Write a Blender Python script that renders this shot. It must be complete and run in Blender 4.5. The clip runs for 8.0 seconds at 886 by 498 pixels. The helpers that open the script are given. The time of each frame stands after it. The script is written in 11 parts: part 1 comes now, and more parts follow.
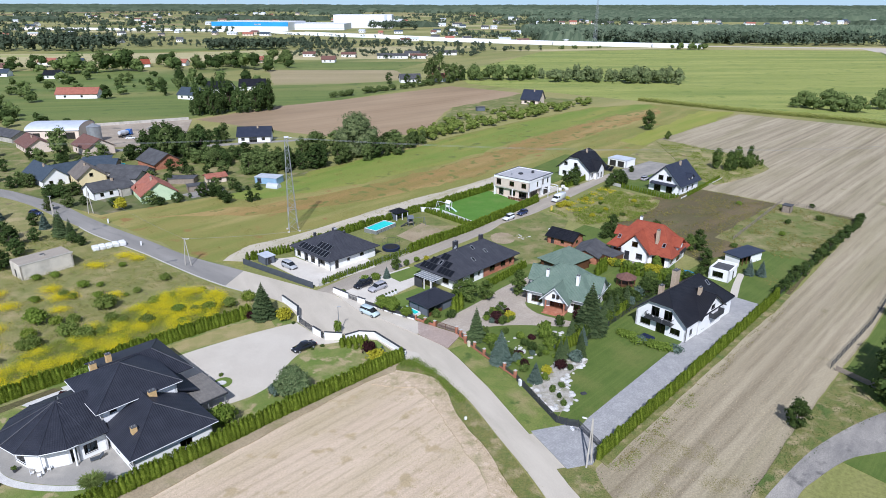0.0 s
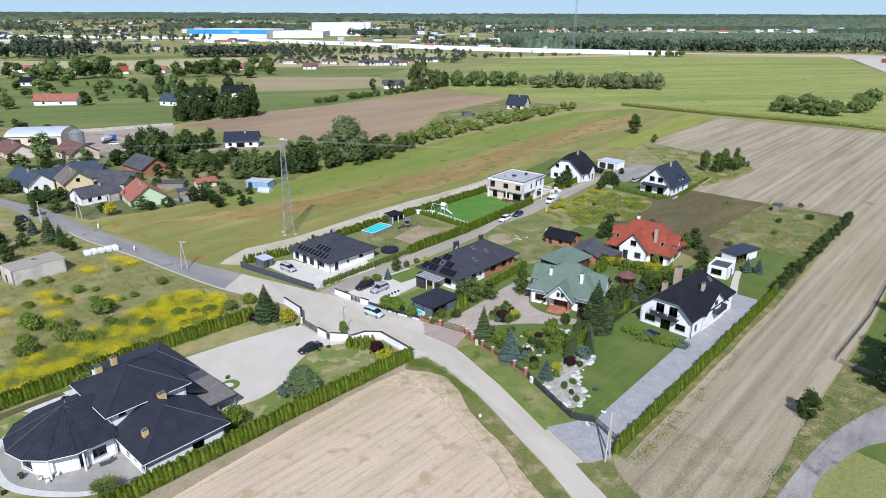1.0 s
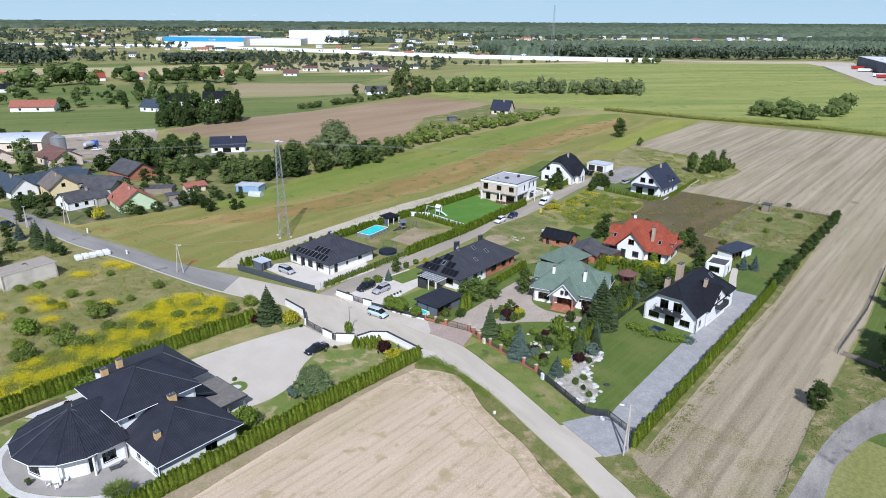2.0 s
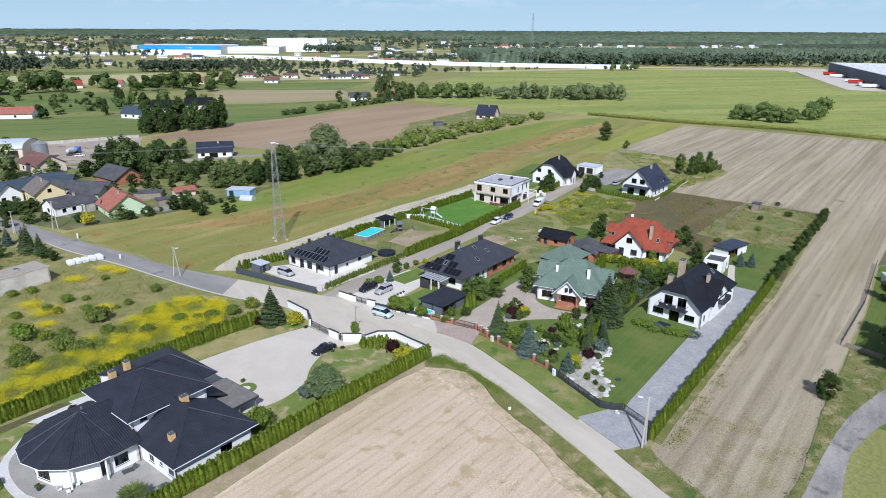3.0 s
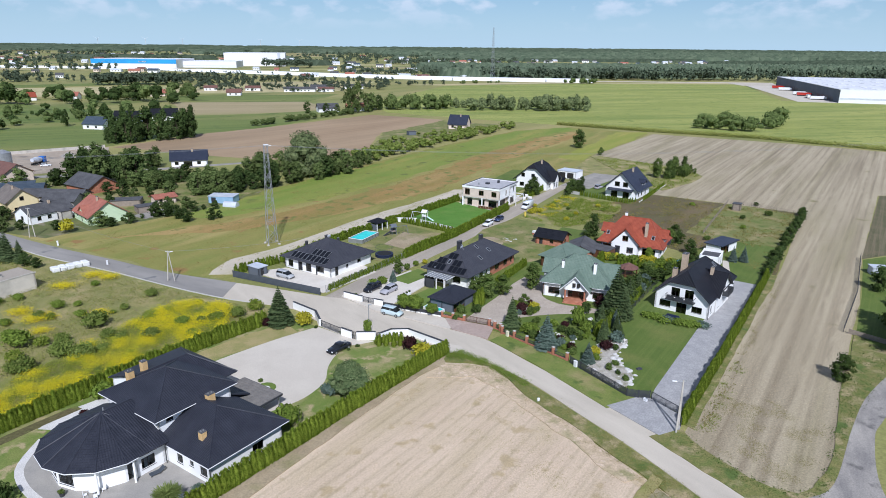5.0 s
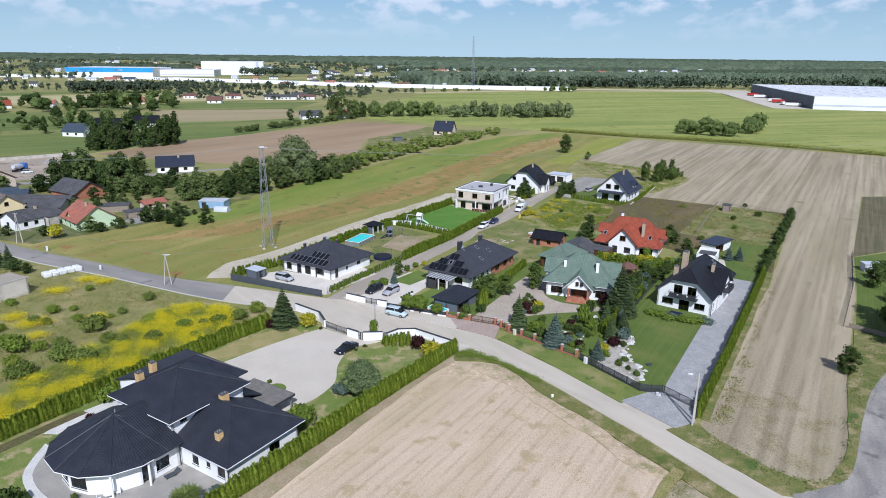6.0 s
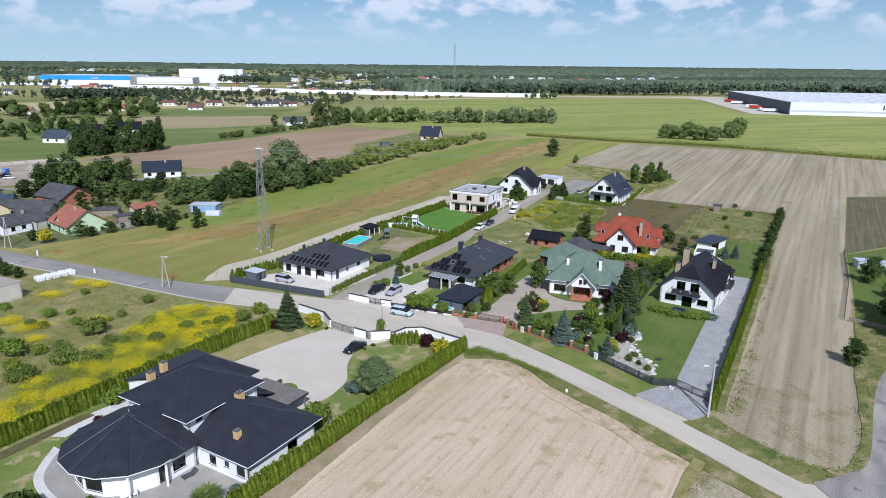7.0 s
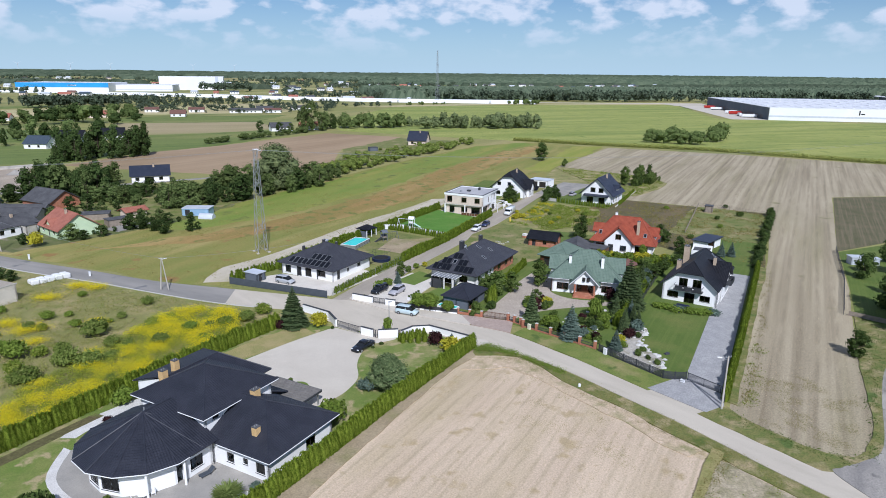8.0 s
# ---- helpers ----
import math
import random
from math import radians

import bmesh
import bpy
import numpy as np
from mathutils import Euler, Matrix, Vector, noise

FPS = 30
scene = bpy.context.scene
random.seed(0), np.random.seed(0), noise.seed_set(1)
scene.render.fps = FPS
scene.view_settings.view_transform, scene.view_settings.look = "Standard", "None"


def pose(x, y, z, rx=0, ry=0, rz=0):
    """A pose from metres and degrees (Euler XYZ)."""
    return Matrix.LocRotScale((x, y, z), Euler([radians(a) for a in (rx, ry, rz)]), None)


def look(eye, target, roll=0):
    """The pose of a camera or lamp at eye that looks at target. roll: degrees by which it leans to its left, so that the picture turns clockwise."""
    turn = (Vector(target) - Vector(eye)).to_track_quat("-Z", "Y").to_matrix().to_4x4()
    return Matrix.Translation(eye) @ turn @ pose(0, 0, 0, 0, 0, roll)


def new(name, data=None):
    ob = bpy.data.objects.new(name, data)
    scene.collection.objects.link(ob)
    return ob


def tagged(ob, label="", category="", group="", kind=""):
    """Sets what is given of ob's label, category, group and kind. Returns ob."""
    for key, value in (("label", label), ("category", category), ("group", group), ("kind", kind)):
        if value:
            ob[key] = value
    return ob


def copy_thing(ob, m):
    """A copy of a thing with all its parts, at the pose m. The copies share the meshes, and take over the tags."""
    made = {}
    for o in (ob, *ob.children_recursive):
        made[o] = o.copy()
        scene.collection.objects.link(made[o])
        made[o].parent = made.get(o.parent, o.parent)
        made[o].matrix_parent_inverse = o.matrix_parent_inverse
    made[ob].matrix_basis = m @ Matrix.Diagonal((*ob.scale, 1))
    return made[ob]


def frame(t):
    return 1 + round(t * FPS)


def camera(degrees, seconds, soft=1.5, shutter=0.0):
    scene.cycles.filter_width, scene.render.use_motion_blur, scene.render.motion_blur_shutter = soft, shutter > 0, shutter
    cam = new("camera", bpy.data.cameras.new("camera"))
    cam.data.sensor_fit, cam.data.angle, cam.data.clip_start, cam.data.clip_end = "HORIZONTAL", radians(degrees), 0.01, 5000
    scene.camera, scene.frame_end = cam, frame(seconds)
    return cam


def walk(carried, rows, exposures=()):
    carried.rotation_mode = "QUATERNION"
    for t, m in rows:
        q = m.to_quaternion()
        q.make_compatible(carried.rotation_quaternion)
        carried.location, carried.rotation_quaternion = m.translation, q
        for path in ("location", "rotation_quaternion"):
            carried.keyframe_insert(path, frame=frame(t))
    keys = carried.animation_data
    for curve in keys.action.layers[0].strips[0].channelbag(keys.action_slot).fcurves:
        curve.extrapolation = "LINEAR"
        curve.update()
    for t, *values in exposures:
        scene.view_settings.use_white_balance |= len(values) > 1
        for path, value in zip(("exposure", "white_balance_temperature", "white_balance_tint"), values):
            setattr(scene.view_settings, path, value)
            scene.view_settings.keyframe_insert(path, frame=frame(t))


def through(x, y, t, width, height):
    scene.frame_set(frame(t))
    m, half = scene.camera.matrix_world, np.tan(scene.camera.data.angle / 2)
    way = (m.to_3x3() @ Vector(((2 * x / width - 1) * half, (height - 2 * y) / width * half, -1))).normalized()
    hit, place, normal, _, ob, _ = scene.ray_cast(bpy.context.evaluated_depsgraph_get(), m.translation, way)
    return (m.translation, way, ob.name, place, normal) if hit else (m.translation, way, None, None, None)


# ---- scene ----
cam = camera(68.6, 8.0, soft=0.9)
METRES, EYE, TILT, LEAN, TURN = 43.3, 60.0, -20.1, -0.3, 0.0
PATH = [
    (0, (0.058, 0.151, 60.582), (0.049, 2.019, 59.867), 0.1),
    (0.5, (-2.474, 0.046, 59.739), (-2.451, 1.918, 59.034), 0.2),
    (1, (-5.106, 0.039, 58.807), (-5.05, 1.914, 58.115), 0.2),
    (1.5, (-7.771, 0.104, 57.89), (-7.68, 1.983, 57.209), 0.3),
    (3, (-15.566, 0.435, 55.063), (-15.376, 2.318, 54.417), 0.3),
    (3.5, (-18.152, 0.708, 54.107), (-17.928, 2.591, 53.472), 0.4),
    (4, (-20.628, 0.93, 53.149), (-20.373, 2.813, 52.525), 0.4),
    (4.5, (-23.183, 1.201, 52.18), (-22.896, 3.083, 51.567), 0.5),
    (6, (-30.637, 2.425, 49.281), (-30.252, 4.302, 48.707), 0.6),
    (6.5, (-33.05, 2.916, 48.289), (-32.633, 4.79, 47.727), 0.6),
    (7, (-35.436, 3.447, 47.357), (-34.989, 5.317, 46.807), 0.6),
    (7.5, (-37.712, 3.906, 46.444), (-37.236, 5.773, 45.905), 0.6),
    (8, (-39.903, 4.383, 45.492), (-39.399, 6.245, 44.965), 0.6),
]
walk(cam, [(t, look(eye, target, roll)) for t, eye, target, roll in PATH], [(0.0, 0.02, 5700, 13), (8.0, -0.14, 5700, 13)])

# ---- light ----
SUN_DIR = Vector((0.05, 0.72, -0.69))
sun = new("sun", bpy.data.lights.new("sun", "SUN"))
sun.data.energy, sun.data.angle, sun.data.color = 5.0, radians(0.55), (1.0, 0.965, 0.91)
sun.rotation_euler = SUN_DIR.to_track_quat("-Z", "Y").to_euler()

world = bpy.data.worlds.new("sky")
scene.world = world
world.use_nodes = True


def build_sky():
    nt = world.node_tree
    nt.nodes.clear()
    n, l = nt.nodes.new, nt.links.new
    out, bg, sky = n("ShaderNodeOutputWorld"), n("ShaderNodeBackground"), n("ShaderNodeTexSky")
    sky.sky_type, sky.sun_disc = "NISHITA", False
    sky.sun_elevation, sky.sun_rotation = radians(44), radians(184)
    sky.air_density, sky.dust_density, sky.ozone_density, sky.altitude = 1.0, 0.0, 4.0, 300
    bg.inputs["Strength"].default_value = 0.052
    # fair-weather cumulus on a flat layer above the land
    tc, sep = n("ShaderNodeTexCoord"), n("ShaderNodeSeparateXYZ")
    l(tc.outputs["Generated"], sep.inputs[0])
    comb = n("ShaderNodeMapping")
    comb.inputs["Scale"].default_value = (1, 1, 2.0)
    l(tc.outputs["Generated"], comb.inputs["Vector"])
    big, small = n("ShaderNodeTexNoise"), n("ShaderNodeTexNoise")
    for t, s, d in ((big, 11.0, 2.0), (small, 30.0, 7.0)):
        t.inputs["Scale"].default_value, t.inputs["Detail"].default_value = s, d
        l(comb.outputs[0], t.inputs["Vector"])
    add = n("ShaderNodeMath"); add.operation = "MULTIPLY_ADD"; add.inputs[1].default_value = 0.55
    l(big.outputs["Fac"], add.inputs[0])
    half = n("ShaderNodeMath"); half.operation = "MULTIPLY"; half.inputs[1].default_value = 0.45
    l(small.outputs["Fac"], half.inputs[0]); l(half.outputs[0], add.inputs[2])
    ramp = n("ShaderNodeMapRange")
    ramp.inputs["From Min"].default_value, ramp.inputs["From Max"].default_value = 0.485, 0.58
    l(add.outputs[0], ramp.inputs["Value"])
    fade = n("ShaderNodeMapRange")
    fade.inputs["From Min"].default_value, fade.inputs["From Max"].default_value = 0.018, 0.075
    fade.inputs["To Max"].default_value = 0.85
    l(sep.outputs["Z"], fade.inputs["Value"])
    fac = n("ShaderNodeMath"); fac.operation = "MULTIPLY"
    l(ramp.outputs[0], fac.inputs[0]); l(fade.outputs[0], fac.inputs[1])
    mix = n("ShaderNodeMix"); mix.data_type = "RGBA"
    mix.inputs[7].default_value = (15.8, 16.5, 17.6, 1)
    blue = n("ShaderNodeMix"); blue.data_type, blue.blend_type = "RGBA", "MULTIPLY"
    blue.inputs[0].default_value, blue.inputs[7].default_value = 1.0, (0.80, 1.10, 1.36, 1)
    l(sky.outputs[0], blue.inputs[6])
    low = n("ShaderNodeMapRange")
    low.inputs["From Min"].default_value, low.inputs["From Max"].default_value = 0.0, 0.15
    low.inputs["To Min"].default_value, low.inputs["To Max"].default_value = 0.95, 0.0
    l(sep.outputs["Z"], low.inputs["Value"])
    haze = n("ShaderNodeMix"); haze.data_type = "RGBA"
    haze.inputs[7].default_value = (10.4, 13.6, 15.2, 1)
    l(low.outputs[0], haze.inputs[0]); l(blue.outputs[2], haze.inputs[6])
    l(fac.outputs[0], mix.inputs[0]); l(haze.outputs[2], mix.inputs[6])
    l(mix.outputs[2], bg.inputs["Color"]); l(bg.outputs[0], out.inputs[0])


build_sky()

# ---- materials ----
def surface(name, a, b, c=None, size=2.0, fine=0.15, rough=0.85, metal=0.0, bump=0.0, spec=0.3, stretch=(1, 1), angle=0.0,
            place=False, vary=0.0, grain=0.25, rows=None, row_colour=None, row_gain=0.5, spots=None, setts=0.0, drills=None):
    """a, b: colours mixed by large noise of that size in metres; c: a third, in patches; fine: grain size; rows: width of streaks along angle."""
    m = bpy.data.materials.new(name)
    m.use_nodes = True
    nt = m.node_tree
    n, l = nt.nodes.new, nt.links.new
    bsdf = nt.nodes["Principled BSDF"]
    bsdf.inputs["Roughness"].default_value, bsdf.inputs["Metallic"].default_value = rough, metal
    bsdf.inputs["Specular IOR Level"].default_value = spec
    if place:
        src = n("ShaderNodeNewGeometry").outputs["Position"]
    else:
        src = n("ShaderNodeTexCoord").outputs["Object"]

    def noise_at(scale, detail, sx=1.0, sy=1.0, shift=0.0, rough_=0.55):
        mp = n("ShaderNodeMapping")
        mp.vector_type = "TEXTURE"
        mp.inputs["Rotation"].default_value = (0, 0, radians(angle))
        mp.inputs["Scale"].default_value = (scale * sx, scale * sy, scale)
        mp.inputs["Location"].default_value = (shift, shift * 0.7, 0)
        l(src, mp.inputs["Vector"])
        t = n("ShaderNodeTexNoise")
        t.inputs["Scale"].default_value, t.inputs["Detail"].default_value, t.inputs["Roughness"].default_value = 1.0, detail, rough_
        l(mp.outputs[0], t.inputs["Vector"])
        return t.outputs["Fac"]

    def ranged(v, lo, hi, to_lo=0.0, to_hi=1.0):
        r = n("ShaderNodeMapRange")
        for key, x in (("From Min", lo), ("From Max", hi), ("To Min", to_lo), ("To Max", to_hi)):
            r.inputs[key].default_value = x
        l(v, r.inputs["Value"])
        return r.outputs[0]

    def mixed(f, x, y, kind="MIX"):
        k = n("ShaderNodeMix")
        k.data_type, k.blend_type = "RGBA", kind
        for i, v in ((0, f), (6, x), (7, y)):
            if isinstance(v, tuple):
                k.inputs[i].default_value = (*v, 1)
            elif isinstance(v, float):
                k.inputs[i].default_value = v
            else:
                l(v, k.inputs[i])
        return k.outputs[2]

    col = mixed(ranged(noise_at(size, 4.0, *stretch), 0.36, 0.64), a, b)
    if c:
        col = mixed(ranged(noise_at(size * 1.7, 5.0, *stretch, shift=31.0), 0.5, 0.68), col, c)
    if spots:
        col = mixed(ranged(noise_at(spots[0], 3.0, shift=77.0), spots[1], spots[1] + 0.08), col, spots[2])
    g = noise_at(fine, 3.0, rough_=0.7)
    if rows:
        rw = noise_at(rows, 3.0, 60.0, 1.0, shift=11.0)
        col = mixed(ranged(rw, 0.45, 0.72, 0.0, row_gain), col, row_colour or tuple(x * 0.6 for x in a))
    if drills:
        # sowing rows: thin broken lines across the angle, (spacing, gain, colour)
        mp = n("ShaderNodeMapping")
        mp.vector_type = "TEXTURE"
        mp.inputs["Rotation"].default_value = (0, 0, radians(angle))
        mp.inputs["Scale"].default_value = (drills[0], drills[0], drills[0])
        l(src, mp.inputs["Vector"])
        xyz = n("ShaderNodeSeparateXYZ")
        l(mp.outputs[0], xyz.inputs[0])

        def calc(op, a_, b_=None):
            k = n("ShaderNodeMath")
            k.operation = op
            for i, v in enumerate((a_, b_)):
                if isinstance(v, float):
                    k.inputs[i].default_value = v
                elif v is not None:
                    l(v, k.inputs[i])
            return k.outputs[0]

        wob = calc("MULTIPLY", noise_at(drills[0] * 2.5, 2.0, 4.0, 1.0, shift=5.0), 0.35)
        off = calc("ABSOLUTE", calc("SUBTRACT", calc("FRACT", calc("ADD", xyz.outputs["Y"], wob)), 0.5))
        thin = ranged(off, 0.05, 0.2, 1.0, 0.0)
        gap = ranged(noise_at(drills[0] * 0.6, 4.0, 5.0, 1.0, shift=19.0), 0.36, 0.58, 0.0, drills[1])
        col = mixed(calc("MULTIPLY", thin, gap), col, drills[2])
    if setts:
        mp = n("ShaderNodeMapping")
        mp.vector_type = "TEXTURE"
        mp.inputs["Rotation"].default_value = (0, 0, radians(angle))
        mp.inputs["Scale"].default_value = (setts, setts, setts)
        l(src, mp.inputs["Vector"])
        vo = n("ShaderNodeTexVoronoi")
        vo.inputs["Scale"].default_value, vo.inputs["Randomness"].default_value = 1.0, 0.55
        l(mp.outputs[0], vo.inputs["Vector"])
        sp_ = n("ShaderNodeSeparateColor")
        l(vo.outputs["Color"], sp_.inputs[0])
        col = mixed(ranged(sp_.outputs[0], 0.0, 1.0, 0.0, 0.4), col, tuple(x * 0.6 for x in a))
        col = mixed(ranged(vo.outputs["Distance"], 0.42, 0.6, 0.0, 0.3), col, tuple(x * 0.5 for x in a))
    gr = n("ShaderNodeMapRange")
    gr.inputs["From Min"].default_value, gr.inputs["From Max"].default_value = 0.25, 0.75
    gr.inputs["To Min"].default_value, gr.inputs["To Max"].default_value = 1 - grain, 1 + grain
    l(g, gr.inputs["Value"])
    hsv = n("ShaderNodeHueSaturation")
    l(col, hsv.inputs["Color"])
    val = gr.outputs[0]
    if vary:
        info = n("ShaderNodeObjectInfo")
        mul = n("ShaderNodeMath"); mul.operation = "MULTIPLY"
        l(ranged(info.outputs["Random"], 0.0, 1.0, 1 - vary, 1 + vary), mul.inputs[0]); l(val, mul.inputs[1])
        val = mul.outputs[0]
    l(val, hsv.inputs["Value"])
    l(hsv.outputs[0], bsdf.inputs["Base Color"])
    if bump:
        bp = n("ShaderNodeBump")
        bp.inputs["Strength"].default_value, bp.inputs["Distance"].default_value = 0.7, bump
        l(g, bp.inputs["Height"]); l(bp.outputs[0], bsdf.inputs["Normal"])
    return m


def tiled_roof(name, a, b, tile=0.3, rough=0.45, spec=0.4):
    """Roof tiles: the courses are built; this adds the waves across and the wear of each tile, along the roof's own u and v."""
    m = surface(name, a, b, size=1.6, fine=0.25, rough=rough, spec=spec, grain=0.12)
    nt = m.node_tree
    n, l = nt.nodes.new, nt.links.new
    bsdf = nt.nodes["Principled BSDF"]
    uv = n("ShaderNodeUVMap"); uv.uv_map = "UVMap"
    sep = n("ShaderNodeSeparateXYZ")
    l(uv.outputs[0], sep.inputs[0])
    mul = n("ShaderNodeMath"); mul.operation = "MULTIPLY"; mul.inputs[1].default_value = 2 * math.pi / tile
    l(sep.outputs["X"], mul.inputs[0])
    sn = n("ShaderNodeMath"); sn.operation = "SINE"
    l(mul.outputs[0], sn.inputs[0])
    bp = n("ShaderNodeBump")
    bp.inputs["Strength"].default_value, bp.inputs["Distance"].default_value = 0.8, 0.02
    l(sn.outputs[0], bp.inputs["Height"]); l(bp.outputs[0], bsdf.inputs["Normal"])
    return m


def foliage(name, dark, light, tip=None, vary=0.2, through=0.25):
    """Leaves: colour by leaf and by plant, with some light passing through."""
    m = bpy.data.materials.new(name)
    m.use_nodes = True
    nt = m.node_tree
    n, l = nt.nodes.new, nt.links.new
    nt.nodes.remove(nt.nodes["Principled BSDF"])
    geo, info, ramp = n("ShaderNodeNewGeometry"), n("ShaderNodeObjectInfo"), n("ShaderNodeValToRGB")
    ramp.color_ramp.elements[0].color, ramp.color_ramp.elements[1].color = (*dark, 1), (*light, 1)
    if tip:
        e = ramp.color_ramp.elements.new(0.85)
        e.color = (*light, 1)
        ramp.color_ramp.elements[2].color = (*tip, 1)
    l(geo.outputs["Random Per Island"], ramp.inputs[0])
    mr = n("ShaderNodeMapRange")
    mr.inputs["To Min"].default_value, mr.inputs["To Max"].default_value = 1 - vary, 1 + vary
    l(info.outputs["Random"], mr.inputs["Value"])
    hsv = n("ShaderNodeHueSaturation")
    l(ramp.outputs[0], hsv.inputs["Color"]); l(mr.outputs[0], hsv.inputs["Value"])
    df, tr, mx = n("ShaderNodeBsdfDiffuse"), n("ShaderNodeBsdfTranslucent"), n("ShaderNodeMixShader")
    l(hsv.outputs[0], df.inputs[0]); l(hsv.outputs[0], tr.inputs[0])
    mx.inputs[0].default_value = through
    l(df.outputs[0], mx.inputs[1]); l(tr.outputs[0], mx.inputs[2])
    l(mx.outputs[0], nt.nodes["Material Output"].inputs[0])
    return m


def glass(name, tint=(0.35, 0.4, 0.45)):
    m = bpy.data.materials.new(name)
    m.use_nodes = True
    b = m.node_tree.nodes["Principled BSDF"]
    b.inputs["Base Color"].default_value = (*tint, 1)
    b.inputs["Transmission Weight"].default_value, b.inputs["Roughness"].default_value, b.inputs["IOR"].default_value = 1.0, 0.02, 1.45
    return m


M_LAND = surface("open_grassland", (0.19, 0.205, 0.055), (0.30, 0.265, 0.10), (0.13, 0.16, 0.045), size=60, fine=0.6, place=True, stretch=(4, 1), angle=49, grain=0.3, rows=9, row_colour=(0.33, 0.29, 0.14), row_gain=0.4)
M_RUST = surface("rust_meadow_band", (0.30, 0.19, 0.066), (0.235, 0.18, 0.052), (0.36, 0.26, 0.10), size=8, fine=0.4, place=True, stretch=(7, 1), angle=49, grain=0.4, bump=0.06, spots=(5, 0.55, (0.15, 0.165, 0.04)))
M_GREENBAND = surface("green_meadow_band", (0.155, 0.215, 0.034), (0.20, 0.23, 0.045), (0.27, 0.25, 0.06), size=9, fine=0.4, place=True, stretch=(7, 1), angle=49, grain=0.35, bump=0.05, spots=(9, 0.6, (0.12, 0.145, 0.035)))
M_GREENSTRIP = surface("yellow_green_meadow_strip", (0.215, 0.245, 0.04), (0.27, 0.27, 0.055), (0.32, 0.285, 0.075), size=8, fine=0.4, place=True, stretch=(7, 1), angle=49, grain=0.3, bump=0.05)
M_MEADOW = surface("dry_meadow", (0.185, 0.20, 0.045), (0.25, 0.22, 0.063), (0.345, 0.28, 0.105), size=9, fine=0.35, place=True, stretch=(5, 1), angle=49, grain=0.42, bump=0.06, spots=(7, 0.62, (0.26, 0.155, 0.055)))
M_WILD = surface("wild_grass", (0.265, 0.235, 0.095), (0.185, 0.195, 0.058), (0.36, 0.295, 0.15), size=4, fine=0.3, place=True, grain=0.42, bump=0.08, spots=(5, 0.63, (0.15, 0.115, 0.07)))
M_VILLAGE = surface("village_ground", (0.095, 0.12, 0.035), (0.135, 0.14, 0.05), (0.22, 0.19, 0.115), size=5, fine=0.25, place=True, grain=0.4, bump=0.05, spots=(6, 0.62, (0.25, 0.215, 0.155)))
M_LAWN = surface("mown_lawn", (0.082, 0.126, 0.022), (0.105, 0.146, 0.028), (0.14, 0.16, 0.04), size=5, fine=0.12, place=True, grain=0.3, bump=0.03, rows=0.6, row_colour=(0.14, 0.175, 0.04), row_gain=0.6, angle=46)
M_DRYLAWN = surface("dry_lawn", (0.12, 0.155, 0.034), (0.195, 0.185, 0.066), (0.30, 0.245, 0.125), size=4, fine=0.12, place=True, grain=0.38, bump=0.03, spots=(2.2, 0.6, (0.10, 0.13, 0.03)))
M_VILLALAWN = surface("patchy_lawn", (0.125, 0.18, 0.034), (0.18, 0.205, 0.055), (0.33, 0.275, 0.14), size=3.2, fine=0.12, place=True, grain=0.36, bump=0.03, spots=(2.6, 0.56, (0.34, 0.285, 0.15)))
M_SEREGRASS = surface("sere_grass", (0.34, 0.28, 0.13), (0.27, 0.245, 0.095), (0.20, 0.205, 0.06), size=2.4, fine=0.15, place=True, grain=0.4, bump=0.04)
M_TURF = surface("watered_lawn", (0.08, 0.185, 0.022), (0.10, 0.21, 0.03), (0.125, 0.21, 0.04), size=4, fine=0.1, place=True, grain=0.25, bump=0.02)
M_GREYWOOD = surface("greyed_timber", (0.20, 0.185, 0.17), (0.155, 0.145, 0.135), size=0.7, fine=0.08, grain=0.2)
M_FENCEGREY = surface("slate_grey_coating", (0.075, 0.085, 0.10), (0.06, 0.07, 0.085), size=1, fine=0.2, grain=0.1, rough=0.5)
M_ROUGHSAND = surface("rough_sandy_ground", (0.42, 0.35, 0.25), (0.31, 0.27, 0.17), (0.17, 0.165, 0.07), size=1.6, fine=0.25, place=True, grain=0.4, bump=0.08)
M_MARGIN = surface("trodden_field_margin", (0.52, 0.405, 0.285), (0.44, 0.345, 0.225), (0.29, 0.26, 0.13), size=1.5, fine=0.2, place=True, grain=0.32, bump=0.06, spots=(1.4, 0.6, (0.58, 0.46, 0.34)))
M_ROCKBED = surface("mixed_rockery_stones", (0.50, 0.465, 0.41), (0.41, 0.375, 0.32), (0.22, 0.215, 0.12), size=1.2, fine=0.2, place=True, grain=0.3, bump=0.05, setts=0.5)
M_VERGE = surface("verge_grass", (0.125, 0.15, 0.038), (0.19, 0.175, 0.06), (0.33, 0.265, 0.145), size=1.6, fine=0.2, place=True, grain=0.4, bump=0.06, spots=(4, 0.6, (0.09, 0.13, 0.03)))
M_GREENVERGE = surface("green_verge_grass", (0.125, 0.17, 0.034), (0.175, 0.20, 0.05), (0.26, 0.23, 0.095), size=3, fine=0.2, place=True, grain=0.38, bump=0.05, spots=(4, 0.6, (0.08, 0.12, 0.025)))
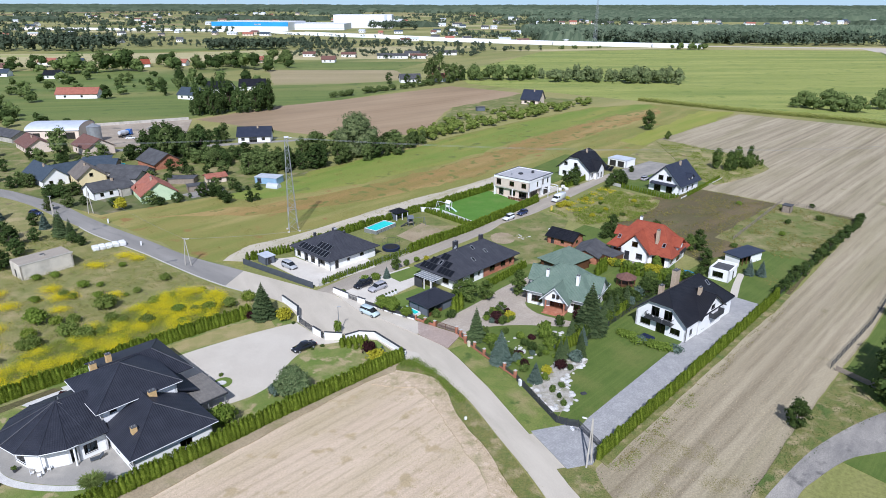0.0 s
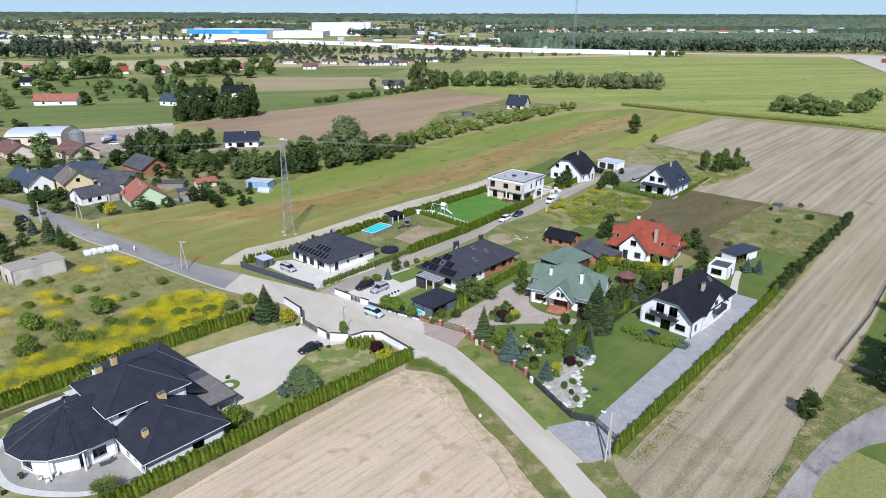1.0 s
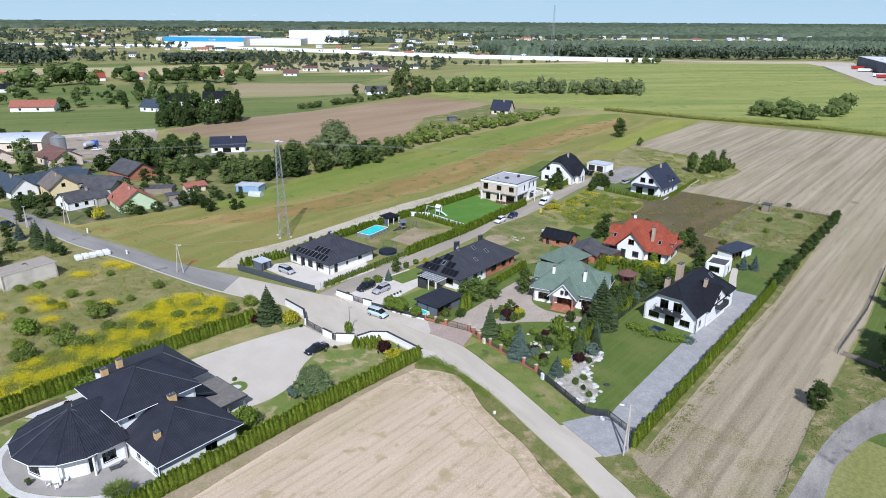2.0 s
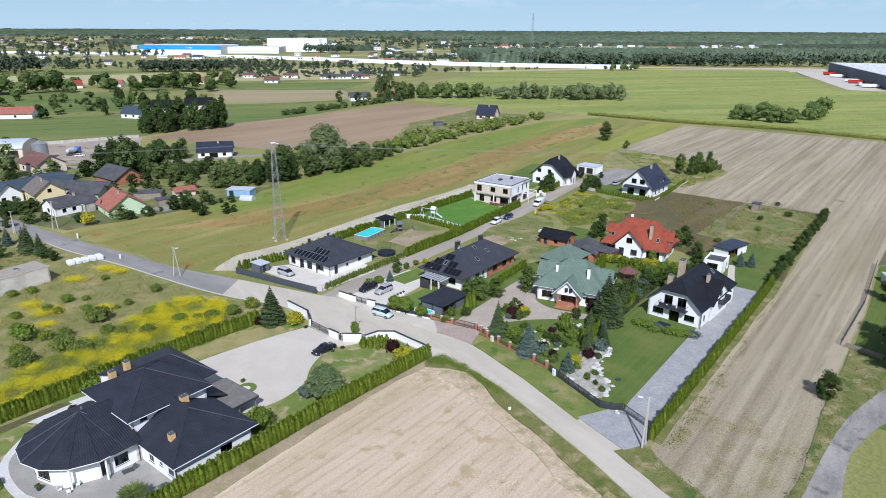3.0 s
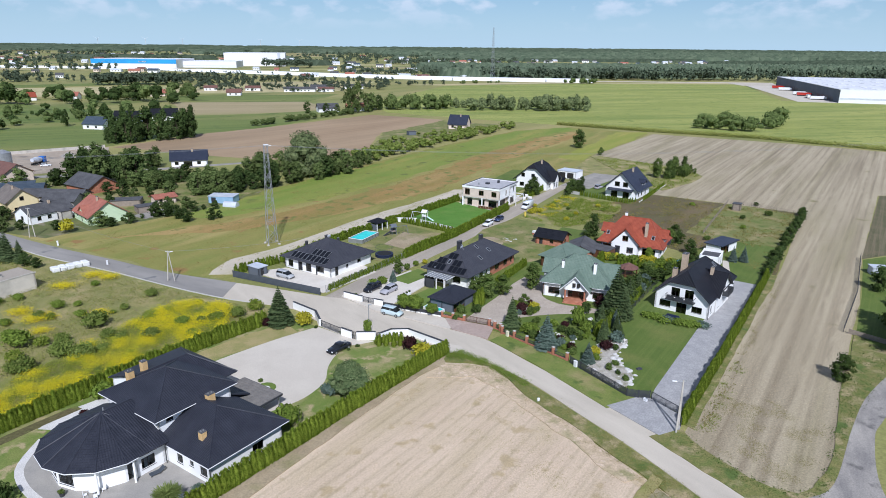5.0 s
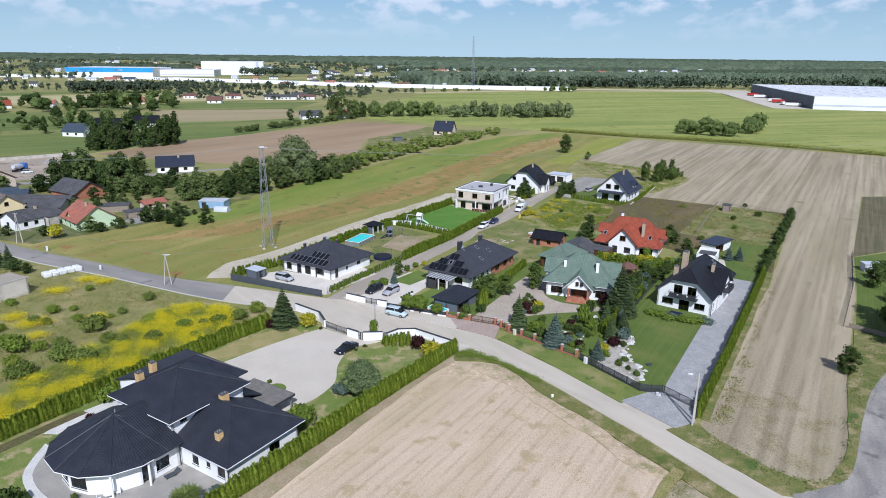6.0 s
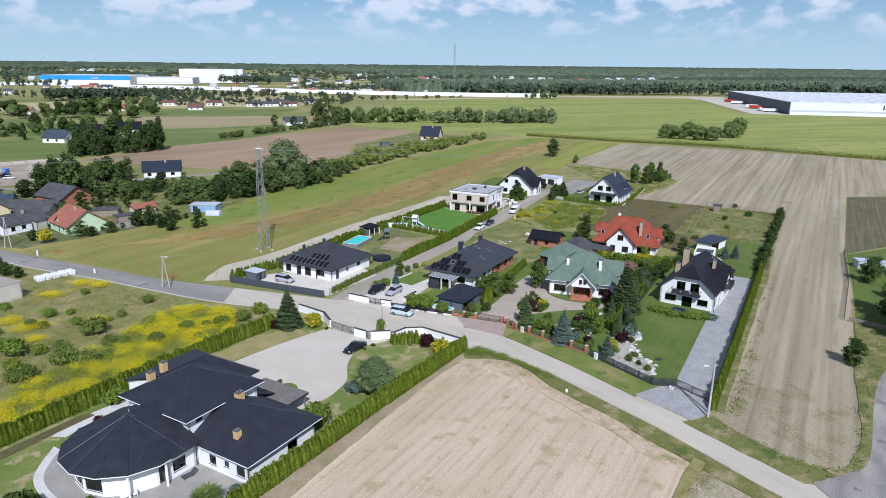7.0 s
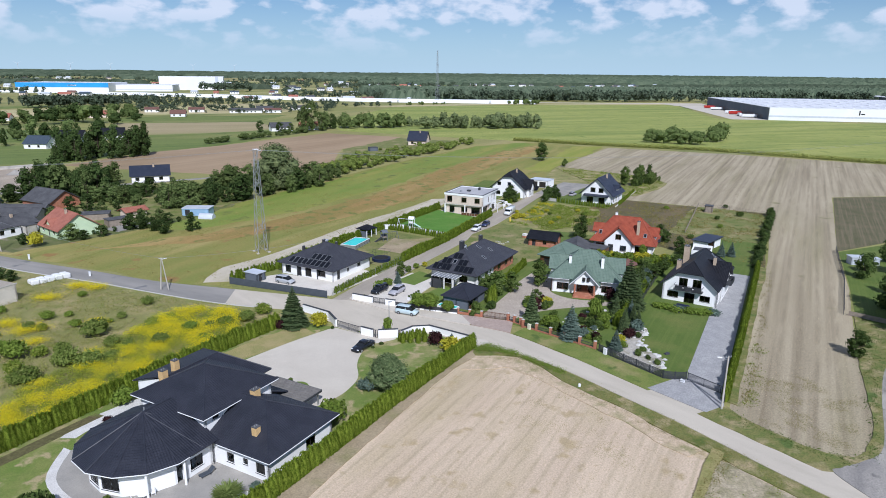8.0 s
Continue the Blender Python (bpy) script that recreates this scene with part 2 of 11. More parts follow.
M_STUBBLE = surface("harvested_field", (0.59, 0.47, 0.34), (0.53, 0.415, 0.30), (0.46, 0.37, 0.24), size=6, fine=0.22, place=True, stretch=(4, 1), angle=46, grain=0.22, bump=0.05, rows=1.0, row_colour=(0.34, 0.27, 0.18), row_gain=0.35, spots=(3.6, 0.585, (0.43, 0.335, 0.20)), drills=(1.7, 0.36, (0.30, 0.25, 0.15)))
M_STUBBLE2 = surface("pale_stubble_strip", (0.42, 0.355, 0.245), (0.345, 0.29, 0.195), (0.29, 0.25, 0.15), size=6, fine=0.28, place=True, stretch=(10, 1), angle=46, grain=0.3, bump=0.08, rows=2.2, row_colour=(0.19, 0.15, 0.095), row_gain=0.7, spots=(9, 0.66, (0.24, 0.215, 0.11)), drills=(3.0, 0.36, (0.17, 0.135, 0.085)))
M_PLOUGH = surface("ploughed_field", (0.30, 0.21, 0.125), (0.36, 0.26, 0.16), (0.25, 0.18, 0.11), size=25, fine=0.5, place=True, stretch=(4, 1), angle=40, grain=0.2, rows=3, row_gain=0.3)
M_STRAW = surface("straw_field", (0.47, 0.40, 0.22), (0.40, 0.355, 0.18), (0.33, 0.34, 0.12), size=40, fine=0.6, place=True, stretch=(5, 1), angle=10, grain=0.2, rows=6, row_gain=0.3)
M_CORN = surface("corn_field", (0.215, 0.255, 0.056), (0.31, 0.325, 0.088), (0.155, 0.21, 0.045), size=22, fine=1.1, place=True, stretch=(6, 1), angle=4, grain=0.5, bump=0.6, rows=5, row_colour=(0.36, 0.345, 0.12), row_gain=0.35, spots=(11, 0.58, (0.165, 0.215, 0.045)))
M_DARKCROP = surface("dark_crop_rows", (0.09, 0.09, 0.04), (0.13, 0.11, 0.06), size=6, fine=0.4, place=True, angle=46, grain=0.35, rows=0.7, row_colour=(0.2, 0.16, 0.1), row_gain=0.8)
M_FALLOW = surface("fallow_plot", (0.125, 0.095, 0.05), (0.105, 0.095, 0.04), (0.175, 0.13, 0.07), size=8, fine=0.35, place=True, stretch=(3, 1), angle=46, grain=0.45, bump=0.1, spots=(4, 0.62, (0.13, 0.145, 0.04)))
# greens set a little darker, with cloud shade put into the base colour
M_GREENFIELD = surface("green_field", (0.105, 0.15, 0.033), (0.145, 0.18, 0.045), (0.22, 0.215, 0.07), size=30, fine=0.5, place=True, stretch=(5, 1), angle=12, grain=0.36, rows=6, row_colour=(0.20, 0.215, 0.06), row_gain=0.6, spots=(14, 0.6, (0.085, 0.12, 0.03)))
M_SEREFIELD = surface("sere_field", (0.36, 0.29, 0.165), (0.30, 0.25, 0.13), (0.24, 0.235, 0.085), size=24, fine=0.5, place=True, stretch=(6, 1), angle=8, grain=0.25, rows=4, row_colour=(0.26, 0.20, 0.11), row_gain=0.5)
M_TRACK = surface("sandy_track", (0.52, 0.46, 0.36), (0.45, 0.40, 0.31), (0.36, 0.32, 0.20), size=3, fine=0.2, place=True, stretch=(5, 1), angle=50, grain=0.2)
M_SOD = surface("clipped_sod", (0.11, 0.165, 0.03), (0.14, 0.19, 0.04), size=3, fine=0.1, place=True, grain=0.25, bump=0.02)
M_ASPHALT = surface("sun_bleached_road", (0.505, 0.45, 0.37), (0.45, 0.40, 0.325), (0.535, 0.48, 0.395), size=3, fine=0.06, place=True, stretch=(4, 1), angle=118, grain=0.16, rough=0.9, spots=(5, 0.72, (0.30, 0.265, 0.22)))
M_OLDROAD = surface("worn_grey_asphalt", (0.275, 0.258, 0.235), (0.225, 0.213, 0.197), (0.31, 0.29, 0.265), size=3, fine=0.06, place=True, stretch=(5, 1), angle=142, grain=0.16, rough=0.9, spots=(6, 0.62, (0.16, 0.16, 0.16)))
M_PAVING = surface("pale_paving", (0.54, 0.49, 0.415), (0.50, 0.45, 0.38), (0.56, 0.51, 0.435), size=5, fine=0.12, place=True, grain=0.13, rough=0.85)
M_COURT = surface("light_court_paving", (0.60, 0.555, 0.49), (0.55, 0.505, 0.44), (0.63, 0.585, 0.52), size=4, fine=0.12, place=True, grain=0.14, rough=0.85)
M_COBBLE = surface("grey_granite_setts", (0.42, 0.41, 0.405), (0.34, 0.335, 0.335), size=2, fine=0.18, place=True, grain=0.15, bump=0.02, rough=0.8, setts=0.32, angle=46)
M_BRICKPAVE = surface("red_brick_paving", (0.45, 0.35, 0.295), (0.40, 0.315, 0.27), (0.48, 0.39, 0.34), size=3, fine=0.2, place=True, grain=0.12, setts=0.28, angle=40)
M_TANPAVE = surface("tan_block_paving", (0.475, 0.405, 0.33), (0.425, 0.36, 0.295), (0.51, 0.44, 0.365), size=3, fine=0.2, place=True, grain=0.12, setts=0.28, angle=40)
M_LANE = surface("gravel_lane", (0.385, 0.335, 0.275), (0.33, 0.29, 0.24), (0.43, 0.38, 0.315), size=4, fine=0.15, place=True, stretch=(5, 1), angle=50, grain=0.22, rows=0.8, row_gain=0.3)
M_TERRACE = surface("grey_terrace_slabs", (0.33, 0.31, 0.28), (0.285, 0.27, 0.245), (0.36, 0.335, 0.30), size=2, fine=0.12, place=True, grain=0.12)
M_GRAVEL = surface("grey_gravel", (0.30, 0.28, 0.25), (0.24, 0.225, 0.205), (0.35, 0.325, 0.285), size=3, fine=0.2, place=True, grain=0.25, bump=0.03)
M_WETGRAVEL = surface("patchy_grey_gravel", (0.31, 0.285, 0.255), (0.22, 0.205, 0.19), (0.37, 0.34, 0.30), size=2.2, fine=0.2, place=True, stretch=(3, 1), angle=50, grain=0.28, bump=0.03, spots=(3.4, 0.6, (0.15, 0.14, 0.13)))
M_YARD = surface("sandy_yard", (0.37, 0.305, 0.235), (0.30, 0.25, 0.195), (0.43, 0.36, 0.28), size=7, fine=0.3, place=True, grain=0.25, spots=(6, 0.62, (0.20, 0.175, 0.145)))
M_STONECHIP = surface("white_stone_chippings", (0.62, 0.60, 0.57), (0.54, 0.52, 0.49), size=1.5, fine=0.15, place=True, grain=0.25, bump=0.04)
M_SAND = surface("trampled_earth", (0.30, 0.235, 0.15), (0.36, 0.29, 0.19), (0.22, 0.2, 0.09), size=4, fine=0.25, place=True, grain=0.3)
M_WALL = surface("white_render", (0.87, 0.865, 0.85), (0.82, 0.815, 0.80), size=2.5, fine=0.08, grain=0.04, bump=0.004, rough=0.9)
M_CREAM = surface("cream_render", (0.74, 0.62, 0.52), (0.70, 0.58, 0.48), size=2.5, fine=0.1, grain=0.06, rough=0.9)
M_GREENWALL = surface("pale_green_render", (0.60, 0.72, 0.48), (0.55, 0.68, 0.44), size=2.5, fine=0.1, grain=0.06, rough=0.9)
M_YELLOWWALL = surface("pale_yellow_render", (0.74, 0.62, 0.36), (0.70, 0.58, 0.33), size=2.5, fine=0.1, grain=0.06, rough=0.9)
M_BEIGEWALL = surface("beige_cladding", (0.66, 0.55, 0.455), (0.61, 0.505, 0.42), size=1.2, fine=0.1, grain=0.1, rough=0.8)
M_BRICK = surface("red_brick", (0.42, 0.17, 0.10), (0.34, 0.14, 0.085), (0.47, 0.22, 0.14), size=0.7, fine=0.1, grain=0.25, rough=0.9, bump=0.01)
M_CHIMNEY = surface("yellow_clinker_brick", (0.62, 0.42, 0.20), (0.55, 0.37, 0.17), size=0.5, fine=0.1, grain=0.2, rough=0.85)
M_CHIMTAN = surface("tan_clinker_brick", (0.47, 0.37, 0.27), (0.41, 0.32, 0.23), size=0.5, fine=0.1, grain=0.2, rough=0.85)
M_ROOF = tiled_roof("anthracite_tiles", (0.023, 0.025, 0.035), (0.032, 0.034, 0.046), rough=0.5, spec=0.32)
M_ROOF2 = tiled_roof("graphite_tiles", (0.046, 0.047, 0.058), (0.058, 0.059, 0.07), rough=0.55, spec=0.3)
M_ROOFBLK = tiled_roof("black_tiles", (0.010, 0.011, 0.015), (0.016, 0.016, 0.021), rough=0.5, spec=0.3)
M_ROOFRED = tiled_roof("red_tiles", (0.32, 0.082, 0.046), (0.26, 0.064, 0.038), rough=0.7, spec=0.15)
M_ROOFRED2 = tiled_roof("faded_red_tiles", (0.38, 0.15, 0.105), (0.31, 0.12, 0.085), rough=0.7, spec=0.2)
M_ROOFGREEN = tiled_roof("green_metal_tiles", (0.125, 0.175, 0.138), (0.15, 0.20, 0.16), rough=0.6, spec=0.2)
M_ROOFBROWN = tiled_roof("brown_tiles", (0.16, 0.085, 0.07), (0.19, 0.10, 0.08), rough=0.7, spec=0.2)
M_ROOFNAVY = tiled_roof("navy_tiles", (0.024, 0.03, 0.05), (0.034, 0.04, 0.062))
M_ROOFBLUE = tiled_roof("slate_blue_metal_tiles", (0.05, 0.068, 0.092), (0.065, 0.085, 0.11), rough=0.55, spec=0.3)
M_FELT = surface("roofing_felt", (0.07, 0.07, 0.075), (0.10, 0.10, 0.105), size=2, fine=0.2, grain=0.2)
M_FLATROOF = surface("grey_flat_roof_membrane", (0.42, 0.41, 0.42), (0.36, 0.355, 0.37), size=3, fine=0.3, grain=0.1)
M_TRIM = surface("white_metal_trim", (0.78, 0.78, 0.78), (0.74, 0.74, 0.75), size=1, fine=0.2, grain=0.03, rough=0.4)
M_DARK = surface("anthracite_powder_coat", (0.04, 0.042, 0.047), (0.05, 0.052, 0.058), size=1, fine=0.2, grain=0.08, rough=0.45)
M_BROWNWOOD = surface("dark_stained_wood", (0.13, 0.06, 0.03), (0.10, 0.045, 0.022), size=0.6, fine=0.08, grain=0.2, rough=0.6)
M_WOOD = surface("weathered_timber", (0.30, 0.25, 0.20), (0.24, 0.20, 0.16), size=0.7, fine=0.08, grain=0.2)
M_WRAP = surface("white_bale_wrap", (0.74, 0.74, 0.73), (0.66, 0.66, 0.66), size=0.5, fine=0.1, grain=0.08, rough=0.45, bump=0.02)
M_OLDRENDER = surface("old_cream_render", (0.66, 0.60, 0.51), (0.58, 0.53, 0.45), (0.47, 0.43, 0.36), size=1.8, fine=0.15, grain=0.15, bump=0.01)
M_ROOFWORN = tiled_roof("weathered_brown_grey_tiles", (0.15, 0.13, 0.115), (0.19, 0.165, 0.145), rough=0.8, spec=0.15)
M_CONCRETE = surface("weathered_concrete", (0.52, 0.48, 0.42), (0.44, 0.41, 0.36), (0.36, 0.34, 0.3), size=1.5, fine=0.15, grain=0.15, bump=0.01)
M_KERB = surface("concrete_kerb", (0.50, 0.48, 0.45), (0.44, 0.43, 0.40), size=1, fine=0.1, grain=0.12)
M_STEEL = surface("galvanised_steel", (0.42, 0.43, 0.44), (0.35, 0.36, 0.37), size=1, fine=0.2, grain=0.1, rough=0.5, metal=0.6)
M_SHEET = surface("pale_sheet_metal", (0.62, 0.65, 0.70), (0.55, 0.58, 0.63), size=3, fine=0.3, grain=0.06, rough=0.45, metal=0.2)
M_BLUESHEET = surface("light_blue_sheet", (0.30, 0.45, 0.60), (0.26, 0.40, 0.55), size=2, fine=0.3, grain=0.06, rough=0.45)
M_SOLAR = surface("solar_cells", (0.006, 0.007, 0.010), (0.008, 0.009, 0.013), size=1, fine=0.2, grain=0.1, rough=0.3, spec=0.25)
M_WINFRAME = surface("dark_window_frame", (0.03, 0.028, 0.026), (0.04, 0.036, 0.033), size=1, fine=0.1, grain=0.05, rough=0.4)
M_WHITEFRAME = surface("white_window_frame", (0.78, 0.78, 0.77), (0.75, 0.75, 0.75), size=1, fine=0.1, grain=0.03, rough=0.4)
M_PANE = glass("window_glass")
M_DOOR = surface("dark_door_leaf", (0.03, 0.03, 0.033), (0.04, 0.04, 0.044), size=1, fine=0.1, grain=0.1, rough=0.5)
M_RUBBER = surface("black_rubber", (0.018, 0.018, 0.018), (0.024, 0.024, 0.024), size=0.4, fine=0.05, grain=0.1, rough=0.8)
M_WATER = surface("pool_water", (0.05, 0.62, 0.56), (0.045, 0.55, 0.52), size=1.5, fine=0.4, grain=0.08, rough=0.15, spec=0.2)
M_POOLBLUE = surface("bright_blue_vinyl", (0.02, 0.28, 0.62), (0.02, 0.24, 0.55), size=1, fine=0.2, grain=0.05, rough=0.4)
M_BLUETARP = surface("navy_blue_cover", (0.014, 0.022, 0.055), (0.012, 0.018, 0.045), size=0.6, fine=0.1, grain=0.15, rough=0.6)
M_BARK = surface("rough_bark", (0.12, 0.085, 0.06), (0.08, 0.06, 0.042), size=0.3, fine=0.06, grain=0.3)
M_ROCK = surface("pale_garden_boulder", (0.58, 0.56, 0.53), (0.45, 0.44, 0.42), size=0.5, fine=0.1, grain=0.2, bump=0.03, vary=0.15)
M_WHITEHALL = surface("white_wall_panels", (0.80, 0.80, 0.80), (0.76, 0.765, 0.77), size=20, fine=2, grain=0.03)
M_BLUEHALL = surface("blue_wall_panels", (0.05, 0.34, 0.70), (0.045, 0.30, 0.64), size=20, fine=2, grain=0.04)
M_GREYHALL = surface("dark_grey_wall_panels", (0.13, 0.145, 0.17), (0.11, 0.125, 0.15), size=12, fine=1.5, grain=0.06)
M_HALLROOF = surface("pale_hall_roof", (0.66, 0.67, 0.70), (0.58, 0.59, 0.62), size=15, fine=2, grain=0.08)
M_SIGN = surface("black_sign_paint", (0.02, 0.02, 0.022), (0.03, 0.03, 0.032), size=1, fine=0.2, grain=0.05)
M_CLOTH = surface("white_fabric", (0.72, 0.70, 0.67), (0.66, 0.64, 0.6), size=0.5, fine=0.08, grain=0.06)
M_YELLOWBOX = surface("yellow_plastic", (0.75, 0.58, 0.12), (0.7, 0.52, 0.1), size=0.5, fine=0.1, grain=0.05, rough=0.5)
M_PALEBOX = surface("cream_utility_plastic", (0.72, 0.67, 0.5), (0.68, 0.63, 0.46), size=0.5, fine=0.1, grain=0.05, rough=0.6)
M_REDLAMP = surface("red_lamp_plastic", (0.45, 0.02, 0.02), (0.4, 0.02, 0.02), size=0.3, fine=0.1, grain=0.03, rough=0.2)
M_LAMP = surface("clear_lamp_plastic", (0.75, 0.76, 0.78), (0.7, 0.71, 0.73), size=0.3, fine=0.1, grain=0.03, rough=0.12)

L_BROAD = foliage("broad_leaves", (0.062, 0.102, 0.024), (0.13, 0.175, 0.046), (0.19, 0.225, 0.07))
L_DARKER = foliage("dense_dark_leaves", (0.04, 0.068, 0.02), (0.085, 0.12, 0.034), (0.12, 0.155, 0.05))
L_FARTREE = foliage("distant_leaves", (0.085, 0.122, 0.038), (0.155, 0.195, 0.066), vary=0.25)
L_FARDARK = foliage("distant_dark_leaves", (0.042, 0.07, 0.022), (0.075, 0.108, 0.034), vary=0.25)
L_LIGHTTREE = foliage("light_orchard_leaves", (0.14, 0.20, 0.042), (0.25, 0.30, 0.072), (0.31, 0.33, 0.105), vary=0.2)
L_STRAW = foliage("cut_straw", (0.36, 0.285, 0.18), (0.54, 0.44, 0.30), (0.64, 0.54, 0.38), vary=0.1)
# leaf tone lifted and greyed: some distance haze is put into the colour
L_HAZYWOODS = foliage("hazed_woodland_leaves", (0.072, 0.10, 0.064), (0.125, 0.155, 0.10), vary=0.25, through=0.2)
L_THUJA = foliage("thuja_scales", (0.098, 0.152, 0.018), (0.19, 0.25, 0.029), (0.26, 0.305, 0.044), vary=0.12)
L_SPRUCE = foliage("spruce_needles", (0.056, 0.088, 0.038), (0.115, 0.152, 0.062), vary=0.2, through=0.15)
L_PINE = foliage("pine_needles", (0.07, 0.108, 0.045), (0.15, 0.19, 0.082), (0.21, 0.25, 0.12), vary=0.1, through=0.15)
L_BLUE = foliage("blue_spruce_needles", (0.072, 0.11, 0.085), (0.145, 0.188, 0.152), vary=0.15, through=0.1)
L_YELLOW = foliage("golden_leaves", (0.30, 0.29, 0.025), (0.50, 0.45, 0.045), vary=0.1)
L_PURPLE = foliage("purple_leaves", (0.03, 0.014, 0.015), (0.07, 0.03, 0.03), vary=0.15)
L_LIME = foliage("fresh_green_leaves", (0.11, 0.17, 0.026), (0.215, 0.28, 0.052), vary=0.12)
L_ROD = foliage("goldenrod_blossom", (0.54, 0.465, 0.018), (0.72, 0.585, 0.016), (0.46, 0.43, 0.026), vary=0.1)
L_RODBUD = foliage("goldenrod_buds", (0.26, 0.30, 0.03), (0.44, 0.44, 0.036), (0.54, 0.49, 0.045), vary=0.12)
L_RODLEAF = foliage("goldenrod_foliage", (0.16, 0.22, 0.03), (0.26, 0.30, 0.05), (0.32, 0.32, 0.07), vary=0.12)
L_WILDBUSH = foliage("wild_bush_leaves", (0.115, 0.165, 0.034), (0.20, 0.245, 0.06), (0.25, 0.285, 0.08), vary=0.15)
L_RODGREEN = foliage("goldenrod_stems", (0.12, 0.185, 0.026), (0.235, 0.29, 0.045), (0.34, 0.33, 0.09), vary=0.15)
L_WILLOW = foliage("willow_leaves", (0.115, 0.15, 0.065), (0.215, 0.25, 0.11), vary=0.1)
L_GRASS = foliage("grass_blades", (0.16, 0.165, 0.045), (0.27, 0.225, 0.08), (0.36, 0.29, 0.13), vary=0.15)
L_WILDGRASS = foliage("rank_wild_grass", (0.15, 0.18, 0.04), (0.245, 0.24, 0.068), (0.36, 0.30, 0.12), vary=0.15)
L_REED = foliage("ornamental_grass", (0.115, 0.165, 0.04), (0.22, 0.26, 0.08), vary=0.1)
L_CORN = foliage("corn_leaves", (0.22, 0.255, 0.06), (0.33, 0.34, 0.10), (0.40, 0.37, 0.15), vary=0.1)

# ---- building helpers ----
import itertools
from mathutils import geometry


def part(name, bm, material, parent, label=""):
    """Links a bmesh as one mesh object under a thing or a part."""
    me = bpy.data.meshes.new(name)
    bm.to_mesh(me)
    bm.free()
    me.materials.append(material)
    ob = new(name, me)
    ob.parent = parent
    return tagged(ob, label)


def thing(name, m, label, category, group="", kind=""):
    ob = new(name)
    ob.matrix_basis = m
    ob.empty_display_size = 0.3
    return tagged(ob, label, category, group, kind)


def solo(name, bm, material, m, label, category, group="", kind=""):
    """A thing of one mesh."""
    ob = part(name, bm, material, None)
    ob.matrix_basis = m
    return tagged(ob, label, category, group, kind)


def shared(name, mesh, parent, m):
    ob = new(name, mesh)
    ob.parent = parent
    ob.matrix_basis = m
    return ob


def mesh_of(name, bm, material):
    me = bpy.data.meshes.new(name)
    bm.to_mesh(me)
    bm.free()
    me.materials.append(material)
    return me


def box(bm, x0, x1, y0, y1, z0, z1, bevel=0.0):
    v = [bm.verts.new((x, y, z)) for z in (z0, z1) for y in (y0, y1) for x in (x0, x1)]
    f = [bm.faces.new([v[i] for i in q]) for q in ((0, 2, 3, 1), (4, 5, 7, 6), (0, 1, 5, 4), (2, 6, 7, 3), (0, 4, 6, 2), (1, 3, 7, 5))]
    if bevel:
        bmesh.ops.bevel(bm, geom=list({e for q in f for e in q.edges}), offset=bevel, segments=1, affect="EDGES")
    return bm


def boxes(*dims, bevel=0.0):
    bm = bmesh.new()
    for d in dims:
        box(bm, *d, bevel=bevel)
    return bm


def prism(bm, p, q, r, sides=6, r2=None):
    """A bar from p to q."""
    p, q = Vector(p), Vector(q)
    d = (q - p).normalized()
    a = d.orthogonal().normalized()
    b = d.cross(a)
    r2 = r if r2 is None else r2
    rings = [[bm.verts.new(c + (a * math.cos(t) + b * math.sin(t)) * rr) for t in [2 * math.pi * i / sides for i in range(sides)]] for c, rr in ((p, r), (q, r2))]
    for i in range(sides):
        j = (i + 1) % sides
        bm.faces.new((rings[0][i], rings[0][j], rings[1][j], rings[1][i]))
    bm.faces.new(rings[0][::-1])
    bm.faces.new(rings[1])
    return bm


def bars(*items, r=0.04, sides=5):
    bm = bmesh.new()
    for p, q in items:
        prism(bm, p, q, r, sides)
    return bm


def slab(bm, pts, z0, z1):
    """An upright prism over a plan outline, given counterclockwise."""
    lo = [bm.verts.new((x, y, z0)) for x, y in pts]
    hi = [bm.verts.new((x, y, z1)) for x, y in pts]
    k = len(pts)
    for i in range(k):
        j = (i + 1) % k
        bm.faces.new((lo[i], lo[j], hi[j], hi[i]))
    for a, b, c in geometry.tessellate_polygon([[Vector((x, y, 0)) for x, y in pts]]):
        p, q, r = (Vector(pts[i]) for i in (a, b, c))
        if (q - p).cross(r - p) < 0:
            b, c = c, b
        bm.faces.new((hi[a], hi[b], hi[c]))
        bm.faces.new((lo[a], lo[c], lo[b]))
    return bm


def area_of(pts):
    return sum(a[0] * b[1] - b[0] * a[1] for a, b in zip(pts, pts[1:] + pts[:1])) / 2


LAID = []


def ragged(pts, step=4.0, amp=1.2, seed=0.0, closed=True):
    """The outline with uneven, grown edges."""
    out = []
    for a, b in zip(pts, pts[1:] + (pts[:1] if closed else [])):
        n = max(1, int(math.dist(a, b) / step))
        for i in range(n):
            x, y = a[0] + (b[0] - a[0]) * i / n, a[1] + (b[1] - a[1]) * i / n
            q = Vector((x / 9, y / 9, seed))
            out.append((x + amp * (noise.noise(q) + 0.6 * noise.noise(q * 3.1)), y + amp * (noise.noise(q + Vector((31, 7, 2))) + 0.6 * noise.noise(q * 3.1 + Vector((5, 9, 1))))))
    return out


def ground_patch(name, pts, z, material, label, depth=0.3, kind="structure", category="ground"):
    """A field, lawn or pavement as a low slab let into the ground."""
    if area_of(pts) < 0:
        pts = pts[::-1]
    LAID.append(name)
    z += 0.0006 * len(LAID)
    bm = slab(bmesh.new(), pts, z - depth, z)
    return tagged(part(name, bm, material, None), label, category, "", kind)


